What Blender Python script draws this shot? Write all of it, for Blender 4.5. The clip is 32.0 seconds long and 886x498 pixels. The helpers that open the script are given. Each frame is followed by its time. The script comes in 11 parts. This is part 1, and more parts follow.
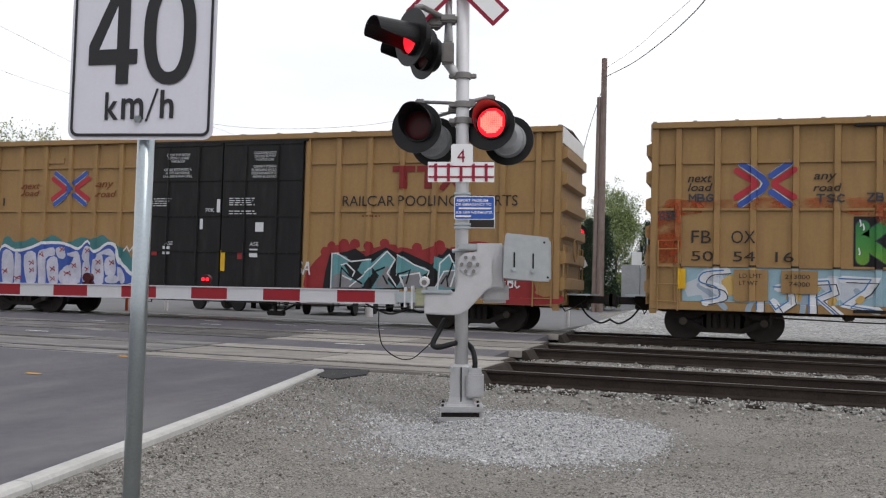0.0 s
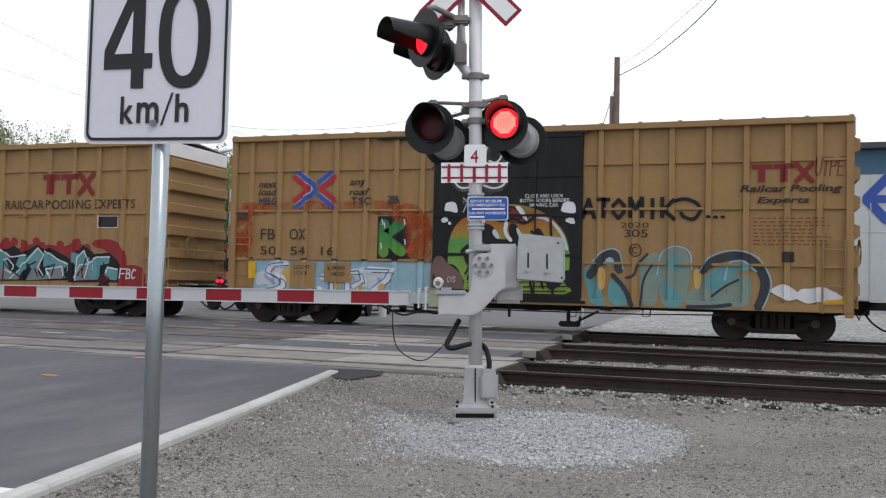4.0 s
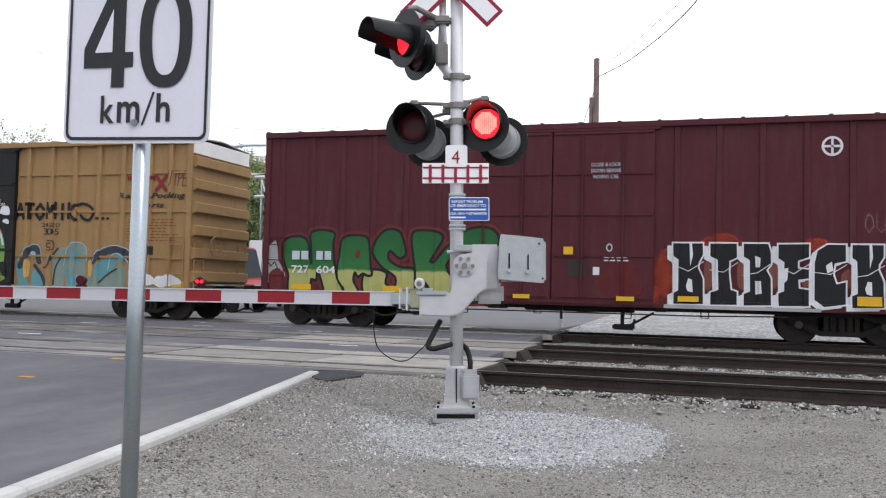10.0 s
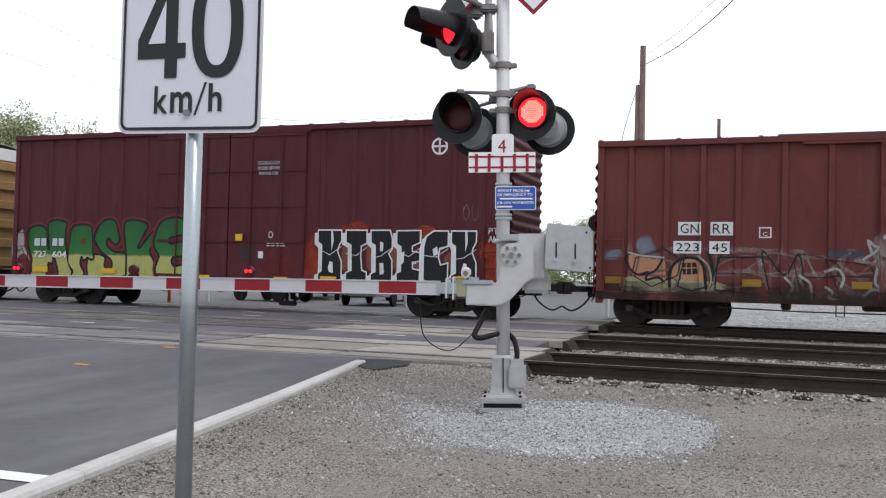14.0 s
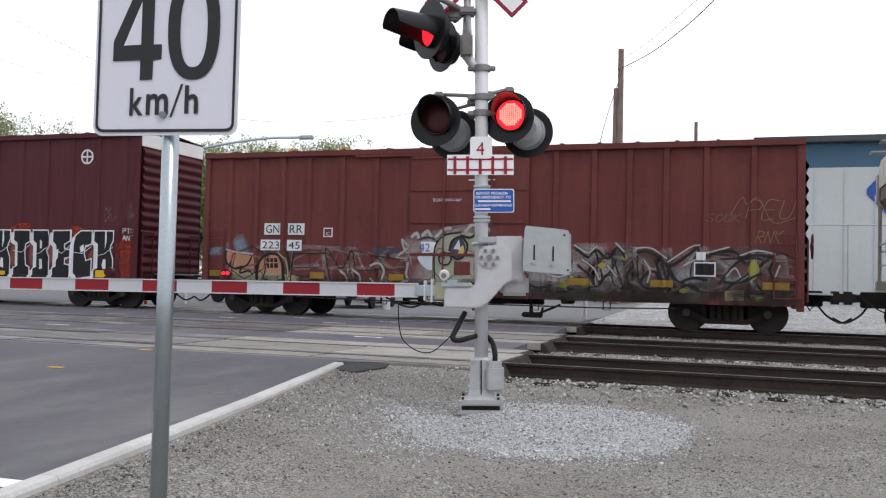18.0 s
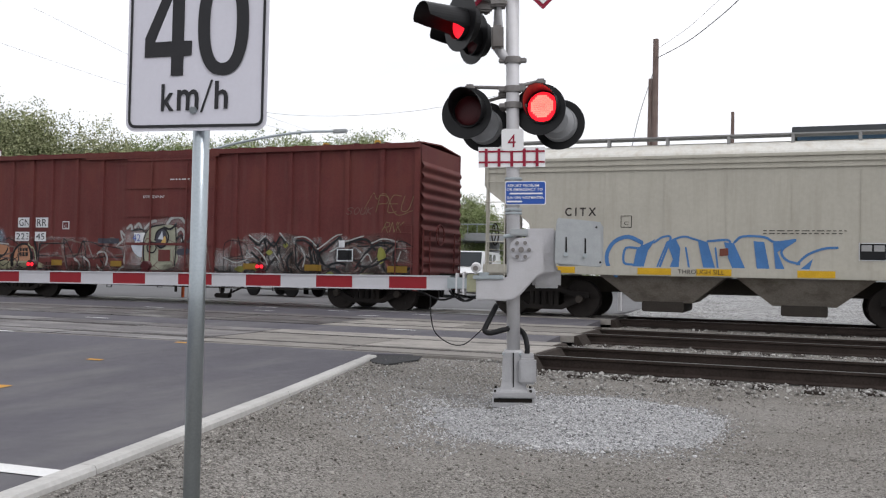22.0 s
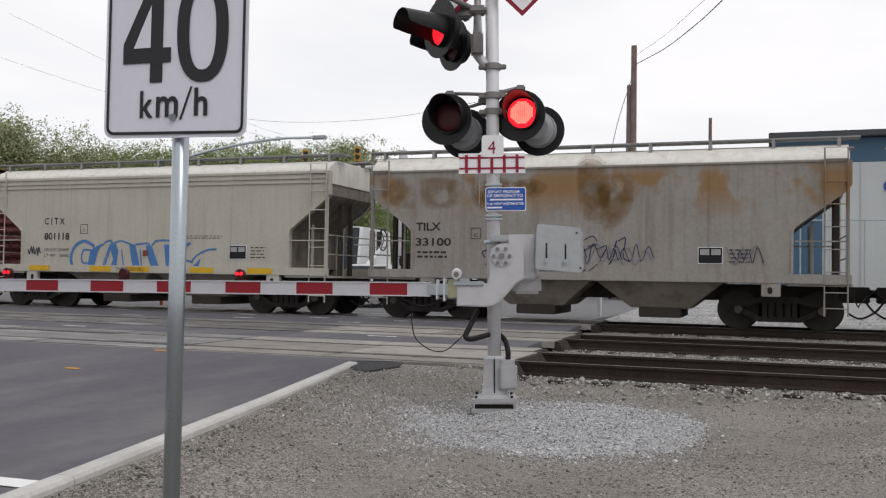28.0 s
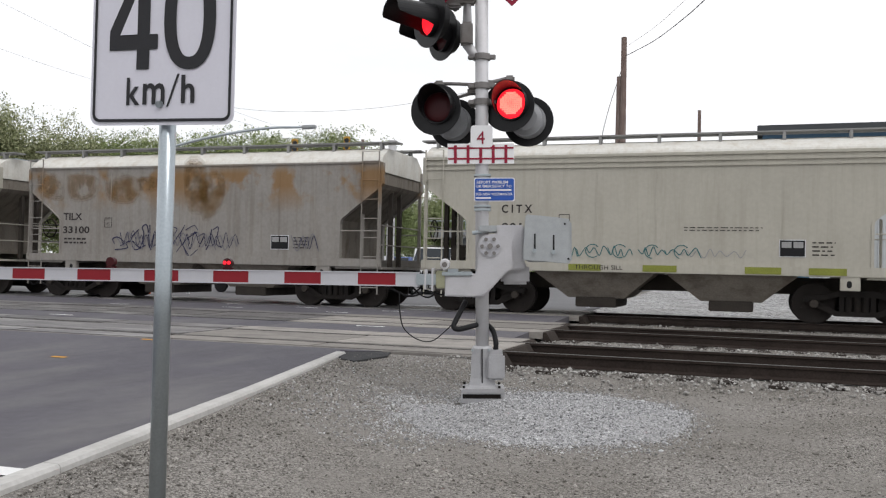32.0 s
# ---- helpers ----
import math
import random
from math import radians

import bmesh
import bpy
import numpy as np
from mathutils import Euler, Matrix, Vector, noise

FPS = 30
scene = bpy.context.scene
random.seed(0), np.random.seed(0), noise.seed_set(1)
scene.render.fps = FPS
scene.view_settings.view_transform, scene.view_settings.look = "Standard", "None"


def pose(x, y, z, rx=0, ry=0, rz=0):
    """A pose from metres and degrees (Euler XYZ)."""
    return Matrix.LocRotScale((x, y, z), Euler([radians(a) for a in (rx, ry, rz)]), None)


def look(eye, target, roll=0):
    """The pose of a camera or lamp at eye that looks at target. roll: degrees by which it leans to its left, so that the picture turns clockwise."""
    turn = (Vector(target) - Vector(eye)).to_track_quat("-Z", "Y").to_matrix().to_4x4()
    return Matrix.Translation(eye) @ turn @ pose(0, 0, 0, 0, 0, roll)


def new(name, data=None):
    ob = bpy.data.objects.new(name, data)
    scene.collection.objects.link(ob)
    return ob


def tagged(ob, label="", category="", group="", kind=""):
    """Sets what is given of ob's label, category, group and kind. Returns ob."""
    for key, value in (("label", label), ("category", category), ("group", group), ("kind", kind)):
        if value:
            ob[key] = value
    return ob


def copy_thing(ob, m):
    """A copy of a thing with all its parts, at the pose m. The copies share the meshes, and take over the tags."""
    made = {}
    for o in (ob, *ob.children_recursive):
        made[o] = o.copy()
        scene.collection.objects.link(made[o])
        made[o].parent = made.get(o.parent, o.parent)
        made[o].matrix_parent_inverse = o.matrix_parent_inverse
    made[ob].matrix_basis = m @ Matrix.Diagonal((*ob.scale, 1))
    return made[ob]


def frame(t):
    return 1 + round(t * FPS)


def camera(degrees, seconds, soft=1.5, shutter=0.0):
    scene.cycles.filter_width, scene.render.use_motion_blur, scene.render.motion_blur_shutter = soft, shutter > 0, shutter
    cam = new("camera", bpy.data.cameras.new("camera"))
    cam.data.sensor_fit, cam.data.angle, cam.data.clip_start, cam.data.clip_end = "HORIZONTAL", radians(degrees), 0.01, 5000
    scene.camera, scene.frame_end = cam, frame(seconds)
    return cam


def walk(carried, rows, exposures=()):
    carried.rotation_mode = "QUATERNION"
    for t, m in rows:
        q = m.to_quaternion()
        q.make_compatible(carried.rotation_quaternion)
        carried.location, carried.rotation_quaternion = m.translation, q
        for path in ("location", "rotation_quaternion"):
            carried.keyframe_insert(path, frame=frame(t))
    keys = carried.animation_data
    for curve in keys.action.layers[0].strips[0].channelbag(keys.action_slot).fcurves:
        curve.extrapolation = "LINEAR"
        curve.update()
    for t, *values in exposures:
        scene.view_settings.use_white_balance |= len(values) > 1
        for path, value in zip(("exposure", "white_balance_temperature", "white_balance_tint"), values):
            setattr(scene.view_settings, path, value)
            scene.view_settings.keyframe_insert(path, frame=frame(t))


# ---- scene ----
cam = camera(52.2, 32.0, soft=1.2)
EYE = 1.03
PATH = (  # seconds, x, z, yaw, pitch, roll
    (0, 0.023, -0.011, 18.08, 2.46, 1.59), (0.5, 0.022, -0.006, 18.18, 2.36, 1.58), (1, 0.019, -0.006, 18.33, 2.35, 1.56), (1.5, 0.018, -0.003, 18.56, 2.36, 1.78), (2, 0.013, -0.005, 18.76, 2.41, 1.63),
    (2.5, 0.007, -0.003, 18.81, 2.43, 1.78), (3, 0.003, -0.004, 18.71, 2.41, 1.89), (3.5, 0.013, -0.002, 18.70, 2.39, 1.54), (5.5, 0.018, -0.007, 19.18, 2.57, 1.25), (6, 0.005, -0.003, 19.15, 2.50, 1.28),
    (6.5, 0.001, -0.006, 19.31, 2.36, 1.34), (7, 0.004, -0.006, 19.95, 2.20, 1.04), (7.5, 0.004, -0.005, 19.27, 2.35, 1.09), (8, 0.006, -0.004, 18.58, 2.67, 1.12), (8.5, -0.000, -0.003, 18.11, 2.64, 1.30),
    (9, 0.001, -0.005, 17.60, 2.66, 1.46), (9.5, 0.001, -0.011, 17.54, 2.63, 1.44), (10, 0.001, -0.001, 17.62, 2.49, 1.35), (10.5, -0.001, -0.006, 17.81, 2.40, 1.18), (11, -0.008, -0.004, 18.45, 2.28, 1.40),
    (11.5, -0.016, -0.006, 19.22, 2.33, 1.30), (12, -0.015, -0.005, 19.81, 2.37, 1.24), (12.5, -0.016, -0.009, 19.91, 2.26, 1.50), (13, -0.023, -0.010, 19.99, 2.01, 1.27), (13.5, -0.022, -0.010, 20.25, 1.90, 1.25),
    (15.5, -0.024, -0.013, 20.53, 1.63, 1.41), (16, -0.020, -0.013, 20.39, 1.72, 1.23), (16.5, -0.019, -0.008, 20.10, 1.94, 1.55), (17, -0.017, -0.007, 19.72, 2.02, 1.38), (17.5, -0.014, -0.005, 19.39, 1.97, 1.31),
    (18, -0.016, -0.004, 19.07, 1.95, 1.39), (18.5, -0.015, -0.006, 19.18, 1.76, 1.10), (19, -0.018, -0.007, 19.91, 1.74, 1.30), (19.5, -0.023, -0.006, 20.14, 1.68, 1.26), (20, -0.014, -0.009, 19.75, 1.61, 1.28),
    (20.5, -0.012, -0.008, 19.78, 1.51, 1.41), (21, 0.002, -0.003, 19.98, 1.51, 1.08), (21.5, 0.008, -0.005, 20.57, 1.42, 1.30), (22, 0.011, -0.004, 21.23, 1.44, 1.21), (22.5, 0.006, -0.002, 21.57, 1.65, 1.14),
    (23, 0.001, -0.000, 21.65, 1.90, 1.23), (23.5, 0.002, 0.001, 21.55, 2.07, 1.31), (24, 0.003, -0.002, 21.33, 2.12, 1.08), (24.5, -0.002, -0.003, 21.23, 2.03, 1.26), (25, 0.002, -0.003, 21.28, 1.98, 1.29),
    (25.5, 0.002, -0.003, 21.16, 1.91, 1.38), (26, 0.005, -0.007, 20.78, 1.86, 1.13), (26.5, 0.006, -0.001, 20.40, 1.72, 1.19), (28.5, 0.007, -0.002, 19.84, 1.91, 0.95), (29, 0.011, -0.004, 19.69, 1.96, 0.99),
    (29.5, 0.013, -0.003, 19.56, 1.85, 0.85), (30, 0.009, -0.007, 19.47, 1.63, 0.98), (30.5, 0.016, -0.010, 19.54, 1.33, 0.94), (31, 0.020, -0.007, 19.57, 1.20, 1.04), (31.5, 0.018, -0.010, 19.46, 1.23, 1.16),
    (32, 0.014, -0.007, 19.28, 1.27, 1.23),
)
walk(cam, [(t, pose(x, 0, EYE + z, 90 + p, 0, y) @ pose(0, 0, 0, 0, 0, r)) for t, x, z, y, p, r in PATH],
     exposures=((0, 0.13, 6480, 11), (2, 0.24, 6400, 11), (6, 0.14, 6250, 10), (8, 0.34, 6250, 11), (9, 0.3, 6250, 12), (10, 0.52, 6250, 12), (11, 0.54, 6280, 12), (12, 0.46, 6300, 12), (13, 0.30, 6300, 12), (14, 0.32, 6320, 12), (16, 0.42, 6320, 12), (18, 0.36, 6320, 12), (19, 0.30, 6320, 12), (22, 0.18, 6450, 12), (24, -0.02, 6550, 12), (29, -0.02, 6620, 12), (32, 0.16, 6560, 11)))

# ---- light: an overcast afternoon ----
world = bpy.data.worlds.new("overcast_sky")
scene.world = world
world.use_nodes = True
wn, wl = world.node_tree.nodes, world.node_tree.links
wn.clear()
w_out, w_bg = wn.new("ShaderNodeOutputWorld"), wn.new("ShaderNodeBackground")
w_sky, w_mix = wn.new("ShaderNodeTexSky"), wn.new("ShaderNodeMix")
w_co, w_map = wn.new("ShaderNodeTexCoord"), wn.new("ShaderNodeMapping")
w_noise, w_ramp, w_gain = wn.new("ShaderNodeTexNoise"), wn.new("ShaderNodeValToRGB"), wn.new("ShaderNodeVectorMath")
w_sky.sky_type, w_sky.sun_disc = "NISHITA", False
w_sky.sun_elevation, w_sky.sun_rotation = radians(53), radians(119)
w_gain.operation = "SCALE"
w_gain.inputs["Scale"].default_value = 0.12
w_map.inputs["Scale"].default_value = (1, 1, 3.2)
w_noise.inputs["Scale"].default_value, w_noise.inputs["Detail"].default_value = 2.3, 5
w_ramp.color_ramp.elements[0].position, w_ramp.color_ramp.elements[0].color = 0.32, (0.89, 0.925, 0.96, 1)
w_ramp.color_ramp.elements[1].position, w_ramp.color_ramp.elements[1].color = 0.62, (1.07, 1.07, 1.08, 1)
w_mix.data_type = "RGBA"
w_mix.inputs["Factor"].default_value = 0.93
wl.new(w_sky.outputs["Color"], w_gain.inputs[0])
wl.new(w_co.outputs["Generated"], w_map.inputs["Vector"])
wl.new(w_map.outputs["Vector"], w_noise.inputs["Vector"])
wl.new(w_noise.outputs["Fac"], w_ramp.inputs["Fac"])
wl.new(w_gain.outputs["Vector"], w_mix.inputs["A"])
wl.new(w_ramp.outputs["Color"], w_mix.inputs["B"])
wl.new(w_mix.outputs["Result"], w_bg.inputs["Color"])
wl.new(w_bg.outputs["Background"], w_out.inputs["Surface"])
w_bg.inputs["Strength"].default_value = 0.98
sun = new("sun", bpy.data.lights.new("sun", "SUN"))
sun.data.energy, sun.data.angle, sun.data.color = 1.0, radians(30), (1.0, 0.99, 0.98)
sun.matrix_world = look((0, 0, 30), (-20, 11, 0))


# ---- materials ----
def mat(name, color, rough=0.6, metal=0.0, var=0.12, scale=3.0, bump=0.0, bscale=60.0, dirt=None, amount=0.4, dscale=(1, 1, 1), glow=0.0, coat=0.0, each=0.0):
    """A surface with grain, two scales of tone, and stains of the colour dirt."""
    m = bpy.data.materials.new(name)
    m.use_nodes = True
    n, l = m.node_tree.nodes, m.node_tree.links
    b = n["Principled BSDF"]
    b.inputs["Roughness"].default_value, b.inputs["Metallic"].default_value = rough, metal
    b.inputs["Coat Weight"].default_value, b.inputs["Specular IOR Level"].default_value = coat, 0.2
    co = n.new("ShaderNodeTexCoord")
    big, fine, tone, mul = n.new("ShaderNodeTexNoise"), n.new("ShaderNodeTexNoise"), n.new("ShaderNodeMath"), n.new("ShaderNodeMapRange")
    big.inputs["Scale"].default_value, big.inputs["Detail"].default_value = scale, 4
    fine.inputs["Scale"].default_value, fine.inputs["Detail"].default_value = scale * 14, 3
    l.new(co.outputs["Object"], big.inputs["Vector"])
    l.new(co.outputs["Object"], fine.inputs["Vector"])
    tone.operation = "ADD"
    l.new(big.outputs["Fac"], tone.inputs[0])
    l.new(fine.outputs["Fac"], tone.inputs[1])
    mul.inputs["From Min"].default_value, mul.inputs["From Max"].default_value = 0.6, 1.4
    mul.inputs["To Min"].default_value, mul.inputs["To Max"].default_value = 1 - var, 1 + var
    l.new(tone.outputs[0], mul.inputs["Value"])
    hue = n.new("ShaderNodeHueSaturation")
    hue.inputs["Color"].default_value = (*color, 1)
    l.new(mul.outputs["Result"], hue.inputs["Value"])
    last = hue.outputs["Color"]
    if each:
        info, span, tint = n.new("ShaderNodeObjectInfo"), n.new("ShaderNodeMapRange"), n.new("ShaderNodeMath")
        span.inputs["To Min"].default_value, span.inputs["To Max"].default_value = 1 - each, 1 + each
        tint.operation = "MULTIPLY"
        l.new(info.outputs["Random"], span.inputs["Value"])
        l.new(mul.outputs["Result"], tint.inputs[0])
        l.new(span.outputs["Result"], tint.inputs[1])
        l.new(tint.outputs[0], hue.inputs["Value"])
    if dirt:
        mp, dn, ramp, mx = n.new("ShaderNodeMapping"), n.new("ShaderNodeTexNoise"), n.new("ShaderNodeMapRange"), n.new("ShaderNodeMix")
        mp.inputs["Scale"].default_value = dscale
        dn.inputs["Scale"].default_value, dn.inputs["Detail"].default_value, dn.inputs["Roughness"].default_value = 2.2, 7, 0.62
        ramp.inputs["From Min"].default_value, ramp.inputs["From Max"].default_value = 0.47, 0.72
        ramp.inputs["To Max"].default_value = amount
        mx.data_type = "RGBA"
        mx.inputs["B"].default_value = (*dirt, 1)
        l.new(co.outputs["Object"], mp.inputs["Vector"])
        l.new(mp.outputs["Vector"], dn.inputs["Vector"])
        l.new(dn.outputs["Fac"], ramp.inputs["Value"])
        l.new(ramp.outputs["Result"], mx.inputs["Factor"])
        l.new(last, mx.inputs["A"])
        last = mx.outputs["Result"]
    l.new(last, b.inputs["Base Color"])
    if bump:
        bn, bp = n.new("ShaderNodeTexNoise"), n.new("ShaderNodeBump")
        bn.inputs["Scale"].default_value, bn.inputs["Detail"].default_value = bscale, 4
        bp.inputs["Strength"].default_value, bp.inputs["Distance"].default_value = bump, 0.01
        l.new(co.outputs["Object"], bn.inputs["Vector"])
        l.new(bn.outputs["Fac"], bp.inputs["Height"])
        l.new(bp.outputs["Normal"], b.inputs["Normal"])
    if glow:
        b.inputs["Emission Color"].default_value, b.inputs["Emission Strength"].default_value = (*color, 1), glow
    return m


def stones(name, light, dark, size, bump=0.6, patch=0.25, sandy=None):
    """Loose gravel: cells of many tones at the given stone size in metres, with larger patches."""
    m = bpy.data.materials.new(name)
    m.use_nodes = True
    n, l = m.node_tree.nodes, m.node_tree.links
    b = n["Principled BSDF"]
    b.inputs["Roughness"].default_value = 0.9
    co = n.new("ShaderNodeTexCoord")
    vo, v2, big = n.new("ShaderNodeTexVoronoi"), n.new("ShaderNodeTexVoronoi"), n.new("ShaderNodeTexNoise")
    vo.inputs["Scale"].default_value, v2.inputs["Scale"].default_value = 1 / size, 0.37 / size
    big.inputs["Scale"].default_value, big.inputs["Detail"].default_value = 0.9, 6
    for k in (vo, v2, big):
        l.new(co.outputs["Object"], k.inputs["Vector"])
    ramp, ramp2, mx, mx2 = n.new("ShaderNodeValToRGB"), n.new("ShaderNodeMapRange"), n.new("ShaderNodeMix"), n.new("ShaderNodeMix")
    ramp.color_ramp.elements[0].color, ramp.color_ramp.elements[1].color = (*dark, 1), (*light, 1)
    ramp.color_ramp.elements[0].position, ramp.color_ramp.elements[1].position = 0.1, 0.95
    sep = n.new("ShaderNodeSeparateColor")
    l.new(vo.outputs["Color"], sep.inputs["Color"])
    l.new(sep.outputs["Red"], ramp.inputs["Fac"])
    mx.data_type, mx.blend_type = "RGBA", "MULTIPLY"
    l.new(big.outputs["Fac"], ramp2.inputs["Value"])
    ramp2.inputs["From Min"].default_value, ramp2.inputs["From Max"].default_value = 0.35, 0.7
    ramp2.inputs["To Min"].default_value, ramp2.inputs["To Max"].default_value = 0.0, 1.0
    l.new(ramp2.outputs["Result"], mx.inputs["Factor"])
    l.new(ramp.outputs["Color"], mx.inputs["A"])
    mx.inputs["B"].default_value = (1 - patch, 1 - patch * 1.05, 1 - patch * 1.15, 1)
    last = mx.outputs["Result"]
    if sandy:
        sn, sr = n.new("ShaderNodeTexNoise"), n.new("ShaderNodeMapRange")
        sn.inputs["Scale"].default_value, sn.inputs["Detail"].default_value = 1.7, 8
        sr.inputs["From Min"].default_value, sr.inputs["From Max"].default_value, sr.inputs["To Max"].default_value = 0.46, 0.66, 0.6
        l.new(co.outputs["Object"], sn.inputs["Vector"])
        l.new(sn.outputs["Fac"], sr.inputs["Value"])
        mx2.data_type = "RGBA"
        l.new(sr.outputs["Result"], mx2.inputs["Factor"])
        l.new(last, mx2.inputs["A"])
        mx2.inputs["B"].default_value = (*sandy, 1)
        last = mx2.outputs["Result"]
    l.new(last, b.inputs["Base Color"])
    hs, bp = n.new("ShaderNodeMath"), n.new("ShaderNodeBump")
    l.new(vo.outputs["Distance"], hs.inputs[0])
    l.new(v2.outputs["Distance"], hs.inputs[1])
    hs.operation = "ADD"
    bp.invert = True
    bp.inputs["Strength"].default_value, bp.inputs["Distance"].default_value = bump, size
    l.new(hs.outputs[0], bp.inputs["Height"])
    l.new(bp.outputs["Normal"], b.inputs["Normal"])
    return m


def loose(name, dark, light):
    """Loose stones, each of its own tone."""
    m = mat(name, light, 0.9, var=0.2, scale=30)
    n, l = m.node_tree.nodes, m.node_tree.links
    geo, ramp = n.new("ShaderNodeNewGeometry"), n.new("ShaderNodeValToRGB")
    ramp.color_ramp.elements[0].color, ramp.color_ramp.elements[1].color = (*dark, 1), (*light, 1)
    l.new(geo.outputs["Random Per Island"], ramp.inputs["Fac"])
    l.new(ramp.outputs["Color"], n["Hue/Saturation/Value"].inputs["Color"])
    return m


M = {}
M["earth"] = stones("earth_gravel", (0.33, 0.312, 0.288), (0.075, 0.068, 0.06), 0.011, 0.45, 0.34, (0.195, 0.182, 0.165))
M["mound"] = stones("fresh_gravel", (0.47, 0.47, 0.475), (0.19, 0.19, 0.192), 0.011, 0.6, 0.15)
M["ballast"] = stones("ballast", (0.30, 0.285, 0.27), (0.08, 0.075, 0.07), 0.05, 0.9, 0.35)
M["pale"] = stones("pale_gravel", (0.62, 0.62, 0.62), (0.16, 0.16, 0.16), 0.06, 1.0, 0.25)
M["stone"] = loose("stone", (0.075, 0.068, 0.06), (0.40, 0.38, 0.35))
M["bstone"] = loose("ballast_stone", (0.10, 0.092, 0.085), (0.46, 0.45, 0.43))
M["pebble"] = loose("pebble", (0.13, 0.13, 0.132), (0.58, 0.58, 0.585))
M["asphalt"] = mat("asphalt", (0.096, 0.092, 0.106), 0.78, var=0.16, scale=0.6, bump=0.35, bscale=220, dirt=(0.19, 0.185, 0.18), amount=0.5, dscale=(0.5, 0.12, 1))
M["far_road"] = mat("far_asphalt", (0.15, 0.15, 0.155), 0.85, var=0.12, scale=0.5, bump=0.2, bscale=120)
M["patch"] = mat("new_asphalt", (0.045, 0.045, 0.047), 0.85, var=0.2, scale=6, bump=0.5, bscale=120)
M["panel"] = mat("crossing_concrete", (0.25, 0.234, 0.215), 0.85, var=0.18, scale=1.1, bump=0.3, bscale=90, dirt=(0.13, 0.12, 0.115), amount=0.9, dscale=(0.7, 1.2, 1), each=0.2)
# Blackened concrete; the pale streaks, passed as dirt, are painted sky reflections.
M["panel_dirty_sheen"] = mat("tyre_blackened_concrete", (0.085, 0.08, 0.082), 0.42, var=0.25, scale=1.1, bump=0.3, bscale=90, dirt=(0.33, 0.32, 0.31), amount=1.0, dscale=(0.35, 1.9, 1), each=0.4)
M["panel_dirty_sheen"].node_tree.nodes["Principled BSDF"].inputs["Specular IOR Level"].default_value = 0.5
M["kerb"] = mat("kerb_concrete", (0.478, 0.469, 0.451), 0.9, var=0.14, scale=2, bump=0.25, bscale=120, dirt=(0.3, 0.29, 0.27), amount=0.5)
M["rail"] = mat("rusty_rail", (0.036, 0.027, 0.023), 0.7, 0.3, var=0.45, scale=3, bump=0.2, bscale=80)
M["railtop"] = mat("worn_rail_head", (0.13, 0.125, 0.12), 0.5, 0.6, var=0.2, scale=5)
M["tie"] = mat("creosoted_wood", (0.035, 0.028, 0.024), 0.95, var=0.4, scale=4, bump=0.5, bscale=40)
M["paint_w"] = mat("road_paint_white", (0.72, 0.72, 0.71), 0.7, var=0.12, scale=6, dirt=(0.3, 0.3, 0.3), amount=0.4)
M["paint_y"] = mat("road_paint_orange", (0.52, 0.27, 0.05), 0.7, var=0.15, scale=9)
M["galv"] = mat("galvanised_steel", (0.36, 0.40, 0.42), 0.42, 0.75, var=0.14, scale=9, bump=0.05)
M["alu"] = mat("silver_paint", (0.575, 0.57, 0.585), 0.5, 0.15, var=0.07, scale=6, bump=0.04, dirt=(0.4, 0.39, 0.37), amount=0.35)
M["box"] = mat("grey_plate", (0.360, 0.378, 0.387), 0.6, 0.3, var=0.12, scale=9, dirt=(0.25, 0.25, 0.24), amount=0.4)
M["fitting"] = mat("weathered_fitting", (0.21, 0.20, 0.195), 0.6, 0.3, var=0.2, scale=9, dirt=(0.12, 0.10, 0.085), amount=0.6)
M["post"] = mat("galvanised_post", (0.36, 0.40, 0.425), 0.30, 0.9, var=0.10, scale=7, bump=0.03)
M["zinc"] = mat("yellowed_zinc", (0.34, 0.34, 0.23), 0.5, 0.4, var=0.15, scale=12, dirt=(0.2, 0.18, 0.12), amount=0.5)
M["bracket"] = mat("bracket_paint", (0.45, 0.445, 0.46), 0.5, 0.1, var=0.08, scale=5, bump=0.05, dirt=(0.32, 0.31, 0.30), amount=0.6)
M["white"] = mat("white_sheeting", (0.736, 0.736, 0.745), 0.5, var=0.03, scale=5)
M["black"] = mat("black_sheeting", (0.025, 0.025, 0.028), 0.45, var=0.1, scale=5)
M["lampblack"] = mat("black_lamp_paint", (0.010, 0.010, 0.011), 0.36, var=0.2, scale=8, dirt=(0.025, 0.025, 0.025), amount=0.4)
M["lampgrey"] = mat("weathered_lamp", (0.27, 0.275, 0.285), 0.5, var=0.2, scale=8)
M["red"] = mat("red_sheeting", (0.225, 0.015, 0.022), 0.5, var=0.06, scale=8)
M["sign_face"] = mat("sign_sheeting", (0.60, 0.595, 0.66), 0.45, var=0.03, scale=5)
M["signred"] = mat("sign_red", (0.26, 0.016, 0.04), 0.5, var=0.05, scale=8)
M["signblue"] = mat("sign_blue", (0.03, 0.09, 0.36), 0.5, var=0.05, scale=8)
M["lens_off"] = mat("unlit_red_lens", (0.045, 0.004, 0.006), 0.5, var=0.15, scale=30, coat=0.08)
M["lens_on"] = mat("lit_red_lens", (1.0, 0.016, 0.03), 0.4, var=0.1, scale=60, glow=1.15)
M["led"] = mat("red_diode", (1.0, 0.20, 0.15), 0.4, var=0.1, scale=60, glow=1.5)
M["hose"] = mat("black_rubber", (0.012, 0.012, 0.013), 0.6, var=0.2, scale=20)
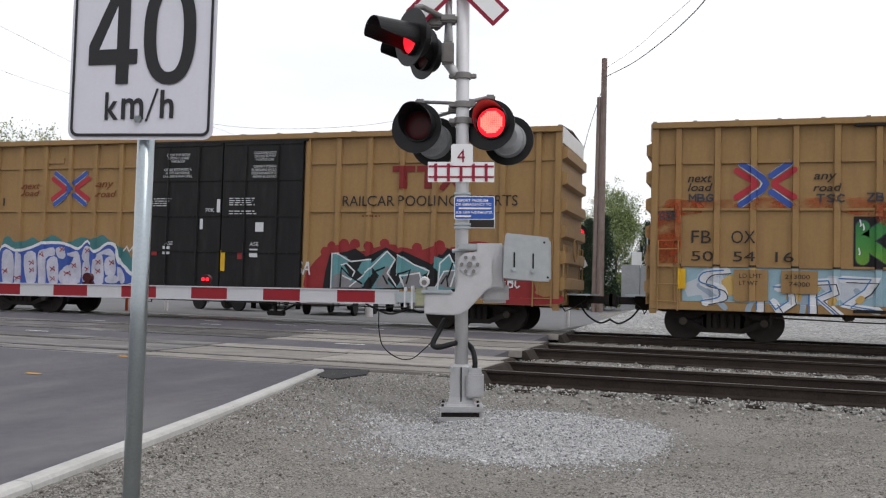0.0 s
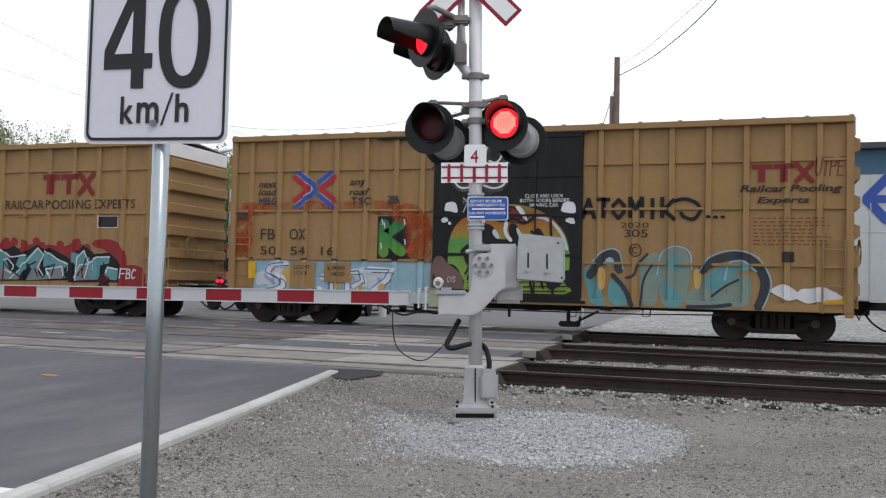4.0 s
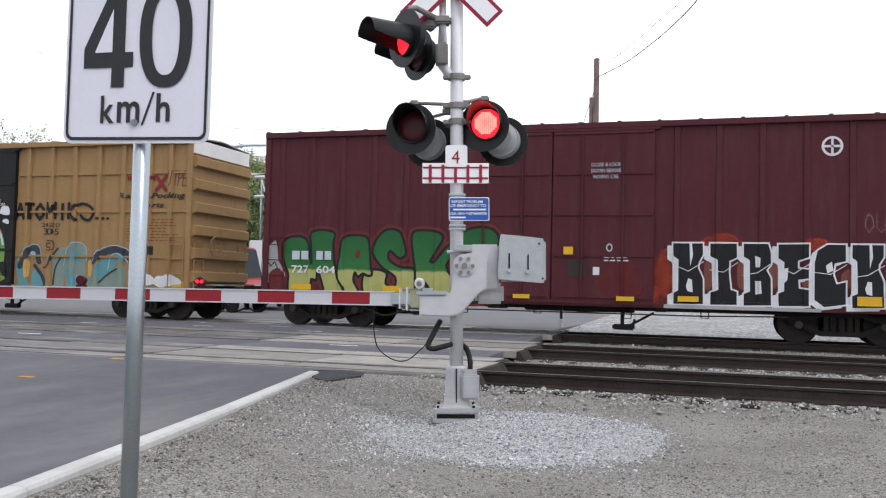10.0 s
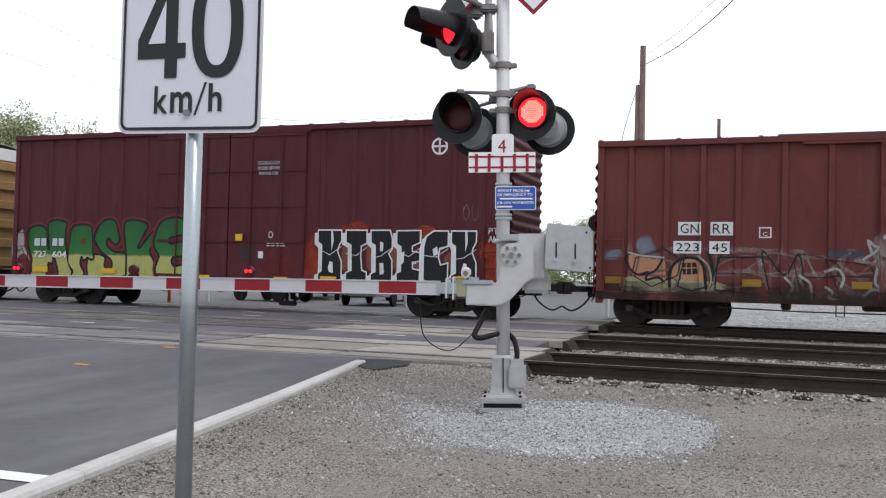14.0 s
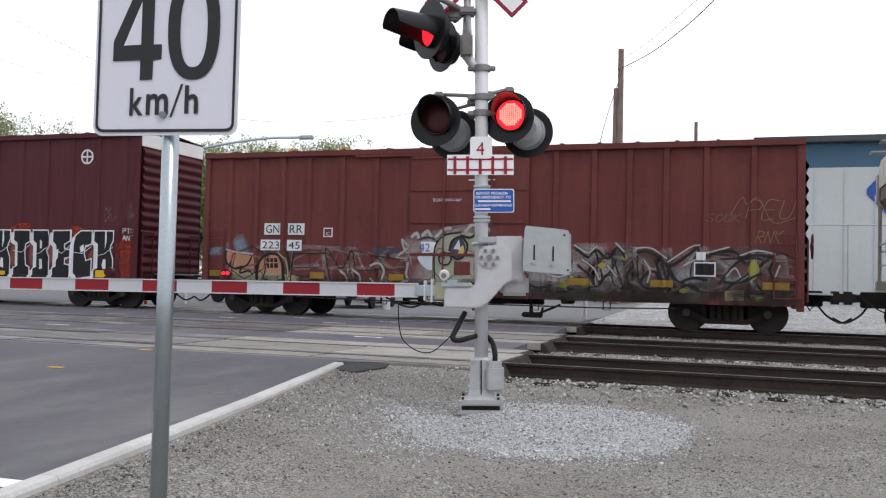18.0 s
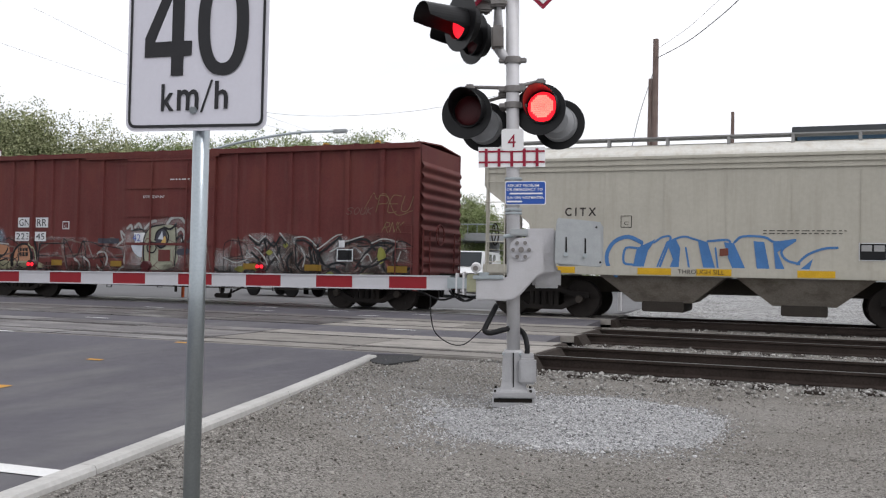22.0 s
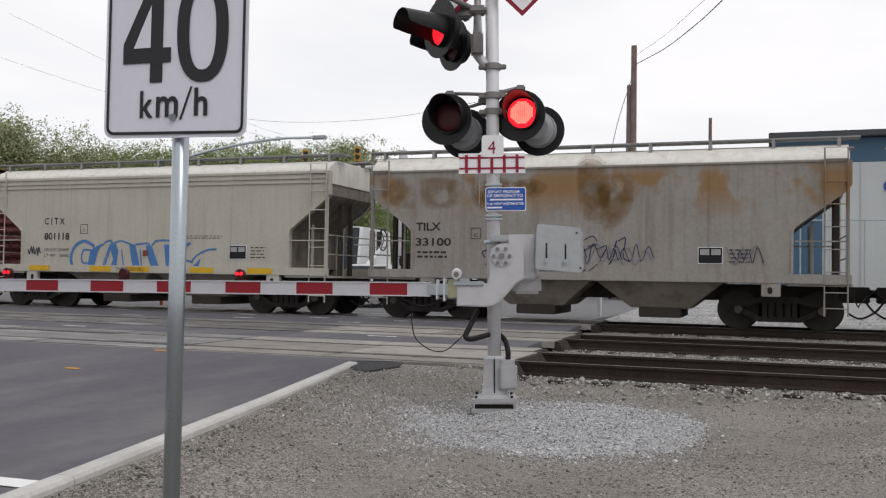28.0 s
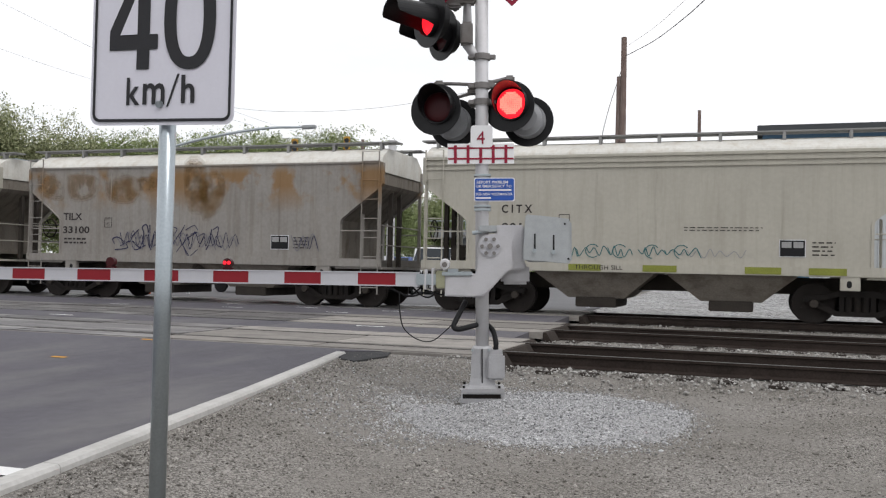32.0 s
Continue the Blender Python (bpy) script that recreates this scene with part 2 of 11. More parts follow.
M["pole"] = mat("weathered_pole", (0.17, 0.125, 0.11), 0.9, var=0.25, scale=3, bump=0.3, bscale=30, dirt=(0.28, 0.25, 0.23), amount=0.5, dscale=(3, 3, 0.3))
M["wire"] = mat("wire", (0.10, 0.10, 0.11), 0.6)
M["tan"] = mat("tan_car_paint", (0.272, 0.166, 0.070), 0.55, var=0.10, scale=1.2, bump=0.05, bscale=20, dirt=(0.20, 0.122, 0.062), amount=0.5, dscale=(2.5, 2.5, 0.35))
M["maroon"] = mat("maroon_car_paint", (0.064, 0.0122, 0.0175), 0.6, var=0.14, scale=1.0, bump=0.05, bscale=20, dirt=(0.075, 0.028, 0.03), amount=0.6, dscale=(2.5, 2.5, 0.35))
M["oxide"] = mat("oxide_red_paint", (0.104, 0.026, 0.0245), 0.65, var=0.16, scale=1.1, bump=0.06, bscale=20, dirt=(0.115, 0.045, 0.04), amount=0.6, dscale=(2.5, 2.5, 0.3))
M["cream"] = mat("cream_hopper_paint", (0.41, 0.392, 0.34), 0.55, var=0.08, scale=0.8, bump=0.04, bscale=20, dirt=(0.33, 0.31, 0.26), amount=0.55, dscale=(3, 3, 0.25))
M["grey_hopper"] = mat("weathered_hopper_paint", (0.262, 0.247, 0.228), 0.75, var=0.14, scale=0.9, bump=0.06, bscale=25, dirt=(0.18, 0.155, 0.13), amount=0.6, dscale=(3, 3, 0.22))


def add_rust(m, z0, z1, color, amount):
    """Rust blotches in a band of heights, broken up by noise."""
    n, l = m.node_tree.nodes, m.node_tree.links
    b = n["Principled BSDF"]
    src = b.inputs["Base Color"].links[0].from_socket
    co, sep, nz, nf = n.new("ShaderNodeTexCoord"), n.new("ShaderNodeSeparateXYZ"), n.new("ShaderNodeTexNoise"), n.new("ShaderNodeTexNoise")
    mp, add, up, dn, mul, rng, mx = n.new("ShaderNodeMapping"), n.new("ShaderNodeMath"), n.new("ShaderNodeMapRange"), n.new("ShaderNodeMapRange"), n.new("ShaderNodeMath"), n.new("ShaderNodeMapRange"), n.new("ShaderNodeMix")
    l.new(co.outputs["Object"], sep.inputs["Vector"])
    mp.inputs["Scale"].default_value = (0.85, 1, 0.8)
    l.new(co.outputs["Object"], mp.inputs["Vector"])
    for k, s in ((nz, 0.75), (nf, 5.0)):
        k.inputs["Scale"].default_value, k.inputs["Detail"].default_value = s, 6
        l.new(mp.outputs["Vector"], k.inputs["Vector"])
    add.operation = "MULTIPLY_ADD"
    l.new(nf.outputs["Fac"], add.inputs[0])
    add.inputs[1].default_value = 0.28
    l.new(nz.outputs["Fac"], add.inputs[2])
    rng.inputs["From Min"].default_value, rng.inputs["From Max"].default_value = 0.61, 0.69
    l.new(add.outputs[0], rng.inputs["Value"])
    up.inputs["From Min"].default_value, up.inputs["From Max"].default_value = z0, z0 + 0.7
    dn.inputs["From Min"].default_value, dn.inputs["From Max"].default_value = z1, z1 - 0.3
    up.clamp = dn.clamp = True
    l.new(sep.outputs["Z"], up.inputs["Value"])
    l.new(sep.outputs["Z"], dn.inputs["Value"])
    mul.operation = "MULTIPLY"
    l.new(up.outputs["Result"], mul.inputs[0])
    l.new(dn.outputs["Result"], mul.inputs[1])
    m2 = n.new("ShaderNodeMath")
    m2.operation = "MULTIPLY"
    l.new(mul.outputs[0], m2.inputs[0])
    l.new(rng.outputs["Result"], m2.inputs[1])
    m3 = n.new("ShaderNodeMath")
    m3.operation = "MULTIPLY"
    m3.inputs[1].default_value = amount
    l.new(m2.outputs[0], m3.inputs[0])
    mx.data_type = "RGBA"
    mx.inputs["B"].default_value = (*color, 1)
    l.new(m3.outputs[0], mx.inputs["Factor"])
    l.new(src, mx.inputs["A"])
    l.new(mx.outputs["Result"], b.inputs["Base Color"])


add_rust(M["grey_hopper"], 2.4, 3.75, (0.23, 0.125, 0.042), 0.8)
add_rust(M["oxide"], 2.6, 4.6, (0.15, 0.045, 0.03), 0.25)
# Darker copy of the white sheeting, with the gate arm's shade in its colour.
M["stripe_white"] = mat("grey_white_sheeting", (0.45, 0.45, 0.475), 0.5, var=0.05, scale=5)
# Whiter than the sides: skylight on the upward-facing roof is put into the colour.
M["hopper_roof"] = mat("chalky_roof_paint", (0.60, 0.59, 0.55), 0.6, var=0.1, scale=1.2, dirt=(0.42, 0.37, 0.3), amount=0.6, dscale=(2, 2, 0.6))
# Grey-brown with darker blotches, for slope sheets and outlet bays.
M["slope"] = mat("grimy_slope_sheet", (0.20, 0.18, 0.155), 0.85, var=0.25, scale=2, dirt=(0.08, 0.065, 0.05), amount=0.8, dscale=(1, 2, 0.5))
M["cast_grey"] = mat("grey_cast_iron", (0.36, 0.36, 0.37), 0.55, 0.2, var=0.12, scale=6, bump=0.05, dirt=(0.22, 0.21, 0.2), amount=0.5)
M["rust"] = mat("rust", (0.30, 0.145, 0.045), 0.85, var=0.3, scale=3)
M["grime"] = mat("brake_dust", (0.015, 0.013, 0.012), 0.85, var=0.3, scale=3, dirt=(0.035, 0.028, 0.022), amount=0.5)
M["under"] = mat("underframe", (0.05, 0.043, 0.037), 0.85, var=0.3, scale=3)
M["doorblack"] = mat("black_door_paint", (0.009, 0.009, 0.010), 0.5, var=0.2, scale=1.5, dirt=(0.03, 0.029, 0.028), amount=0.4, dscale=(2, 2, 0.4))
M["wheel"] = mat("steel_wheel", (0.026, 0.022, 0.02), 0.6, 0.4, var=0.3, scale=5)
M["endwhite"] = mat("white_end_paint", (0.62, 0.61, 0.60), 0.6, var=0.1, scale=2)
M["galvroof"] = mat("galvanised_roof", (0.27, 0.27, 0.265), 0.6, 0.4, var=0.15, scale=2)
for key, col in {"mossy": (0.20, 0.20, 0.05), "g_black": (0.012, 0.012, 0.014), "g_white": (0.55, 0.56, 0.58), "g_orange": (0.36, 0.075, 0.025), "g_green": (0.022, 0.115, 0.035), "g_lime": (0.15, 0.25, 0.05),
                 "g_yellow": (0.37, 0.35, 0.13), "g_teal": (0.10, 0.24, 0.26), "g_deepteal": (0.05, 0.15, 0.16), "g_pale": (0.42, 0.45, 0.5), "g_paleblue": (0.25, 0.31, 0.38), "g_darkred": (0.13, 0.025, 0.025), "g_dullteal": (0.17, 0.22, 0.19), "g_drab2": (0.17, 0.13, 0.07), "g_haze": (0.18, 0.175, 0.185), "g_drab": (0.24, 0.23, 0.15), "g_mauve": (0.13, 0.085, 0.075), "g_sky": (0.24, 0.36, 0.42), "g_blue": (0.06, 0.16, 0.36), "g_red": (0.22, 0.025, 0.027), "g_salmon": (0.34, 0.17, 0.10),
                 "g_lilac": (0.42, 0.44, 0.62), "g_grey": (0.30, 0.30, 0.30), "g_dark": (0.045, 0.045, 0.06), "g_brown": (0.15, 0.05, 0.035), "decal_y": (0.55, 0.33, 0.02), "m_red": (0.35, 0.03, 0.045),
                 "mark_red": (0.17, 0.022, 0.022), "m_blue": (0.04, 0.08, 0.30), "m_dark": (0.03, 0.025, 0.025), "m_ink": (0.16, 0.05, 0.02), "g_ochre": (0.45, 0.30, 0.10), "chalk": (0.24, 0.21, 0.165)}.items():
    M[key] = mat("paint_" + key.split("_")[-1], col, 0.6, var=0.16, scale=3)


for key, col in {"g_rim": (0.125, 0.021, 0.021), "g_slate": (0.035, 0.04, 0.05), "g_lilac2": (0.42, 0.42, 0.50), "g_body": (0.27, 0.275, 0.21), "g_dull": (0.30, 0.295, 0.29), "decal_old": (0.21, 0.125, 0.02), "g_navy": (0.035, 0.035, 0.075), "g_olive": (0.22, 0.24, 0.05)}.items():
    M[key] = mat("paint_" + key.split("_")[-1], col, 0.6, var=0.22, scale=2.5, dirt=tuple(0.6 * q for q in col), amount=0.5)


def mist(name, color, cover, scale=2.2):
    """Thin sprayed or washed paint that lets the surface show through in patches."""
    m = mat(name, color, 0.7, var=0.15, scale=3)
    n, l = m.node_tree.nodes, m.node_tree.links
    tr, mx, co, nz, rg = n.new("ShaderNodeBsdfTransparent"), n.new("ShaderNodeMixShader"), n.new("ShaderNodeTexCoord"), n.new("ShaderNodeTexNoise"), n.new("ShaderNodeMapRange")
    nz.inputs["Scale"].default_value, nz.inputs["Detail"].default_value = scale, 5
    rg.inputs["From Min"].default_value, rg.inputs["From Max"].default_value, rg.inputs["To Max"].default_value = 0.34, 0.66, cover
    l.new(co.outputs["Object"], nz.inputs["Vector"])
    l.new(nz.outputs["Fac"], rg.inputs["Value"])
    l.new(rg.outputs["Result"], mx.inputs["Fac"])
    l.new(tr.outputs["BSDF"], mx.inputs[1])
    l.new(n["Principled BSDF"].outputs["BSDF"], mx.inputs[2])
    l.new(mx.outputs["Shader"], n["Material Output"].inputs["Surface"])
    return m


for key, col, cover in (("white", (0.45, 0.44, 0.44), 0.22), ("mauve", (0.13, 0.10, 0.09), 0.3), ("blue", (0.25, 0.36, 0.45), 0.25), ("grime", (0.028, 0.021, 0.018), 0.55), ("rust", (0.24, 0.135, 0.045), 0.30), ("orange", (0.36, 0.075, 0.025), 0.9), ("ember", (0.30, 0.045, 0.025), 0.75), ("scarlet", (0.20, 0.026, 0.024), 0.5)):
    M["mist_" + key] = mist("thin_" + key, col, cover)


def faded(name, stops):
    """Paint sprayed in bands of colour that run into one another, by height, with a ragged border."""
    m = mat(name, stops[0][1], 0.6, var=0.15, scale=3)
    n, l = m.node_tree.nodes, m.node_tree.links
    co, sep, nz, add, rg, ramp = n.new("ShaderNodeTexCoord"), n.new("ShaderNodeSeparateXYZ"), n.new("ShaderNodeTexNoise"), n.new("ShaderNodeMath"), n.new("ShaderNodeMapRange"), n.new("ShaderNodeValToRGB")
    l.new(co.outputs["Object"], sep.inputs["Vector"])
    l.new(co.outputs["Object"], nz.inputs["Vector"])
    nz.inputs["Scale"].default_value, nz.inputs["Detail"].default_value = 6, 4
    add.operation = "MULTIPLY_ADD"
    add.inputs[1].default_value = 0.10
    l.new(nz.outputs["Fac"], add.inputs[0])
    l.new(sep.outputs["Z"], add.inputs[2])
    z0, z1 = stops[0][0], stops[-1][0]
    rg.inputs["From Min"].default_value, rg.inputs["From Max"].default_value = z0 + 0.05, z1 + 0.05
    l.new(add.outputs[0], rg.inputs["Value"])
    l.new(rg.outputs["Result"], ramp.inputs["Fac"])
    for z, col in stops[1:-1]:
        ramp.color_ramp.elements.new((z - z0) / (z1 - z0)).color = (*col, 1)
    ramp.color_ramp.elements[0].color, ramp.color_ramp.elements[len(stops) - 1].color = (*stops[0][1], 1), (*stops[-1][1], 1)
    l.new(ramp.outputs["Color"], n["Hue/Saturation/Value"].inputs["Color"])
    return m


M["face_paint"] = faded("sprayed_face", ((0.85, (0.20, 0.26, 0.03)), (1.36, (0.17, 0.27, 0.05)), (2.0, (0.085, 0.23, 0.06)), (2.22, (0.09, 0.24, 0.06)), (2.26, (0.25, 0.21, 0.04)), (2.5, (0.30, 0.13, 0.03)), (2.75, (0.25, 0.085, 0.025)), (3.0, (0.18, 0.15, 0.04))))
M["nask_paint"] = faded("green_over_yellow", ((0.7, (0.30, 0.31, 0.09)), (1.40, (0.33, 0.33, 0.12)), (1.46, (0.03, 0.13, 0.035)), (1.9, (0.02, 0.105, 0.03)), (2.5, (0.018, 0.085, 0.028))))
M["letter_green"] = faded("green_letter", ((1.7, (0.13, 0.26, 0.03)), (2.15, (0.06, 0.22, 0.05)), (2.8, (0.02, 0.13, 0.055))))

# ---- mesh helpers ----
def part(name, bm, material, parent=None, label="", smooth=False):
    me = bpy.data.meshes.new(name)
    bm.normal_update()
    if smooth:
        for f in bm.faces:
            f.smooth = True
    bm.to_mesh(me)
    bm.free()
    me.materials.append(M[material] if isinstance(material, str) else material)
    ob = new(name, me)
    if parent:
        ob.parent = parent
    if label:
        tagged(ob, label)
    return ob


def again(ob, m, parent=None):
    """Another object on the same mesh."""
    o = new(ob.name.split(".")[0], ob.data)
    o.parent = parent or ob.parent
    o.matrix_basis = m
    return o


def thing(name, m, label, category, group="", kind=""):
    return_ob = new(name)
    return_ob.matrix_basis = m
    return tagged(return_ob, label, category, group, kind)


def B():
    return bmesh.new()


def box(bm, x0, x1, y0, y1, z0, z1, bev=0.0):
    r = bmesh.ops.create_cube(bm, size=1)
    bmesh.ops.scale(bm, vec=(x1 - x0, y1 - y0, z1 - z0), verts=r["verts"])
    bmesh.ops.translate(bm, vec=((x0 + x1) / 2, (y0 + y1) / 2, (z0 + z1) / 2), verts=r["verts"])
    if bev:
        es = list({e for v in r["verts"] for e in v.link_edges})
        bmesh.ops.bevel(bm, geom=es, offset=bev, segments=2, affect="EDGES", clamp_overlap=True)
    return bm


def rod(bm, a, b, r, r2=None, seg=10, caps=True):
    a, b = Vector(a), Vector(b)
    d = b - a
    m = Matrix.Translation((a + b) / 2) @ d.to_track_quat("Z", "Y").to_matrix().to_4x4()
    bmesh.ops.create_cone(bm, cap_ends=caps, segments=seg, radius1=r, radius2=r if r2 is None else r2, depth=d.length, matrix=m)
    return bm


def pipe(bm, pts, r, seg=8):
    """A bent tube through the points."""
    pts = [Vector(p) for p in pts]
    rings = []
    for i, p in enumerate(pts):
        d = (pts[min(i + 1, len(pts) - 1)] - pts[max(i - 1, 0)]).normalized()
        q = d.to_track_quat("Z", "Y")
        rings.append([bm.verts.new(p + q @ Vector((r * math.cos(k * math.tau / seg), r * math.sin(k * math.tau / seg), 0))) for k in range(seg)])
    for a, b in zip(rings, rings[1:]):
        for k in range(seg):
            bm.faces.new((a[k], a[(k + 1) % seg], b[(k + 1) % seg], b[k]))
    bm.faces.new(rings[0][::-1])
    bm.faces.new(rings[-1])
    return bm


def curve_pts(pts, n=8):
    """Catmull-Rom through the points."""
    P = [Vector(p) for p in pts]
    P = [P[0] * 2 - P[1]] + P + [P[-1] * 2 - P[-2]]
    out = []
    for i in range(1, len(P) - 2):
        for k in range(n):
            t = k / n
            out.append(0.5 * (2 * P[i] + (P[i + 1] - P[i - 1]) * t + (2 * P[i - 1] - 5 * P[i] + 4 * P[i + 1] - P[i + 2]) * t * t + (3 * P[i] - P[i - 1] - 3 * P[i + 1] + P[i + 2]) * t ** 3))
    return out + [P[-2]]


def plate(bm, poly, y0, y1, bev=0.0):
    """A flat shape in x and z, given a thickness from y0 to y1."""
    a = [bm.verts.new((x, y0, z)) for x, z in poly]
    b = [bm.verts.new((x, y1, z)) for x, z in poly]
    faces = [bm.faces.new(a), bm.faces.new(b[::-1])]
    for i in range(len(poly)):
        j = (i + 1) % len(poly)
        faces.append(bm.faces.new((a[j], a[i], b[i], b[j])))
    bmesh.ops.recalc_face_normals(bm, faces=faces)
    if bev:
        bmesh.ops.bevel(bm, geom=list({e for f in faces[:1] for e in f.edges}), offset=bev, segments=2, affect="EDGES", clamp_overlap=True)
    return bm


def round_rect(x0, x1, z0, z1, r, n=5):
    out = []
    for cx, cz, a in ((x1 - r, z1 - r, 0), (x0 + r, z1 - r, 90), (x0 + r, z0 + r, 180), (x1 - r, z0 + r, 270)):
        for k in range(n + 1):
            t = radians(a + 90 * k / n)
            out.append((cx + r * math.cos(t), cz + r * math.sin(t)))
    return out


def ring(pts, n=4):
    """A closed smooth curve through the points."""
    P = [Vector(p) for p in pts]
    m = len(P)
    out = []
    for i in range(m):
        a, b, c, d = P[i - 1], P[i], P[(i + 1) % m], P[(i + 2) % m]
        for k in range(n):
            t = k / n
            q = 0.5 * (2 * b + (c - a) * t + (2 * a - 5 * b + 4 * c - d) * t * t + (3 * b - a - 3 * c + d) * t ** 3)
            out.append((q.x, q.y))
    return out


def words(text, x0, x1, z0, z1, slant=0.0, bold=0.0, thick=0.0):
    """The text as a mesh filling the given rectangle of the x-z plane, seen from -y."""
    cu = bpy.data.curves.new("text", "FONT")
    cu.body, cu.align_x, cu.offset, cu.shear = text, "LEFT", bold, slant
    cu.resolution_u = 3
    ob = bpy.data.objects.new("text", cu)
    scene.collection.objects.link(ob)
    bpy.context.view_layer.update()
    me = bpy.data.meshes.new_from_object(ob.evaluated_get(bpy.context.evaluated_depsgraph_get()))
    bpy.data.objects.remove(ob)
    bm = B()
    bm.from_mesh(me)
    bpy.data.meshes.remove(me)
    xs, ys = [v.co.x for v in bm.verts], [v.co.y for v in bm.verts]
    ax, ay = (x1 - x0) / (max(xs) - min(xs)), (z1 - z0) / (max(ys) - min(ys))
    mx, my = min(xs), min(ys)
    for v in bm.verts:
        v.co = Vector((x0 + (v.co.x - mx) * ax, 0, z0 + (v.co.y - my) * ay))
    bm.normal_update()
    for f in bm.faces:
        if f.normal.y > 0:
            f.normal_flip()
    return bm


def stroke(bm, pts, w, y=0.0, step=0.00006):
    """A painted line of the width w along the points (x, z), with round joints, coming forward a hair with each piece."""
    fat = w > 0.1
    for i in range(len(pts) - 1):
        (x0, z0), (x1, z1) = pts[i], pts[i + 1]
        d = Vector((x1 - x0, z1 - z0))
        if d.length < 1e-6:
            continue
        n = Vector((-d.y, d.x)).normalized() * w / 2
        e = d.normalized() * w * (0.0 if fat else 0.32)
        yy = y - step * (i % 12)
        bm.faces.new([bm.verts.new((px, yy, pz)) for px, pz in ((x0 - e.x + n.x, z0 - e.y + n.y), (x0 - e.x - n.x, z0 - e.y - n.y), (x1 + e.x - n.x, z1 + e.y - n.y), (x1 + e.x + n.x, z1 + e.y + n.y))])
    if fat:
        for i, (x, z) in enumerate(pts):
            yy = y - step * (i % 12) - step / 2
            bm.faces.new([bm.verts.new((x + w / 2 * math.cos(k * math.tau / 14), yy, z + w / 2 * math.sin(k * math.tau / 14))) for k in range(14)])
    return bm


def blot(bm, cx, cz, rx, rz, y=0.0, rough=0.12, n=28, seed=1, flat=None):
    """A sprayed patch with an uneven rim."""
    vs = []
    for k in range(n):
        a = math.tau * k / n
        q = 1 + rough * 2 * (noise.noise((math.cos(a) * 1.7 + seed * 3.1, math.sin(a) * 1.7, seed)))
        z = cz + rz * q * math.sin(a)
        if flat is not None:
            z = max(z, flat)
        vs.append((cx + rx * q * math.cos(a), y, z))
    c = bm.verts.new((cx, y, cz))
    ring = [bm.verts.new(v) for v in vs]
    for k in range(n):
        if (Vector(ring[k].co) - Vector(ring[(k + 1) % n].co)).length > 1e-5:
            bm.faces.new((c, ring[(k + 1) % n], ring[k]))
    return bm


def quad(bm, x0, x1, z0, z1, y=0.0):
    bm.faces.new([bm.verts.new(p) for p in ((x0, y, z0), (x1, y, z0), (x1, y, z1), (x0, y, z1))])
    return bm


def drape(bm, posts, out, near):
    """Lay a flat mesh on a ribbed side: near is the panel's depth, posts are (x0, x1) that stand proud of it by out."""
    for x0, x1 in posts:
        for x in (x0 - 0.018, x0 + 0.002, x1 - 0.002, x1 + 0.018):
            bmesh.ops.bisect_plane(bm, geom=bm.verts[:] + bm.edges[:] + bm.faces[:], plane_co=(x, 0, 0), plane_no=(1, 0, 0), dist=1e-5)
    for v in bm.verts:
        o = 0.0
        for x0, x1 in posts:
            if x0 - 0.019 < v.co.x < x1 + 0.019:
                o = out * min(1, max(0, min(v.co.x - x0 + 0.018, x1 + 0.018 - v.co.x) / 0.02))
        v.co.y += near - o
    return bm


GLYPH = {  # letter strokes on a unit square
    "A": (((0, 0), (0.5, 1), (1, 0)), ((0.2, 0.4), (0.8, 0.4))), "B": (((0, 0), (0, 1), (0.8, 0.9), (0.8, 0.6), (0.1, 0.52)), ((0.1, 0.5), (0.95, 0.4), (0.9, 0.05), (0, 0))),
    "C": (((0.95, 0.85), (0.5, 1), (0.05, 0.6), (0.1, 0.2), (0.5, 0), (0.95, 0.15)),), "E": (((1, 1), (0, 1), (0, 0), (1, 0)), ((0, 0.5), (0.8, 0.5))),
    "F": (((1, 1), (0, 1), (0, 0)), ((0, 0.5), (0.8, 0.5))), "I": (((0.5, 0), (0.5, 1)),), "K": (((0, 0), (0, 1)), ((0.95, 1), (0.1, 0.5), (1, 0))),
    "M": (((0, 0), (0, 1), (0.5, 0.4), (1, 1), (1, 0)),), "N": (((0, 0), (0, 1), (1, 0), (1, 1)),), "O": (((0.5, 1), (0.05, 0.7), (0.05, 0.3), (0.5, 0), (0.95, 0.3), (0.95, 0.7), (0.5, 1)),),
    "P": (((0, 0), (0, 1), (0.9, 0.9), (0.9, 0.55), (0, 0.48)),), "R": (((0, 0), (0, 1), (0.9, 0.9), (0.9, 0.55), (0, 0.48)), ((0.3, 0.48), (1, 0))),
    "S": (((0.95, 0.85), (0.5, 1), (0.05, 0.78), (0.5, 0.5), (0.95, 0.25), (0.5, 0), (0.05, 0.15)),), "T": (((0.5, 0), (0.5, 1)), ((0, 1), (1, 1))), "U": (((0, 1), (0.05, 0.2), (0.5, 0), (0.95, 0.2), (1, 1)),),
    "Z": (((0, 1), (1, 1), (0, 0), (1, 0)),), "G": (((0.95, 0.85), (0.5, 1), (0.05, 0.6), (0.1, 0.2), (0.5, 0), (0.95, 0.2), (0.95, 0.45), (0.55, 0.45)),), ".": (((0.3, 0), (0.5, 0.05)),)}


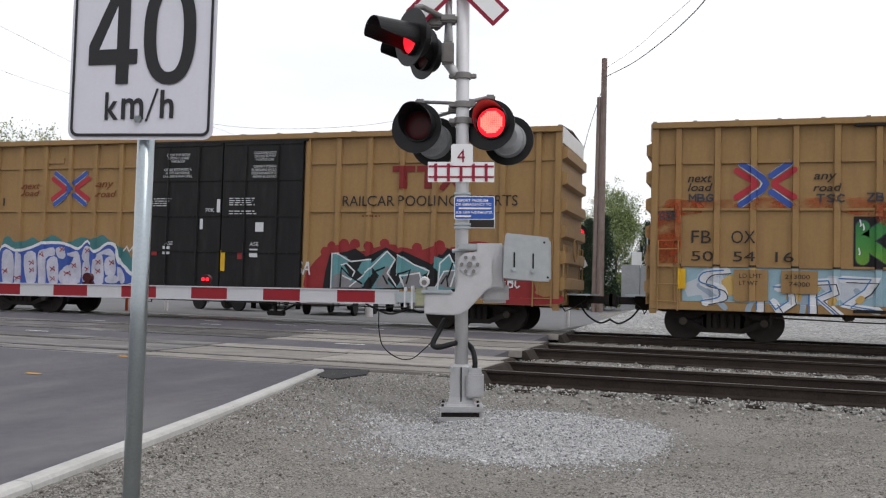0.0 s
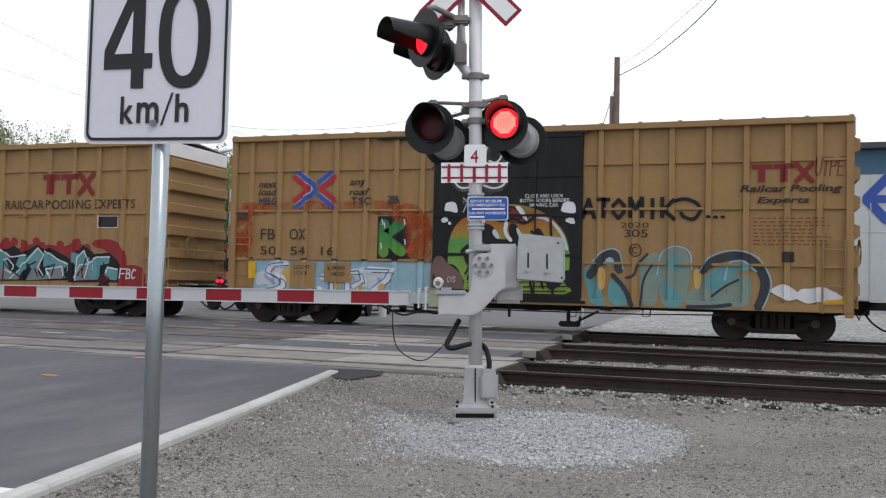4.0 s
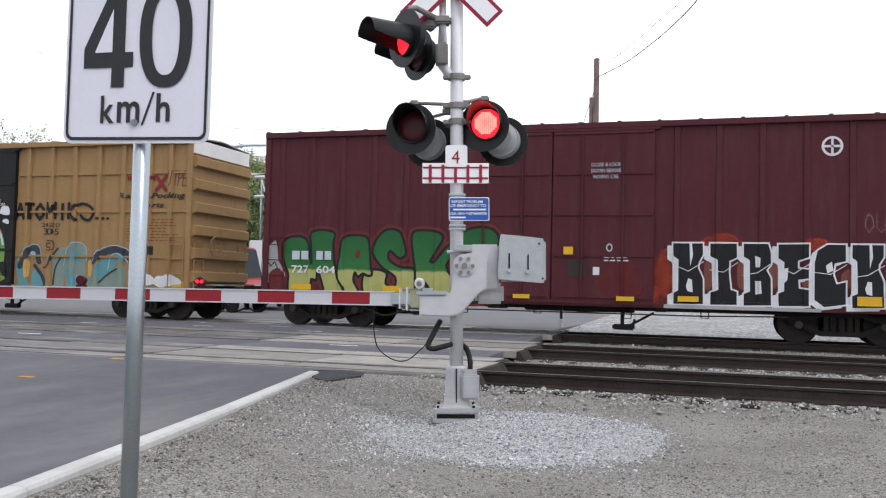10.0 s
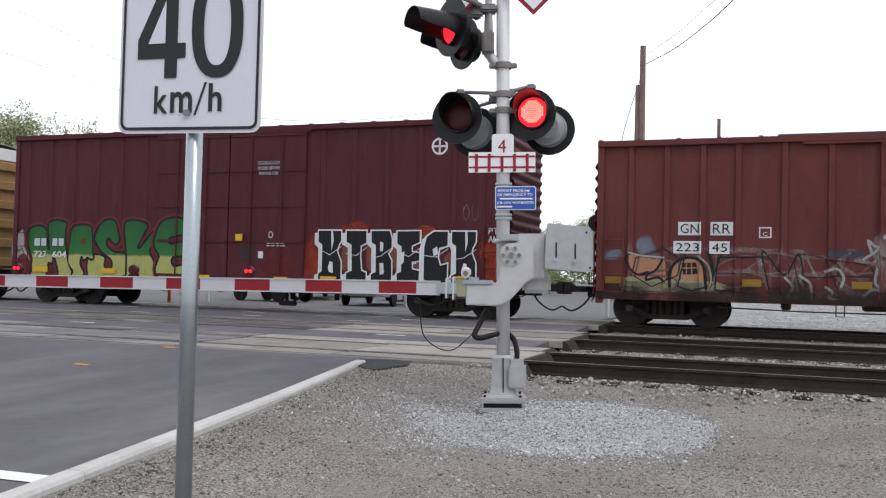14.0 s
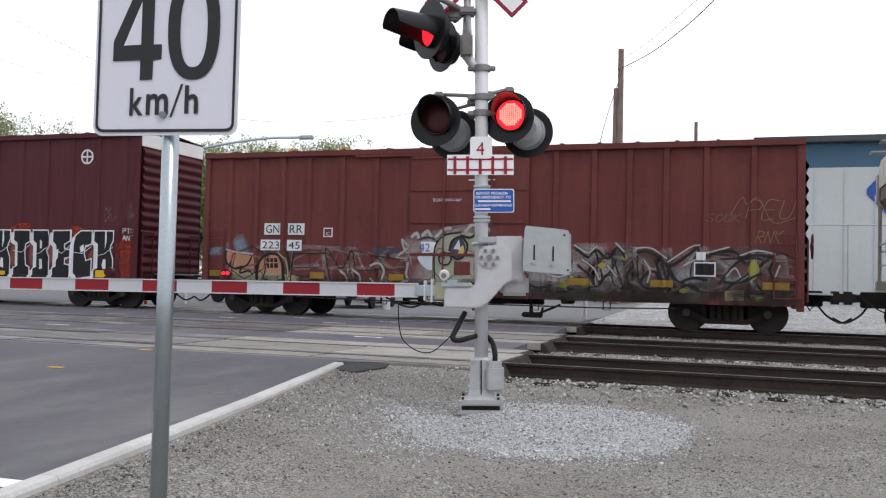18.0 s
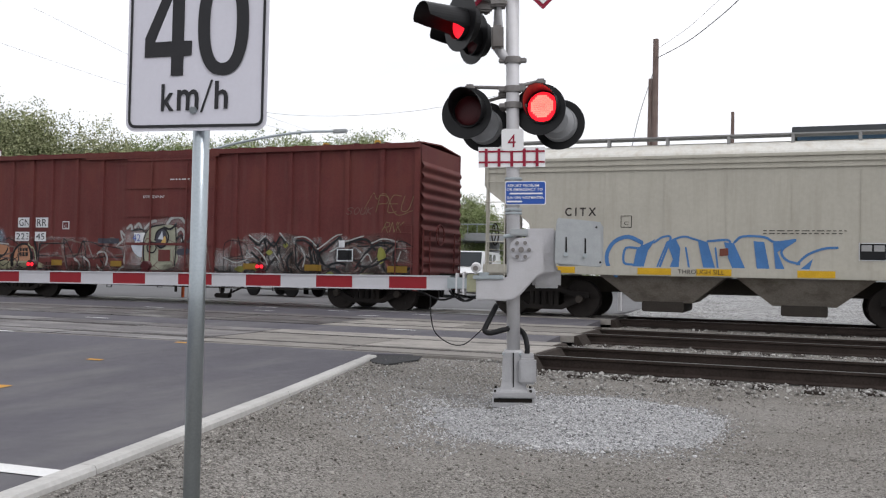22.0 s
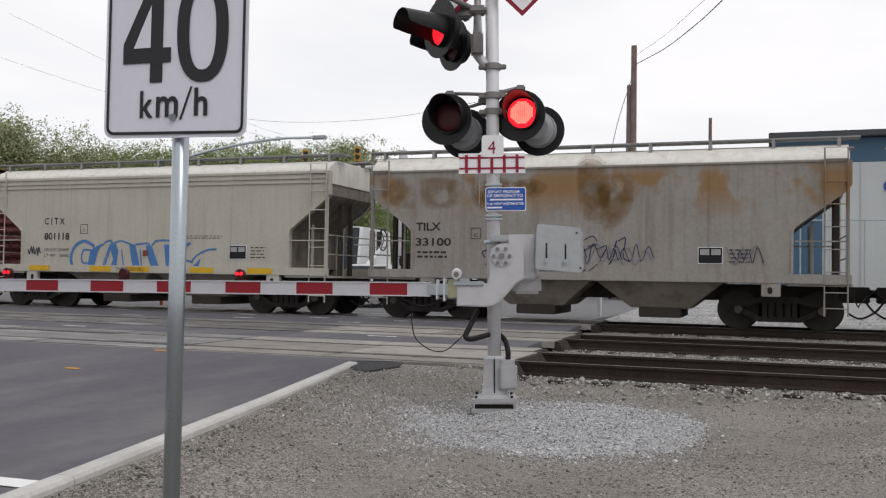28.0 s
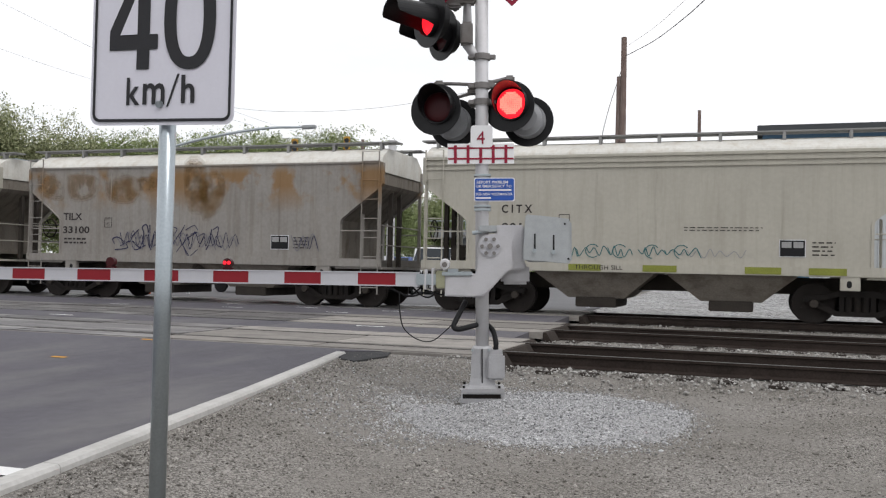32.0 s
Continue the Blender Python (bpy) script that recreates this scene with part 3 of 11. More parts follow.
def letters(bm, text, x0, x1, z0, z1, w, y=0.0, fill=0.74, lean=0.0, wob=0.0, round_off=False):
    """Hand-painted letters of the stroke width w within a rectangle."""
    cell = (x1 - x0) / len(text)
    rnd = random.Random(len(text) * 7 + int(x0 * 10))
    for i, ch in enumerate(text):
        for line in GLYPH.get(ch, ()):
            pts = []
            dx, dz = rnd.uniform(-wob, wob), rnd.uniform(-wob, wob)
            for u, v in line:
                px = x0 + cell * (i + (1 - fill) / 2 + fill * u) + lean * (v - 0.5) * (z1 - z0) + dx
                pts.append((px, z0 + (z1 - z0) * (0.06 + 0.88 * v) + dz))
            if round_off and len(pts) > 2:
                pts = [(p.x, p.y) for p in curve_pts([(x, z, 0) for x, z in pts], 5)]
            stroke(bm, pts, w, y)
    return bm


# ---- the setting: ground, road, tracks ----
def smooth01(a, b, v):
    t = min(1, max(0, (v - a) / (b - a)))
    return t * t * (3 - 2 * t)


def edge(y):
    """The road's edge beside the kerb."""
    return -3.66 - 0.190 * (y - 3.8)


def road_z(y):
    return -0.012 - 0.085 * (1 - smooth01(5.0, 10.6, y))


def ground_z(x, y):
    z = -0.335 + 0.03 * smooth01(7, 10, y) * (1 - smooth01(24, 27, y)) + 0.012 * noise.noise((x * 0.8, y * 0.8, 0)) + 0.006 * noise.noise((x * 3, y * 3, 2))
    z += 0.12 * smooth01(9.7, 10.8, y) * (1 - smooth01(24, 27, y))
    if -3 < y < 10.6:
        z += (road_z(y) - 0.035 - z) * (1 - smooth01(0.15, 1.7, x - edge(y)))
    z += max(0.0, -0.04 - z) * smooth01(9.1, 10.2, y) * (1 - smooth01(10.40, 10.44, y)) * (1 - smooth01(-3.35, -2.55, x))
    z += 0.55 * smooth01(27, 45, y) * smooth01(-9, -4, x)
    return z


def sheet(name, xs, ys, zf, material, label, category):
    bm = B()
    g = [[bm.verts.new((x, y, zf(x, y))) for x in xs] for y in ys]
    for j in range(len(ys) - 1):
        for i in range(len(xs) - 1):
            bm.faces.new((g[j][i], g[j][i + 1], g[j + 1][i + 1], g[j + 1][i]))
    return tagged(part(name, bm, material, smooth=True), label, category, kind="structure")


def spread(a, b, n):
    return [a + (b - a) * k / n for k in range(n + 1)]


gx = [-3000, -800, -250, -120, -60] + spread(-40, -12, 14) + spread(-11.5, 9.5, 120) + spread(11, 40, 14) + [60, 120, 250, 800, 3000]
gy = [-3000, -800, -200, -60, -20, -8] + spread(-3, 12, 90) + spread(12.5, 40, 30) + [45, 52, 60, 90, 150, 300, 800, 3000]
sheet("ground", gx, gy, ground_z, "earth", "grey-brown trodden gravel ground beside the road", "ground")


bm = B()
ys = [-60, -20, -5, 0, 3, 5, 6, 7, 8, 9, 9.6, 10.2, 10.9, 13, 16, 20, 24.2]
rows_l, rows_r = [], []
for y in ys:
    right = edge(y) if y < 10.3 else -3.3 - 0.085 * (y - 10.9)
    rows_l.append((bm.verts.new((-19.5 - 0.14 * y, y, road_z(y))), bm.verts.new((-19.5 - 0.14 * y, y, -0.4))))
    rows_r.append((bm.verts.new((right, y, road_z(y))), bm.verts.new((right, y, -0.4))))
for i in range(len(ys) - 1):
    bm.faces.new((rows_l[i][0], rows_r[i][0], rows_r[i + 1][0], rows_l[i + 1][0]))
    bm.faces.new((rows_r[i][1], rows_r[i + 1][1], rows_r[i + 1][0], rows_r[i][0]))
    bm.faces.new((rows_l[i][0], rows_l[i + 1][0], rows_l[i + 1][1], rows_l[i][1]))
tagged(part("road", bm, "asphalt"), "dark grey worn asphalt road over the crossing", "road", kind="structure")
bm = B()
box(bm, -34, -4.55, 24.2, 160, -0.4, -0.03)
tagged(part("road_beyond", bm, "far_road"), "pale worn asphalt road beyond the tracks", "road", kind="structure")
bm = B()
box(bm, -4.45, 60, 24.6, 44, -0.4, -0.10)
for v in bm.verts:
    if v.co.y > 40 and v.co.z > -0.2:
        v.co.z = 0.32
tagged(part("gravel_strip", bm, "pale"), "pale crushed gravel beyond the tracks", "gravel", kind="structure")
bm = B()
vs = [bm.verts.new((x, y, -0.34)) for x, y in ((-4.9, 10.06), (-4.52, 9.5), (-4.34, 9.45), (-4.16, 10.0), (-4.3, 10.46))]
top = [bm.verts.new((v.co.x, v.co.y, -0.022 if v.co.y > 10.37 else ground_z(v.co.x, v.co.y) + 0.018)) for v in vs]
bm.faces.new(top)
for i in range(5):
    bm.faces.new((vs[i], vs[(i + 1) % 5], top[(i + 1) % 5], top[i]))
bmesh.ops.recalc_face_normals(bm, faces=bm.faces[:])
tagged(part("asphalt_patch", bm, "patch"), "black fresh asphalt patch at the kerb's end", "asphalt", kind="structure")

# kerb in cast lengths
kerb = tagged(new("kerb"), "pale concrete kerb along the road's edge", "kerb", kind="structure")
y = -2.0
while y < 9.9:
    y1 = min(y + 3.0, 10.02)
    bm = B()
    a, b = edge(y), edge(y1 - 0.006)
    z0, z1 = road_z(y) + 0.012, road_z(y1) + 0.012
    pts = []
    for x, yy, zz in ((a, y, z0), (b, y1 - 0.006, z1)):
        pts.append([bm.verts.new(p) for p in ((x - 0.012, yy, zz - 0.35), (x + 0.012, yy, zz), (x + 0.118, yy, zz), (x + 0.134, yy, zz - 0.02), (x + 0.14, yy, zz - 0.35))])
    for k in range(4):
        bm.faces.new((pts[0][k], pts[0][k + 1], pts[1][k + 1], pts[1][k]))
    bm.faces.new(pts[0])
    bm.faces.new(pts[1][::-1])
    bmesh.ops.recalc_face_normals(bm, faces=bm.faces[:])
    part("kerb_length", bm, "kerb", kerb)
    y = y1

# road markings
def mark(name, pts, material, label):
    bm = B()
    bm.faces.new([bm.verts.new((x, y, road_z(y) + 0.006)) for x, y in pts])
    return tagged(part(name, bm, material), label, "road marking", kind="structure")


mark("stop_line", ((-3.55, 3.70), (-3.56, 3.86), (-9.5, 3.62), (-9.5, 3.46)), "paint_w", "white stop line painted on the road")
for cx, cy, s in ((-7.3, 8.1, 1), (-6.62, 6.15, 1.6), (-7.72, 10.2, 1.2), (-8.2, 12.9, 1), (-8.7, 15.2, 1)):
    mark("lane_marker", ((cx - 0.10, cy - 0.045 * s), (cx + 0.10, cy - 0.045 * s), (cx + 0.08, cy + 0.05 * s), (cx - 0.12, cy + 0.05 * s)), "paint_y", "small orange lane marker on the road")
# Flat white shapes for bright specks of debris strewn over the crossing.
for cx, cy in ((-11.2, 10.4), (-12.6, 14.0), (-10.0, 15.2), (-14.0, 16.2), (-12.0, 19.0), (-9.0, 18.6), (-13.2, 12.2), (-9.6, 13.1), (-15.4, 13.8), (-11.0, 16.9), (-7.9, 17.4), (-14.8, 18.4), (-6.4, 14.6), (-10.6, 20.2), (-12.9, 20.6), (-8.2, 20.0)):
    mark("lane_dash", ((cx - 0.28, cy - 0.05), (cx + 0.28, cy - 0.05), (cx + 0.26, cy + 0.05), (cx - 0.3, cy + 0.05)), "paint_w", "short worn white lane dash on the road")

RAILS = (11.12, 12.60, 15.70, 17.20, 21.62, 23.12)
for k, ry in enumerate(RAILS):
    rail = tagged(new("rail_%d" % (k + 1)), "rusty steel rail with a worn shiny head", "rail", kind="structure")
    bm = B()
    sec = ((-0.07, -0.17), (0.07, -0.17), (0.07, -0.158), (0.012, -0.135), (0.010, -0.045), (0.036, -0.032), (0.036, -0.004), (-0.036, -0.004), (-0.036, -0.032), (-0.010, -0.045), (-0.012, -0.135), (-0.07, -0.158))
    for xa, xb in ((-130, 130),):
        A = [bm.verts.new((xa, ry + p, q)) for p, q in sec]
        C = [bm.verts.new((xb, ry + p, q)) for p, q in sec]
        for i in range(len(sec)):
            bm.faces.new((A[i], A[(i + 1) % len(sec)], C[(i + 1) % len(sec)], C[i]))
    bmesh.ops.recalc_face_normals(bm, faces=bm.faces[:])
    part("rail_section", bm, "rail", rail)
    bm = B()
    box(bm, -130, 130, ry - 0.03, ry + 0.03, -0.0035, 0.0, 0.001)
    part("rail_head", bm, "railtop", rail, "narrow shiny running surface")

# sleepers right of the road and far left
tie_bm = B()
box(tie_bm, -0.11, 0.11, -1.28, 1.28, -0.12, 0.06, 0.012)
first = None
for k, yc in enumerate((11.86, 16.45, 22.37)):
    row = tagged(new("sleepers_%d" % (k + 1)), "row of dark creosoted wooden sleepers under the rails", "sleepers", kind="structure")
    x = -2.9 - 0.08 * k
    while x < 26:
        m = pose(x + random.uniform(-0.04, 0.04), yc + random.uniform(-0.06, 0.06), -0.235 + random.uniform(-0.012, 0.012), 0, 0, random.uniform(-1.5, 1.5))
        if first is None:
            first = part("sleeper", tie_bm, "tie", row)
            first.matrix_basis = m
        else:
            again(first, m, row)
        x += 0.52

# ballast beds between the sleepers: one bed a track, with stones on top
bm = B()
rnd = random.Random(3)


def stone(bm, x, y, z, s):
    r = bmesh.ops.create_icosphere(bm, subdivisions=1, radius=s)
    a, b, c = rnd.uniform(0.7, 1.3), rnd.uniform(0.7, 1.3), rnd.uniform(0.45, 0.9)
    rot = Euler((rnd.uniform(0, 6), rnd.uniform(0, 6), rnd.uniform(0, 6))).to_matrix()
    for v in r["verts"]:
        v.co = rot @ (v.co * rnd.uniform(0.75, 1.15))
        v.co = Vector((v.co.x * a + x, v.co.y * b + y, v.co.z * c + z))


def scatter(name, n, place, size, material, label, category):
    """Loose stones as one mesh from template stones."""
    rs = np.random.RandomState(n)
    base = []
    for k in range(6):
        t = B()
        bmesh.ops.create_icosphere(t, subdivisions=1, radius=1)
        t.verts.ensure_lookup_table()
        co = np.array([v.co[:] for v in t.verts]) * (1 + rs.uniform(-0.28, 0.2, (len(t.verts), 1)))
        fa = np.array([[v.index for v in f.verts] for f in t.faces])
        t.free()
        base.append((co * rs.uniform(0.65, 1.2, 3), fa))
    V, F, off = [], [], 0
    for k in range(n):
        p = place(rs)
        if p is None:
            continue
        co, fa = base[k % 6]
        a = rs.uniform(0, math.tau)
        s = size * (0.55 + min(3.0, 0.45 * rs.exponential()))
        c, q = math.cos(a), math.sin(a)
        R = np.array(((c, -q, 0), (q, c, 0), (0, 0, 0.7)))
        V.append((co * s) @ R.T + np.array(p))
        F.append(fa + off)
        off += len(co)
    me = bpy.data.meshes.new(name)
    me.from_pydata(np.concatenate(V).tolist(), [], np.concatenate(F).tolist())
    me.materials.append(M[material])
    ob = new(name, me)
    return tagged(ob, label, category, kind="stuff")


def on_ballast(rs):
    x, y = rs.uniform(-3.6, 12), rs.choice((rs.triangular(10.0, 10.85, 11.0), rs.uniform(11.3, 12.4), rs.uniform(12.8, 15.4), rs.uniform(17.5, 21.2)), p=(0.3, 0.12, 0.38, 0.2))
    return x, y, ground_z(x, y) + 0.02


def on_earth(rs):
    y = 3.0 + 7.2 * rs.uniform() ** 1.3
    x = rs.uniform(max(edge(y) + 0.3, -6), 6)
    if noise.noise((x * 0.9, y * 0.9, 11)) + 0.5 * noise.noise((x * 3.1, y * 3.1, 4)) + 0.25 < rs.uniform(-0.45, 0.55):
        return None
    return x, y, ground_z(x, y) + 0.004


scatter("ballast_stones", 15000, on_ballast, 0.014, "bstone", "loose grey ballast stones along the rails", "ballast")
scatter("loose_stones", 85000, on_earth, 0.0060, "stone", "small loose stones on trodden ground", "stones")


def shoulder(rs):
    y = rs.uniform(3.5, 10.3)
    x = edge(y) + 0.19 + abs(rs.normal(0, 0.22)) * (0.4 + 0.12 * y)
    return x, y, ground_z(x, y) + 0.008


scatter("kerb_stones", 4200, shoulder, 0.0065, "stone", "coarse loose stones banked against a kerb", "stones")

# pale mound round the signal's foot
MX, MY = -1.84, 8.32


def mound_z(x, y):
    u, v = (x - MX) * 0.96 + (y - MY) * 0.10, (y - MY) - 0.10 * (x - MX)
    d = math.hypot(u / (1.50 if u > 0 else 1.6), v / 1.65) + 0.10 * noise.noise((x * 1.6, y * 1.6, 5)) + 0.10 * noise.noise((x * 6, y * 6, 7))
    return ground_z(x, y) - 0.02 + 0.195 * (1 - smooth01(0.12, 1.03, d)) - 0.13 * math.exp(-((x + 2.56) ** 2 + (y - 8.60) ** 2) / 0.20) - 0.05 * smooth01(1.0, 1.25, d)


sheet("gravel_mound", spread(-4.5, 0.3, 68), spread(6.1, 10.5, 60), mound_z, "mound", "low mound of fresh pale grey gravel", "gravel")


def on_mound(rs):
    x, y = rs.uniform(-4.7, 0.2), rs.uniform(6.2, 10.4)
    if math.hypot((x - MX) / (1.52 if x > MX else 1.65), (y - MY) / 1.68) + 0.14 * noise.noise((x * 1.6, y * 1.6, 5)) > 0.92 + (0.95 if x < MX - 0.5 else 0.25) * rs.uniform() ** 4:
        return None
    return x, y, max(mound_z(x, y), ground_z(x, y)) + 0.004


scatter("mound_stones", 56000, on_mound, 0.0068, "pebble", "pale grey crushed stone heaped round a mast foot", "gravel")

# crossing panels of worn concrete
panels = tagged(new("crossing_panels"), "worn concrete crossing panels between the rails", "crossing", kind="structure")
STRIPS = [(10.50, 11.03), (11.21, 12.51), (12.69, 13.35), (14.95, 15.61), (15.79, 17.11), (17.29, 17.95), (20.85, 21.53), (21.71, 23.03), (23.21, 23.95)]
for y0, y1 in STRIPS:
    x = -3.02 - 0.085 * (y0 - 10.5)
    while x > -21:
        bm = B()
        box(bm, x - 2.42, x - 0.012, y0, y1, -0.12, random.uniform(-0.004, 0.003), 0.008)
        part("panel", bm, "panel" if x > -6.8 + random.uniform(-1.2, 1.2) else "panel_dirty_sheen", panels)
        x -= 2.44
for y0, y1 in STRIPS:
    x = -3.02 - 0.085 * (y0 - 10.5)
    bm = B()
    pts = ((x - 0.01, -0.005), (x + 0.05, -0.012), (x + 0.17, -0.20), (x + 0.17, -0.30), (x - 0.01, -0.30))
    a = [bm.verts.new((px, y0 + 0.01, pz)) for px, pz in pts]
    b = [bm.verts.new((px, y1 - 0.01, pz)) for px, pz in pts]
    bm.faces.new(a)
    bm.faces.new(b[::-1])
    for i in range(5):
        bm.faces.new((a[i], b[i], b[(i + 1) % 5], a[(i + 1) % 5]))
    bmesh.ops.recalc_face_normals(bm, faces=bm.faces[:])
    part("end_ramp", bm, "tie", panels, "dark timber end piece of a panel row")
bm = B()
box(bm, -21, -3.0, 10.40, 10.49, -0.25, -0.012, 0.01)
part("edge_beam", bm, "panel", panels)
for y0 in (11.03, 12.51, 15.61, 17.11, 21.53, 23.03):
    bm = B()
    box(bm, -21, -3.3 - 0.085 * (y0 - 11), y0 + 0.002, y0 + 0.178, -0.2, -0.05)
    part("flangeway", bm, "hose", panels, "black rubber flangeway filler")


# ---- signal mast and gate ----
MAST = Matrix.Translation((-2.574, 8.682, -0.30)) @ pose(0, 0, 0, 0, -1.24, 16.6)
K = 0.00561
sig = thing("crossing_signal", MAST, "silver crossing signal mast with red flashing lamps and lowered striped gate", "crossing signal")


def ux(px):
    return (px - 922) * K


def uz(py):
    return (735 - py) * K


bm = B()
rod(bm, (0, 0, uz(650)), (0, 0, uz(-190)), 0.066, seg=24)
part("mast", bm, "alu", sig, smooth=True)
bm = B()
box(bm, ux(884), ux(962), -0.21, 0.21, uz(731), uz(724), 0.006)
box(bm, ux(886), ux(961), -0.19, 0.19, uz(716), uz(706), 0.01)
part("base_plate", bm, "cast_grey", sig)
# Solid dark block in place of the shade between the two plates.
bm = B()
box(bm, ux(892), ux(954), -0.15, 0.15, uz(725), uz(714))
part("grout_gap", bm, "grime", sig, "dark block standing for the shade between two base plates")
for sx in (890, 952):
    for sy in (-0.15, 0.15):
        bm = B()
        rod(bm, (ux(sx), sy, uz(740)), (ux(sx), sy, uz(702)), 0.014, seg=6)
        part("anchor_bolt", bm, "grime", sig)
bm = B()
box(bm, ux(888), ux(956), -0.19, 0.19, -0.30, uz(732), 0.02)
part("foundation", bm, "grime", sig)
bm = B()
prof = ((uz(708), 0.155), (uz(702), 0.13), (uz(690), 0.115), (uz(655), 0.108), (uz(638), 0.10), (uz(634), 0.085))
rings = []
for z, h in prof:
    rings.append([bm.verts.new((x * h, y * h, z)) for x, y in ((-1, -0.8), (-0.15, -1), (0.15, -1), (1, -0.8), (1, 0.8), (-1, 0.8))])
for a, b in zip(rings, rings[1:]):
    for i in range(6):
        bm.faces.new((a[i], a[(i + 1) % 6], b[(i + 1) % 6], b[i]))
bm.faces.new(rings[-1])
part("pedestal", bm, "cast_grey", sig)
bm = B()
box(bm, -0.006, 0.006, -0.125, -0.10, uz(706), uz(638))
part("seam", bm, "hose", sig)
bm = B()
box(bm, ux(931), ux(962), -0.16, 0.02, uz(692), uz(648), 0.02)
box(bm, ux(934), ux(958), -0.10, 0.04, uz(650), uz(640), 0.01)
part("junction_box", bm, "cast_grey", sig)
for px in (905, 934):
    bm = B()
    rod(bm, (ux(px), -0.09, uz(640)), (ux(px), -0.13, uz(640)), 0.014, seg=8)
    part("bolt", bm, "galv", sig)
bm = B()
pipe(bm, curve_pts([(ux(893), 0.0, uz(555)), (ux(880), -0.1, uz(580)), (ux(872), -0.14, uz(598)), (ux(882), -0.15, uz(603)), (ux(905), -0.1, uz(598)), (ux(925), 0.08, uz(596)), (ux(940), 0.06, uz(606)), (ux(946), -0.04, uz(625)), (ux(946), -0.05, uz(644))]), 0.027)
part("conduit", bm, "hose", sig, "black ribbed cable conduit", True)
bm = B()
pipe(bm, curve_pts([(ux(775), -0.05, uz(540)), (ux(776), -0.05, uz(575)), (ux(784), -0.06, uz(604)), (ux(810), -0.08, uz(623)), (ux(835), -0.09, uz(624)), (ux(858), -0.1, uz(606)), (ux(872), -0.1, uz(592))]), 0.006, 6)
part("lamp_cable", bm, "hose", sig, "thin black hanging cable", True)

# gate mechanism
mech = B()
plate(mech, [(ux(a), uz(b)) for a, b in ((857, 509), (902, 509), (911, 505), (914, 492), (914, 462), (918, 446), (928, 438), (946, 436), (950, 440), (965, 440), (975, 448), (975, 498), (962, 506), (934, 537), (922, 545), (908, 547), (857, 545))], -0.20, -0.12, 0.012)
mech_ob = part("gate_arm_bracket", mech, "bracket", sig, "white cast bracket carrying the gate arm")
bm = B()
box(bm, ux(945), ux(997), -0.13, 0.14, uz(500), uz(420), 0.02)
box(bm, ux(956), ux(1006), -0.05, 0.2, uz(525), uz(488), 0.03)
part("gate_mechanism", bm, "bracket", sig)
bm = B()
box(bm, ux(916), ux(950), -0.14, 0.12, uz(433), uz(421), 0.012)
part("mechanism_cover", bm, "box", sig)
bm = B()
rod(bm, (ux(936), -0.19, uz(458)), (ux(936), -0.212, uz(458)), 0.105, seg=24)
hub = part("hub", bm, "stripe_white", sig)
for k in range(6):
    a = k * math.tau / 6
    bm = B()
    rod(bm, (ux(936) + 0.078 * math.cos(a), -0.20, uz(458) + 0.078 * math.sin(a)), (ux(936) + 0.078 * math.cos(a), -0.232, uz(458) + 0.078 * math.sin(a)), 0.02, seg=6)
    part("bolt", bm, "fitting", sig)
bm = B()
rod(bm, (ux(936), -0.20, uz(458)), (ux(936), -0.25, uz(458)), 0.028, seg=12)
part("shaft_end", bm, "fitting", sig)
bm = B()
plate(bm, ring([(0.425, 1.845), (0.478, 1.858), (0.65, 1.842), (0.82, 1.822), (0.848, 1.795), (0.852, 1.60), (0.854, 1.415), (0.82, 1.386), (0.63, 1.402), (0.43, 1.418), (0.401, 1.45), (0.41, 1.64)], 2), -0.235, -0.215, 0.004)
weight = part("counterweight_plate", bm, "box", sig, "flat grey steel counterweight plate with two slots")
for sx, sz in ((0.513, 1.60), (0.696, 1.588)):
    bm = B()
    plate(bm, ((sx - 0.008, sz - 0.075), (sx + 0.008, sz - 0.075), (sx + 0.008, sz + 0.075), (sx - 0.006, sz + 0.075)), -0.2405, -0.2365)
    part("slot", bm, "hose", weight)
    bm = B()
    rod(bm, (sx - 0.004, -0.23, sz - 0.092), (sx - 0.004, -0.262, sz - 0.092), 0.021, seg=8)
    part("bolt", bm, "galv", weight)
for sx, sz in ((0.804, 1.77), (0.838, 1.43)):
    bm = B()
    rod(bm, (sx, -0.234, sz), (sx, -0.2375, sz), 0.011, seg=8)
    part("bolt_hole", bm, "hose", weight)
bm = B()
box(bm, 0.43, 0.875, -0.20, -0.06, 1.40, 1.80, 0.015)
part("counterweight", bm, "box", sig)
bm = B()
rod(bm, (ux(905), -0.1, uz(434)), (ux(922), -0.1, uz(432)), 0.02, seg=10)
part("adjuster", bm, "galv", sig)
bm = B()
rod(bm, (-0.365, -0.10, 1.385), (-0.365, -0.24, 1.375), 0.052, 0.045, seg=16)
rod(bm, (-0.365, -0.15, 1.27), (-0.365, -0.15, 1.36), 0.018, seg=8)
gate_light = part("arm_root_lamp", bm, "alu", sig, "small white lamp at the root of the arm")
bm = B()
rod(bm, (-0.365, -0.24, 1.375), (-0.365, -0.247, 1.3745), 0.026, seg=12)
part("lamp_glass", bm, "fitting", gate_light)
for dx, h, w in ((-0.22, 0.03, 0.05), (-0.12, 0.022, 0.04)):
    bm = B()
    box(bm, dx - w, dx + w, -0.19, -0.12, 1.268, 1.268 + h, 0.006)
    part("bracket_block", bm, "alu", sig)
bm = B()
box(bm, ux(852), ux(905), -0.22, -0.10, uz(509), uz(502), 0.006)
box(bm, ux(862), ux(880), -0.2, -0.12, uz(502), uz(497), 0.004)
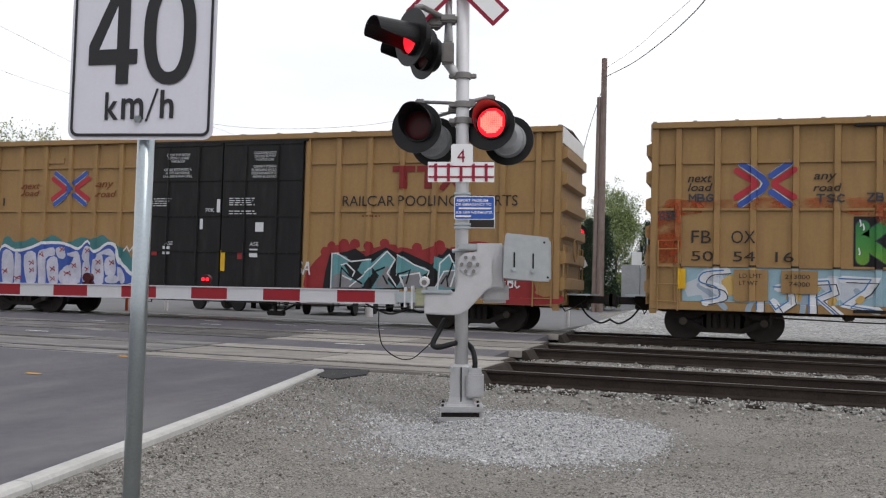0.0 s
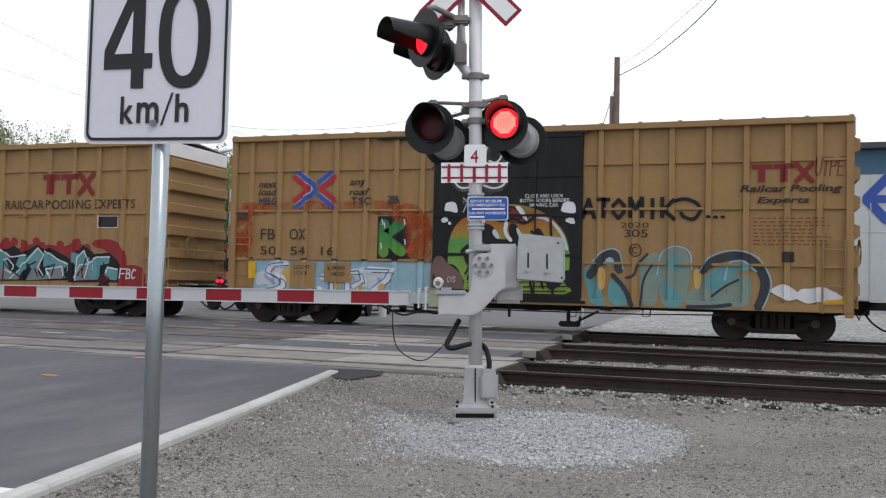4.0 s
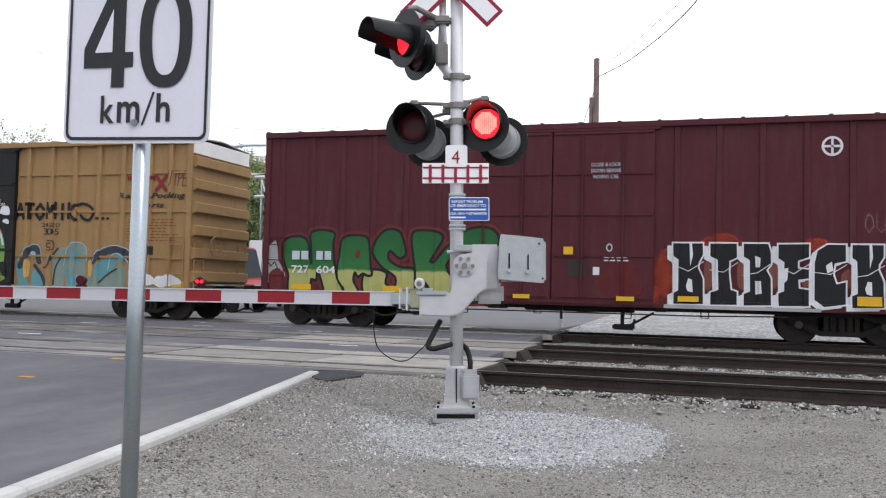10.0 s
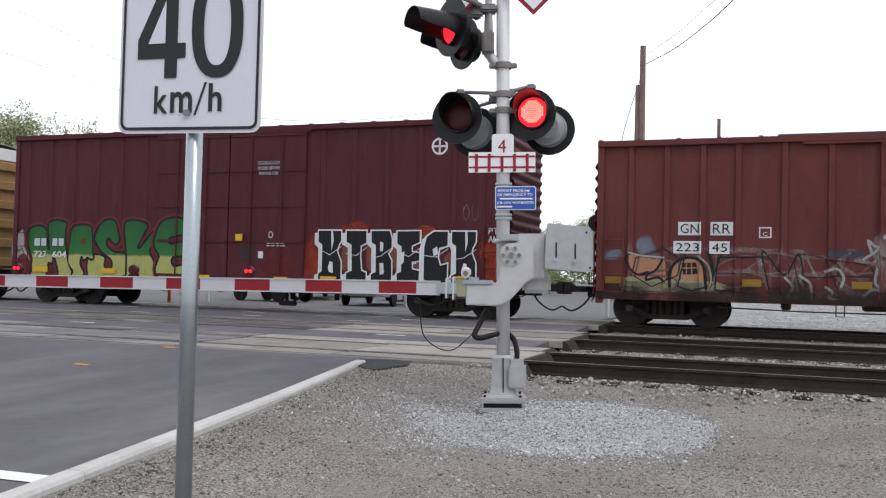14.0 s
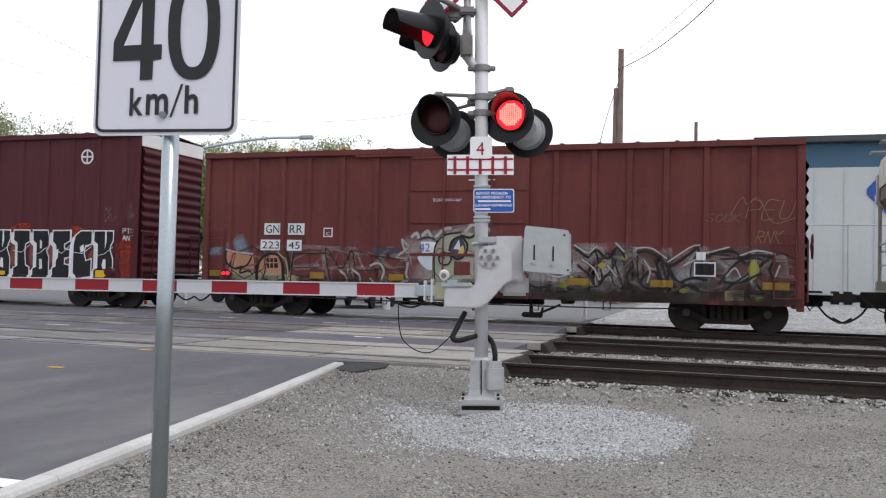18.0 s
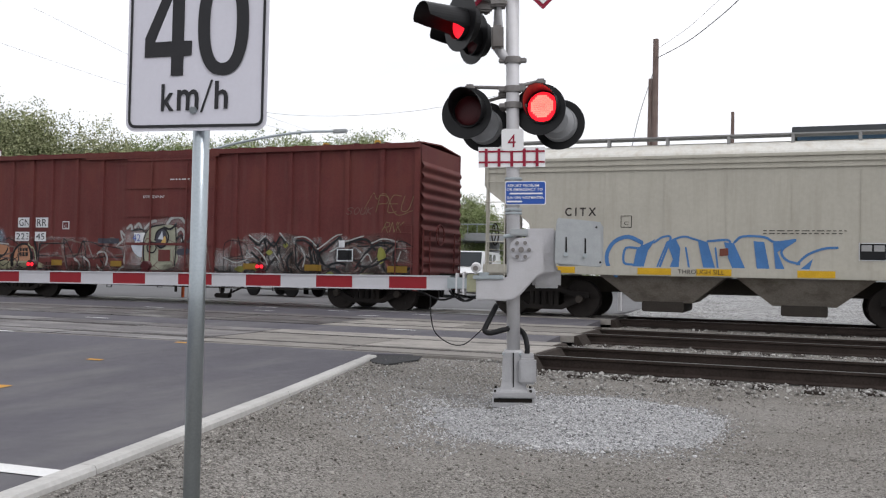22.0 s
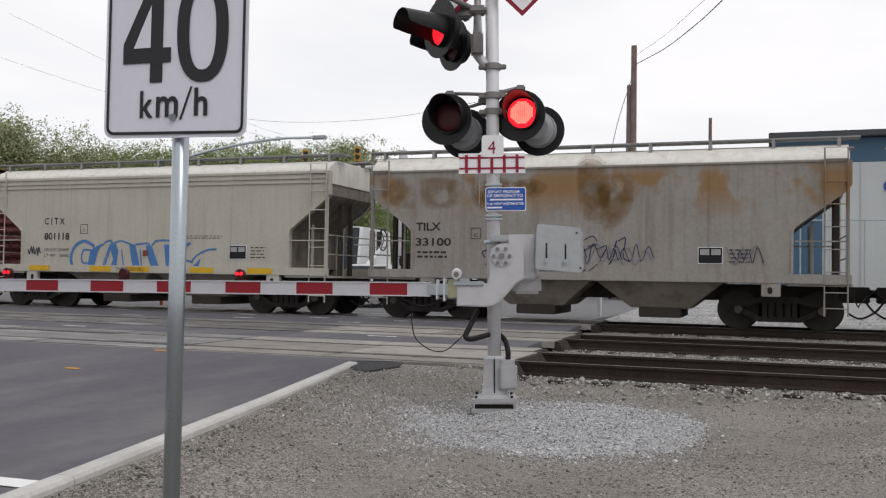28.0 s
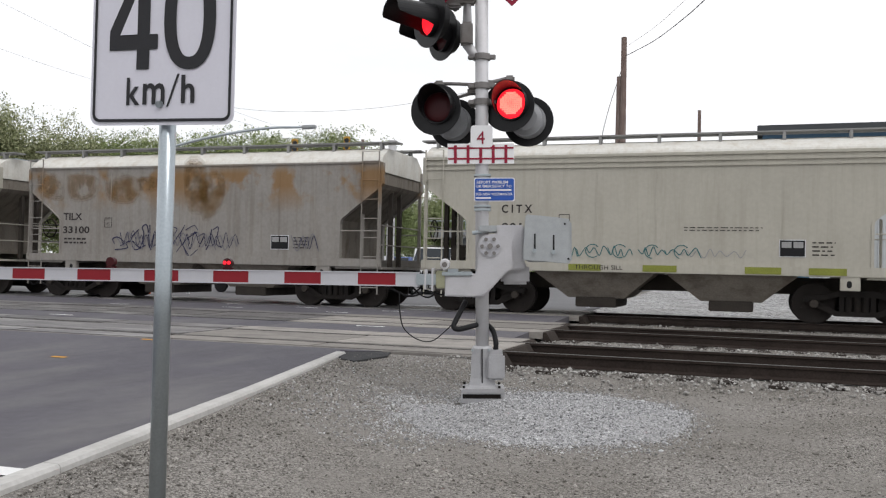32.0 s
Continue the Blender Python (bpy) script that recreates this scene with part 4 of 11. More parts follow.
part("top_clamp", bm, "galv", sig)

# gate arm, in the world's axes: from the bracket away over the road
ARM0, ARM1 = Vector((-2.90, 8.46, 0.918)), Vector((-11.31, 7.24, 0.845))
arm_dir = (ARM1 - ARM0).normalized()
arm_m = Matrix.Translation(ARM0) @ arm_dir.to_track_quat("X", "Z").to_matrix().to_4x4()
arm = B()
box(arm, 0.0, 0.30, -0.045, 0.045, -0.055, 0.055, 0.006)
arm_ob = part("gate_arm_socket", arm, "galv", sig, "metal socket clamping the arm")
arm_ob.matrix_basis = MAST.inverted() @ arm_m
ln = (ARM1 - ARM0).length
xs = 0.28
k = 1
while xs < ln:
    x1 = min(xs + (0.39 if k > 1 else 0.235), ln)
    h0, h1 = 0.066 - 0.006 * xs / ln, 0.066 - 0.006 * x1 / ln
    bm = B()
    plate(bm, ((xs, -h0), (x1, -h1), (x1, h1), (xs, h0)), -0.022, 0.022, 0.003)
    part("red_stripe" if k % 2 == 0 else "white_stripe", bm, "red" if k % 2 == 0 else "stripe_white", arm_ob)
    for sz in (-1, 1):
        bm = B()
        plate(bm, ((xs, sz * h0 - 0.006), (x1, sz * h1 - 0.006), (x1, sz * h1 + 0.006), (xs, sz * h0 + 0.006)), -0.03, 0.03, 0.003)
        part("edge_strip", bm, "stripe_white", arm_ob)
    xs = x1
    k += 1
bm = B()
box(bm, -0.02, 0.10, -0.062, 0.062, -0.085, 0.09, 0.01)
part("arm_adapter", bm, "zinc", arm_ob, "yellowed zinc adapter block")
for z in (0.10, 0.055, -0.06, -0.10):
    bm = B()
    rod(bm, (-0.04, -0.07, z), (0.20, -0.07, z * 0.9), 0.009, seg=6)
    part("clamp_bolt", bm, "fitting", arm_ob)
bm = B()
pipe(bm, curve_pts([(0.62, -0.01, -0.07), (0.5, -0.03, -0.13), (0.36, -0.04, -0.17), (0.18, -0.05, -0.12), (0.06, -0.06, -0.15), (-0.05, -0.06, -0.11)]), 0.011, 6)
part("arm_cable", bm, "hose", arm_ob, "black cable under the arm", True)
for x0, x1, d in ((0.125, 0.145, 0.115), (0.20, 0.215, 0.10)):
    bm = B()
    box(bm, x0, x1, -0.05, 0.05, -d, d, 0.004)
    part("clamp_plate", bm, "alu", arm_ob)
LAMP_X = (2.31, 3.64, 5.05)
for i, lx in enumerate(LAMP_X):
    bm = B()
    h = 0.066 - 0.006 * lx / ln
    box(bm, lx - 0.05, lx + 0.05, -0.03, 0.03, h, h + 0.03, 0.005)
    rod(bm, (lx, -0.03, h + 0.075), (lx, 0.03, h + 0.075), 0.05, seg=16)
    gl = part("gate_lamp", bm, "lens_off", arm_ob, "small dark red gate lamp on the arm")
    if i != 1:
        for dx in (-0.022, 0.024):
            bm = B()
            rod(bm, (lx + dx, -0.036, h + 0.078), (lx + dx, 0.036, h + 0.078), 0.019, seg=10)
            part("gate_lamp_lens", bm, "lens_on", gl, "bright red light")

# signs on the mast
bm = B()
plate(bm, round_rect(ux(902), ux(941), uz(282), uz(243), 0.03), -0.088, -0.080)
part("track_count_plate", bm, "white", sig)
part("numeral", words("4", ux(913), ux(927), uz(276), uz(253)), "signred", sig).location = (0, -0.0925, 0)
bm = B()
box(bm, ux(861), ux(979), -0.078, -0.070, uz(311), uz(275))
tp_ob = part("track_plate", bm, "white", sig, "white plate with a red track symbol")
for z in (283, 302):
    bm = B()
    box(bm, ux(862), ux(978), -0.083, -0.079, uz(z + 1.6), uz(z - 1.6))
    part("symbol_rail", bm, "signred", tp_ob)
for px in (875, 897.5, 920, 942, 964.5):
    bm = B()
    box(bm, ux(px - 2.6), ux(px + 2.6), -0.087, -0.083, uz(310), uz(278))
    part("symbol_tie", bm, "signred", tp_ob)
bm = B()
plate(bm, round_rect(ux(908), ux(980), uz(378), uz(336), 0.02), -0.084, -0.078)
blue = part("notice_plate", bm, "white", sig, "blue notice plate with small white lettering")
bm = B()
plate(bm, round_rect(ux(909.5), ux(978.5), uz(376.5), uz(337.5), 0.018), -0.088, -0.0845)
part("blue_field", bm, "signblue", blue)
for text, a, b, z0, z1 in (("REPORT PROBLEM", 913, 968, 346.5, 341.5), ("OR EMERGENCY TO", 911, 974, 353.5, 348.5), ("SUB: NEW WESTMINSTER", 911, 976, 367.5, 363)):
    part("lettering", words(text, ux(a), ux(b), uz(z0), uz(z1), bold=0.01), "white", blue).location = (0, -0.092, 0)
bm = B()
for a, b, z in ((916, 974, 358), (911, 938, 372)):
    quad(bm, ux(a), ux(b), uz(z + 1.4), uz(z - 1.4), -0.092)
part("small_print", bm, "white", blue)
for z in (331, 386, 392):
    bm = B()
    box(bm, ux(908), ux(938), -0.08, 0.08, uz(z + 2), uz(z - 2), 0.005)
    part("sign_clamp", bm, "galv", sig)

# flashing lamps
def flasher(cx, cz, yaw, tilt, lit, arm_len=0.0, disc=0.262, depth=0.0, back=True, long_hood=False, core=1.0, low=-0.02, hooded=True):
    """One lamp head facing its local -y, with disc, hood and lens, and its twin facing away behind it."""
    m = pose(cx, depth, cz, tilt, 0, yaw)
    bm = B()
    rod(bm, (0, 0.0, 0), (0, 0.012, 0), disc, seg=40)
    head = part("lamp_disc", bm, "lampblack", sig, "black round lamp background disc", False)
    head.matrix_basis = m
    bm = B()
    rod(bm, (0, 0.012, 0), (0, 0.13, 0), 0.185, 0.18, seg=32)
    rod(bm, (0, 0.13, 0), (0, 0.17, 0), 0.17, 0.12, seg=32)
    part("lamp_housing", bm, "lampblack" if long_hood else "lampgrey", head, smooth=False)
    # hood: a short sleeve open at the front, longer on top
    bm = B()
    seg = 36
    rin, rout = 0.165 * core, 0.172 * core
    loops = []
    for r, off in ((rin, 0), (rin, 1), (rout, 1), (rout, 0)):
        ring = []
        for k in range(seg):
            a = math.tau * k / seg
            top = math.sin(a)
            ln_h = (0.16 + 0.13 * top) if not long_hood else (0.05 + 0.40 * smooth01(-0.5, 0.05, top))
            ring.append(bm.verts.new((r * math.cos(a), -0.001 - off * max(0.02, ln_h), r * math.sin(a))))
        loops.append(ring)
    for a, b in zip(loops, loops[1:]):
        for k in range(seg):
            bm.faces.new((a[k], a[(k + 1) % seg], b[(k + 1) % seg], b[k]))
    bmesh.ops.recalc_face_normals(bm, faces=bm.faces[:])
    if hooded:
        part("hood", bm, "lampblack", head, smooth=False).location = (0.03, 0, -low)
    else:
        bm.free()
    bm = B()
    rings = []
    for j in range(6):
        r = 0.152 * core * math.cos(j * math.pi / 12)
        rings.append([bm.verts.new((r * math.cos(k * math.tau / 28), -0.006 - 0.028 * math.sin(j * math.pi / 10), r * math.sin(k * math.tau / 28))) for k in range(28)])
    for a, b in zip(rings, rings[1:]):
        for k in range(28):
            bm.faces.new((a[k], a[(k + 1) % 28], b[(k + 1) % 28], b[k]))
    bm.faces.new(rings[-1])
    bmesh.ops.recalc_face_normals(bm, faces=bm.faces[:])
    lens = part("lens", bm, "lens_on" if lit else "lens_off", head, "glowing red lens" if lit else "dark unlit red lens")
    lens.location = (0.03, 0, -low)
    if lit and not long_hood:
        for j in range(-5, 6):
            for i in range(-5, 6):
                x, z = core * i * 0.0205, core * j * 0.0205
                if math.hypot(x, z) < 0.112 * core:
                    bm = B()
                    box(bm, x - 0.0078, x + 0.0078, -0.046, -0.0445 + 0.004 * max(abs(i), abs(j)), z - 0.0078, z + 0.0078)
                    part("diode", bm, "led", lens)
    return head


flasher(ux(839), uz(211), -14, -4, False)
flasher(ux(970), uz(206), -14, -4, True)
flasher(ux(866) + 0.03, uz(228), 166, 4, False, depth=0.33)
flasher(ux(1003) + 0.03, uz(225), 166, 4, False, depth=0.33)
flasher(-0.514, 3.78, -54, 0, True, depth=-0.30, disc=0.285, long_hood=True, core=0.92, low=0.03)
flasher(-0.416, 3.787, -54, 0, False, depth=0.35, disc=0.27, long_hood=True, core=0.92, low=0.03)
bm = B()
pipe(bm, ((ux(840), 0.12, uz(160)), (ux(880), 0.1, uz(162)), (ux(922), 0.08, uz(165))), 0.018)
pipe(bm, ((ux(870), 0.2, uz(185)), (ux(900), 0.1, uz(180)), (ux(922), 0.08, uz(178))), 0.018)
pipe(bm, ((ux(922), 0.08, uz(168)), (ux(945), 0.1, uz(158)), (ux(968), 0.12, uz(152))), 0.02)
part("lamp_crossarm", bm, "fitting", sig, smooth=True)
for px, py in ((845, 163), (972, 155), (935, 163), (905, 176), (908, 199), (935, 198)):
    bm = B()
    box(bm, ux(px) - 0.05, ux(px) + 0.05, 0.02, 0.16, uz(py) - 0.03, uz(py) + 0.03, 0.015)
    part("clamp", bm, "fitting", sig)
for z in (118, 199, 170):
    bm = B()
    rod(bm, (0, 0, uz(z) - 0.03), (0, 0, uz(z) + 0.03), 0.085, seg=20)
    box(bm, -0.14, 0.14, -0.03, 0.03, uz(z) - 0.022, uz(z) + 0.022, 0.008)
    part("mast_collar", bm, "fitting", sig)
bm = B()
pipe(bm, ((ux(896), 0.0, uz(-60)), (ux(896), 0.0, uz(58)), (ux(895), 0.0, uz(95)), (ux(905), 0.0, uz(108)), (ux(918), 0, uz(118))), 0.05, 14)
part("side_arm_pipe", bm, "alu", sig, smooth=True)
for x0, x1, d, z0, z1 in ((884, 906, 0.08, 98, 56), (880, 912, 0.08, 22, 8), (855, 885, 0.06, 30, 6)):
    bm = B()
    box(bm, ux(x0), ux(x1), -d, d, uz(z0), uz(z1), 0.02)
    part("side_arm_clamp", bm, "fitting", sig)
bm = B()
pipe(bm, ((-0.47, -0.32, 4.07), (-0.40, -0.30, 4.08), (-0.22, -0.05, 4.06), (-0.20, 0.05, 4.04), (-0.28, 0.33, 4.05)), 0.028, 10)
part("lamp_stub", bm, "fitting", sig)

# crossbuck above
for a in (1, -1):
    buck = B()
    plate(buck, round_rect(-0.62, 0.62, -0.115, 0.115, 0.01), -0.006, 0.006)
    ob = part("crossbuck_blade", buck, "signred", sig, "red-bordered white crossing blade")
    ob.matrix_basis = pose(ux(912), -0.10 - 0.016 * (a > 0), uz(-60), 0, a * 45, 0)
    bm = B()
    quad(bm, -0.585, 0.585, -0.078, 0.078, -0.010)
    part("white_field", bm, "white", ob)

# ---- speed sign on its post ----
SIGN = pose(-2.252, 3.037, -0.27, 0, 0, 8.7)
sp = thing("speed_sign", SIGN, "white speed limit sign on a galvanised post", "road sign")
bm = B()
rod(bm, (0, 0.045, -0.3), (0, 0.045, 2.62), 0.0335, seg=24)
part("post", bm, "post", sp, smooth=True)
Z0 = 1.842
bm = B()
plate(bm, round_rect(-0.317, 0.304, Z0 + 0.004, Z0 + 0.76, 0.04), -0.002, 0.002)
face = part("sign_panel", bm, "sign_face", sp, "white reflective panel with a black border")
bm = B()
o, i2 = round_rect(-0.305, 0.292, Z0 + 0.017, Z0 + 0.747, 0.032), round_rect(-0.294, 0.281, Z0 + 0.029, Z0 + 0.735, 0.024)
vo = [bm.verts.new((x, -0.006, z)) for x, z in o]
vi = [bm.verts.new((x, -0.006, z)) for x, z in i2]
for k in range(len(vo)):
    j = (k + 1) % len(vo)
    bm.faces.new((vo[k], vo[j], vi[j], vi[k]))
part("border", bm, "black", face)
bm = B()
plate(bm, [(x, Z0 + z) for x, z in ((-0.117, 0.229), (-0.063, 0.229), (-0.063, 0.309), (-0.027, 0.311), (-0.027, 0.371), (-0.063, 0.371), (-0.063, 0.64), (-0.123, 0.64), (-0.237, 0.386), (-0.237, 0.307), (-0.117, 0.309))], -0.0062, -0.0042)
four = part("numeral", bm, "black", face)
bm = B()
plate(bm, [(x, Z0 + z) for x, z in ((-0.190, 0.369), (-0.116, 0.371), (-0.116, 0.545))], -0.0080, -0.0064)
part("numeral_counter", bm, "sign_face", four)
bm = B()
NV = 56
ring_o, ring_i = [], []
for k in range(NV):
    a = math.tau * k / NV
    ca, sa = math.cos(a), math.sin(a)
    e = 0.84
    ring_o.append(bm.verts.new((0.110 + 0.111 * math.copysign(abs(ca) ** e, ca), -0.0062, Z0 + 0.436 + 0.210 * math.copysign(abs(sa) ** e, sa))))
    ring_i.append(bm.verts.new((0.110 + 0.058 * math.copysign(abs(ca) ** e, ca), -0.0062, Z0 + 0.436 + 0.160 * math.copysign(abs(sa) ** e, sa))))
for k in range(NV):
    j = (k + 1) % NV
    bm.faces.new((ring_o[k], ring_o[j], ring_i[j], ring_i[k]))
part("numeral", bm, "black", face)
for ch, x0, x1, z0, z1 in (("k", -0.157, -0.098, 0.084, 0.196), ("m", -0.086, 0.010, 0.086, 0.172), ("h", 0.080, 0.138, 0.090, 0.204)):
    part("lettering", words(ch, x0, x1, Z0 + z0, Z0 + z1, bold=0.018), "black", face).location = (0, -0.0065, 0)
bm = B()
plate(bm, ((0.017, Z0 + 0.077), (0.026, Z0 + 0.077), (0.071, Z0 + 0.209), (0.062, Z0 + 0.209)), -0.0065, -0.0045)
part("lettering", bm, "black", face)
bm = B()
rod(bm, (-0.01, -0.002, Z0 + 0.088), (-0.01, -0.018, Z0 + 0.084), 0.014, seg=12)
part("bolt", bm, "galv", face)


# ---- the train ----
TRACK_Y, HALF = 22.375, 1.475
WAGONS, AXLES = [], []


def bogie(wagon, x, r):
    """Three-piece freight bogie with two wheelsets."""
    bm = B()
    box(bm, x - 0.24, x + 0.24, -1.0, 1.0, 0.26, 0.68, 0.03)
    box(bm, x - 0.62, x + 0.62, -0.62, 0.62, 0.34, 0.60, 0.03)
    truck = part("bogie", bm, "grime", wagon)
    for s in (-1, 1):
        bm = B()
        y0, y1 = s * 1.02 - 0.06, s * 1.02 + 0.06
        plate(bm, [(x - 1.10, r + 0.15), (x - 0.62, r + 0.21), (x - 0.34, 0.74), (x + 0.34, 0.74), (x + 0.62, r + 0.21), (x + 1.10, r + 0.15), (x + 1.10, r + 0.03), (x + 0.66, r + 0.08), (x + 0.38, 0.60), (x - 0.38, 0.60), (x - 0.66, r + 0.08), (x - 1.10, r + 0.03)], y0, y1)
        plate(bm, [(x - 1.0, r + 0.04), (x - 0.86, r - 0.06), (x - 0.44, 0.18), (x + 0.44, 0.18), (x + 0.86, r - 0.06), (x + 1.0, r + 0.04), (x + 0.80, r + 0.06), (x + 0.40, 0.29), (x - 0.40, 0.29), (x - 0.80, r + 0.06)], y0 + 0.004, y1 - 0.004)
        for k in (-0.31, 0.31):
            plate(bm, [(x + k - 0.05, 0.27), (x + k + 0.05, 0.27), (x + k + 0.05, 0.62), (x + k - 0.05, 0.62)], y0 + 0.008, y1 - 0.008)
        part("side_frame", bm, "grime", truck)
        for k in (-0.17, 0, 0.17):
            bm = B()
            rod(bm, (x + k, s * 1.03, 0.27), (x + k, s * 1.03, 0.60), 0.07, seg=10)
            part("spring", bm, "grime", truck)
        for ax in (-0.87, 0.87):
            bm = B()
            rod(bm, (x + ax, s * 1.06, r), (x + ax, s * 1.15, r), 0.10, 0.085, seg=16)
            part("bearing_cap", bm, "under", truck)
    for ax in (-0.87, 0.87):
        bm = B()
        rod(bm, (0, -1.05, 0), (0, 1.05, 0), 0.075, seg=12)
        for s in (-1, 1):
            rod(bm, (0, s * 0.69, 0), (0, s * 0.72, 0), r + 0.025, seg=36)
            rod(bm, (0, s * 0.72, 0), (0, s * 0.83, 0), r, seg=36)
            for k in range(4):
                a = k * math.pi / 2
                rod(bm, (0.26 * math.cos(a), s * 0.80, 0.26 * math.sin(a)), (0.26 * math.cos(a), s * 0.845, 0.26 * math.sin(a)), 0.035, seg=8)
        ob = part("wheelset", bm, "wheel", truck)
        ob.location = (x + ax, 0, r)
        AXLES.append((ob, x + ax, r))
    return truck


def coupler(wagon, x_end, s):
    """Draft gear, knuckle, hose and uncoupling lever at one end."""
    bm = B()
    box(bm, min(x_end - s * 0.5, x_end + s * 0.45), max(x_end - s * 0.5, x_end + s * 0.45), -0.16, 0.16, 0.62, 0.98, 0.02)
    gear = part("draft_gear", bm, "grime", wagon)
    bm = B()
    box(bm, min(x_end + s * 0.4, x_end + s * 1.08), max(x_end + s * 0.4, x_end + s * 1.08), -0.08, 0.08, 0.74, 0.92, 0.03)
    box(bm, min(x_end + s * 0.85, x_end + s * 1.12), max(x_end + s * 0.85, x_end + s * 1.12), -0.17, 0.17, 0.68, 0.98, 0.05)
    part("knuckle", bm, "wheel", gear)
    bm = B()
    pipe(bm, curve_pts([(x_end + s * 0.3, -0.3, 0.72), (x_end + s * 0.5, -0.32, 0.45), (x_end + s * 0.8, -0.3, 0.28), (x_end + s * 1.05, -0.25, 0.38)]), 0.025, 6)
    part("brake_hose", bm, "hose", gear, smooth=True)
    bm = B()
    pipe(bm, ((x_end + s * 0.02, -1.35, 0.72), (x_end + s * 0.12, -1.3, 0.55), (x_end + s * 0.2, -0.7, 0.62), (x_end + s * 0.55, -0.12, 0.9)), 0.014, 6)
    part("uncoupling_lever", bm, "wheel", gear)


def ladder(wagon, x0, x1, z0, z1, y, n, material):
    """Grab irons across two stiles on a face of constant y."""
    bm = B()
    pipe(bm, ((x0, y - 0.035, z0), (x0, y - 0.035, z1), (x1, y - 0.035, z1), (x1, y - 0.035, z0)), 0.02, 6)
    lad = part("ladder", bm, material, wagon)
    for k in range(n):
        z = z0 + (z1 - z0) * (k + 0.5) / n
        bm = B()
        rod(bm, (x0, y - 0.045, z), (x1, y - 0.045, z), 0.012, seg=6)
        part("rung", bm, material, lad)
    return lad


def end_ladder(wagon, x, s, y0, y1, z0, z1, n, material):
    bm = B()
    pipe(bm, ((x + s * 0.07, y0, z0), (x + s * 0.07, y0, z1), (x + s * 0.07, y1, z1), (x + s * 0.07, y1, z0)), 0.02, 6)
    lad = part("ladder", bm, material, wagon)
    for k in range(n):
        z = z0 + (z1 - z0) * (k + 0.5) / n
        bm = B()
        rod(bm, (x + s * 0.085, y0, z), (x + s * 0.085, y1, z), 0.012, seg=6)
        part("rung", bm, material, lad)


def clip(bm, z, keep_above):
    bmesh.ops.bisect_plane(bm, geom=bm.verts[:] + bm.edges[:] + bm.faces[:], plane_co=(0, 0, z), plane_no=(0, 0, 1), clear_inner=keep_above, clear_outer=not keep_above)
    return bm


class Car:
    """One wagon: its Empty, the posts that its paint is draped over, and its local origin along the train."""

    def __init__(self, name, s0, s1, label, group):
        self.s0, self.s1, self.c = s0, s1, (s0 + s1) / 2
        self.ob = thing(name, pose(self.c, TRACK_Y, 0), label, "boxcar" if "box" in name else "hopper car", group)
        self.posts, self.out, self.panel, self.sill, self.coats = [], 0.0, -HALF, None, 0
        WAGONS.append(self)

    def paint(self, name, bm, material, layer=1, label="", on=None):
        """Lay a flat mesh, drawn in train metres, on the near side."""
        for v in bm.verts:
            v.co.x -= self.c
        bmesh.ops.triangulate(bm, faces=bm.faces[:])
        if on is None and self.sill:
            clip(bm, self.sill - 0.165, True)
        self.coats += 1
        layer += 0.008 * (self.coats % 40)
        lo, hi = min(v.co.x for v in bm.verts), max(v.co.x for v in bm.verts)
        posts = [] if on is not None else [p for p in self.posts if p[1] > lo - 0.1 and p[0] < hi + 0.1]
        drape(bm, posts, self.out, (self.panel if on is None else on) - 0.0035 * layer)
        if on is None and self.sill and min(v.co.z for v in bm.verts) < self.sill:
            for z in (self.sill + 0.008, self.sill + 0.002):
                bmesh.ops.bisect_plane(bm, geom=bm.verts[:] + bm.edges[:] + bm.faces[:], plane_co=(0, 0, z), plane_no=(0, 0, 1), dist=1e-5)
            for v in bm.verts:
                if v.co.z < self.sill + 0.004:
                    v.co.y = -HALF - 0.017 - 0.0035 * layer
        return part(name, bm, material, self.ob, label)

    def text(self, text, x0, x1, z0, z1, material, layer=2, slant=0.0, bold=0.0, name="lettering"):
        return self.paint(name, words(text, x0, x1, z0, z1, slant, bold), material, layer)


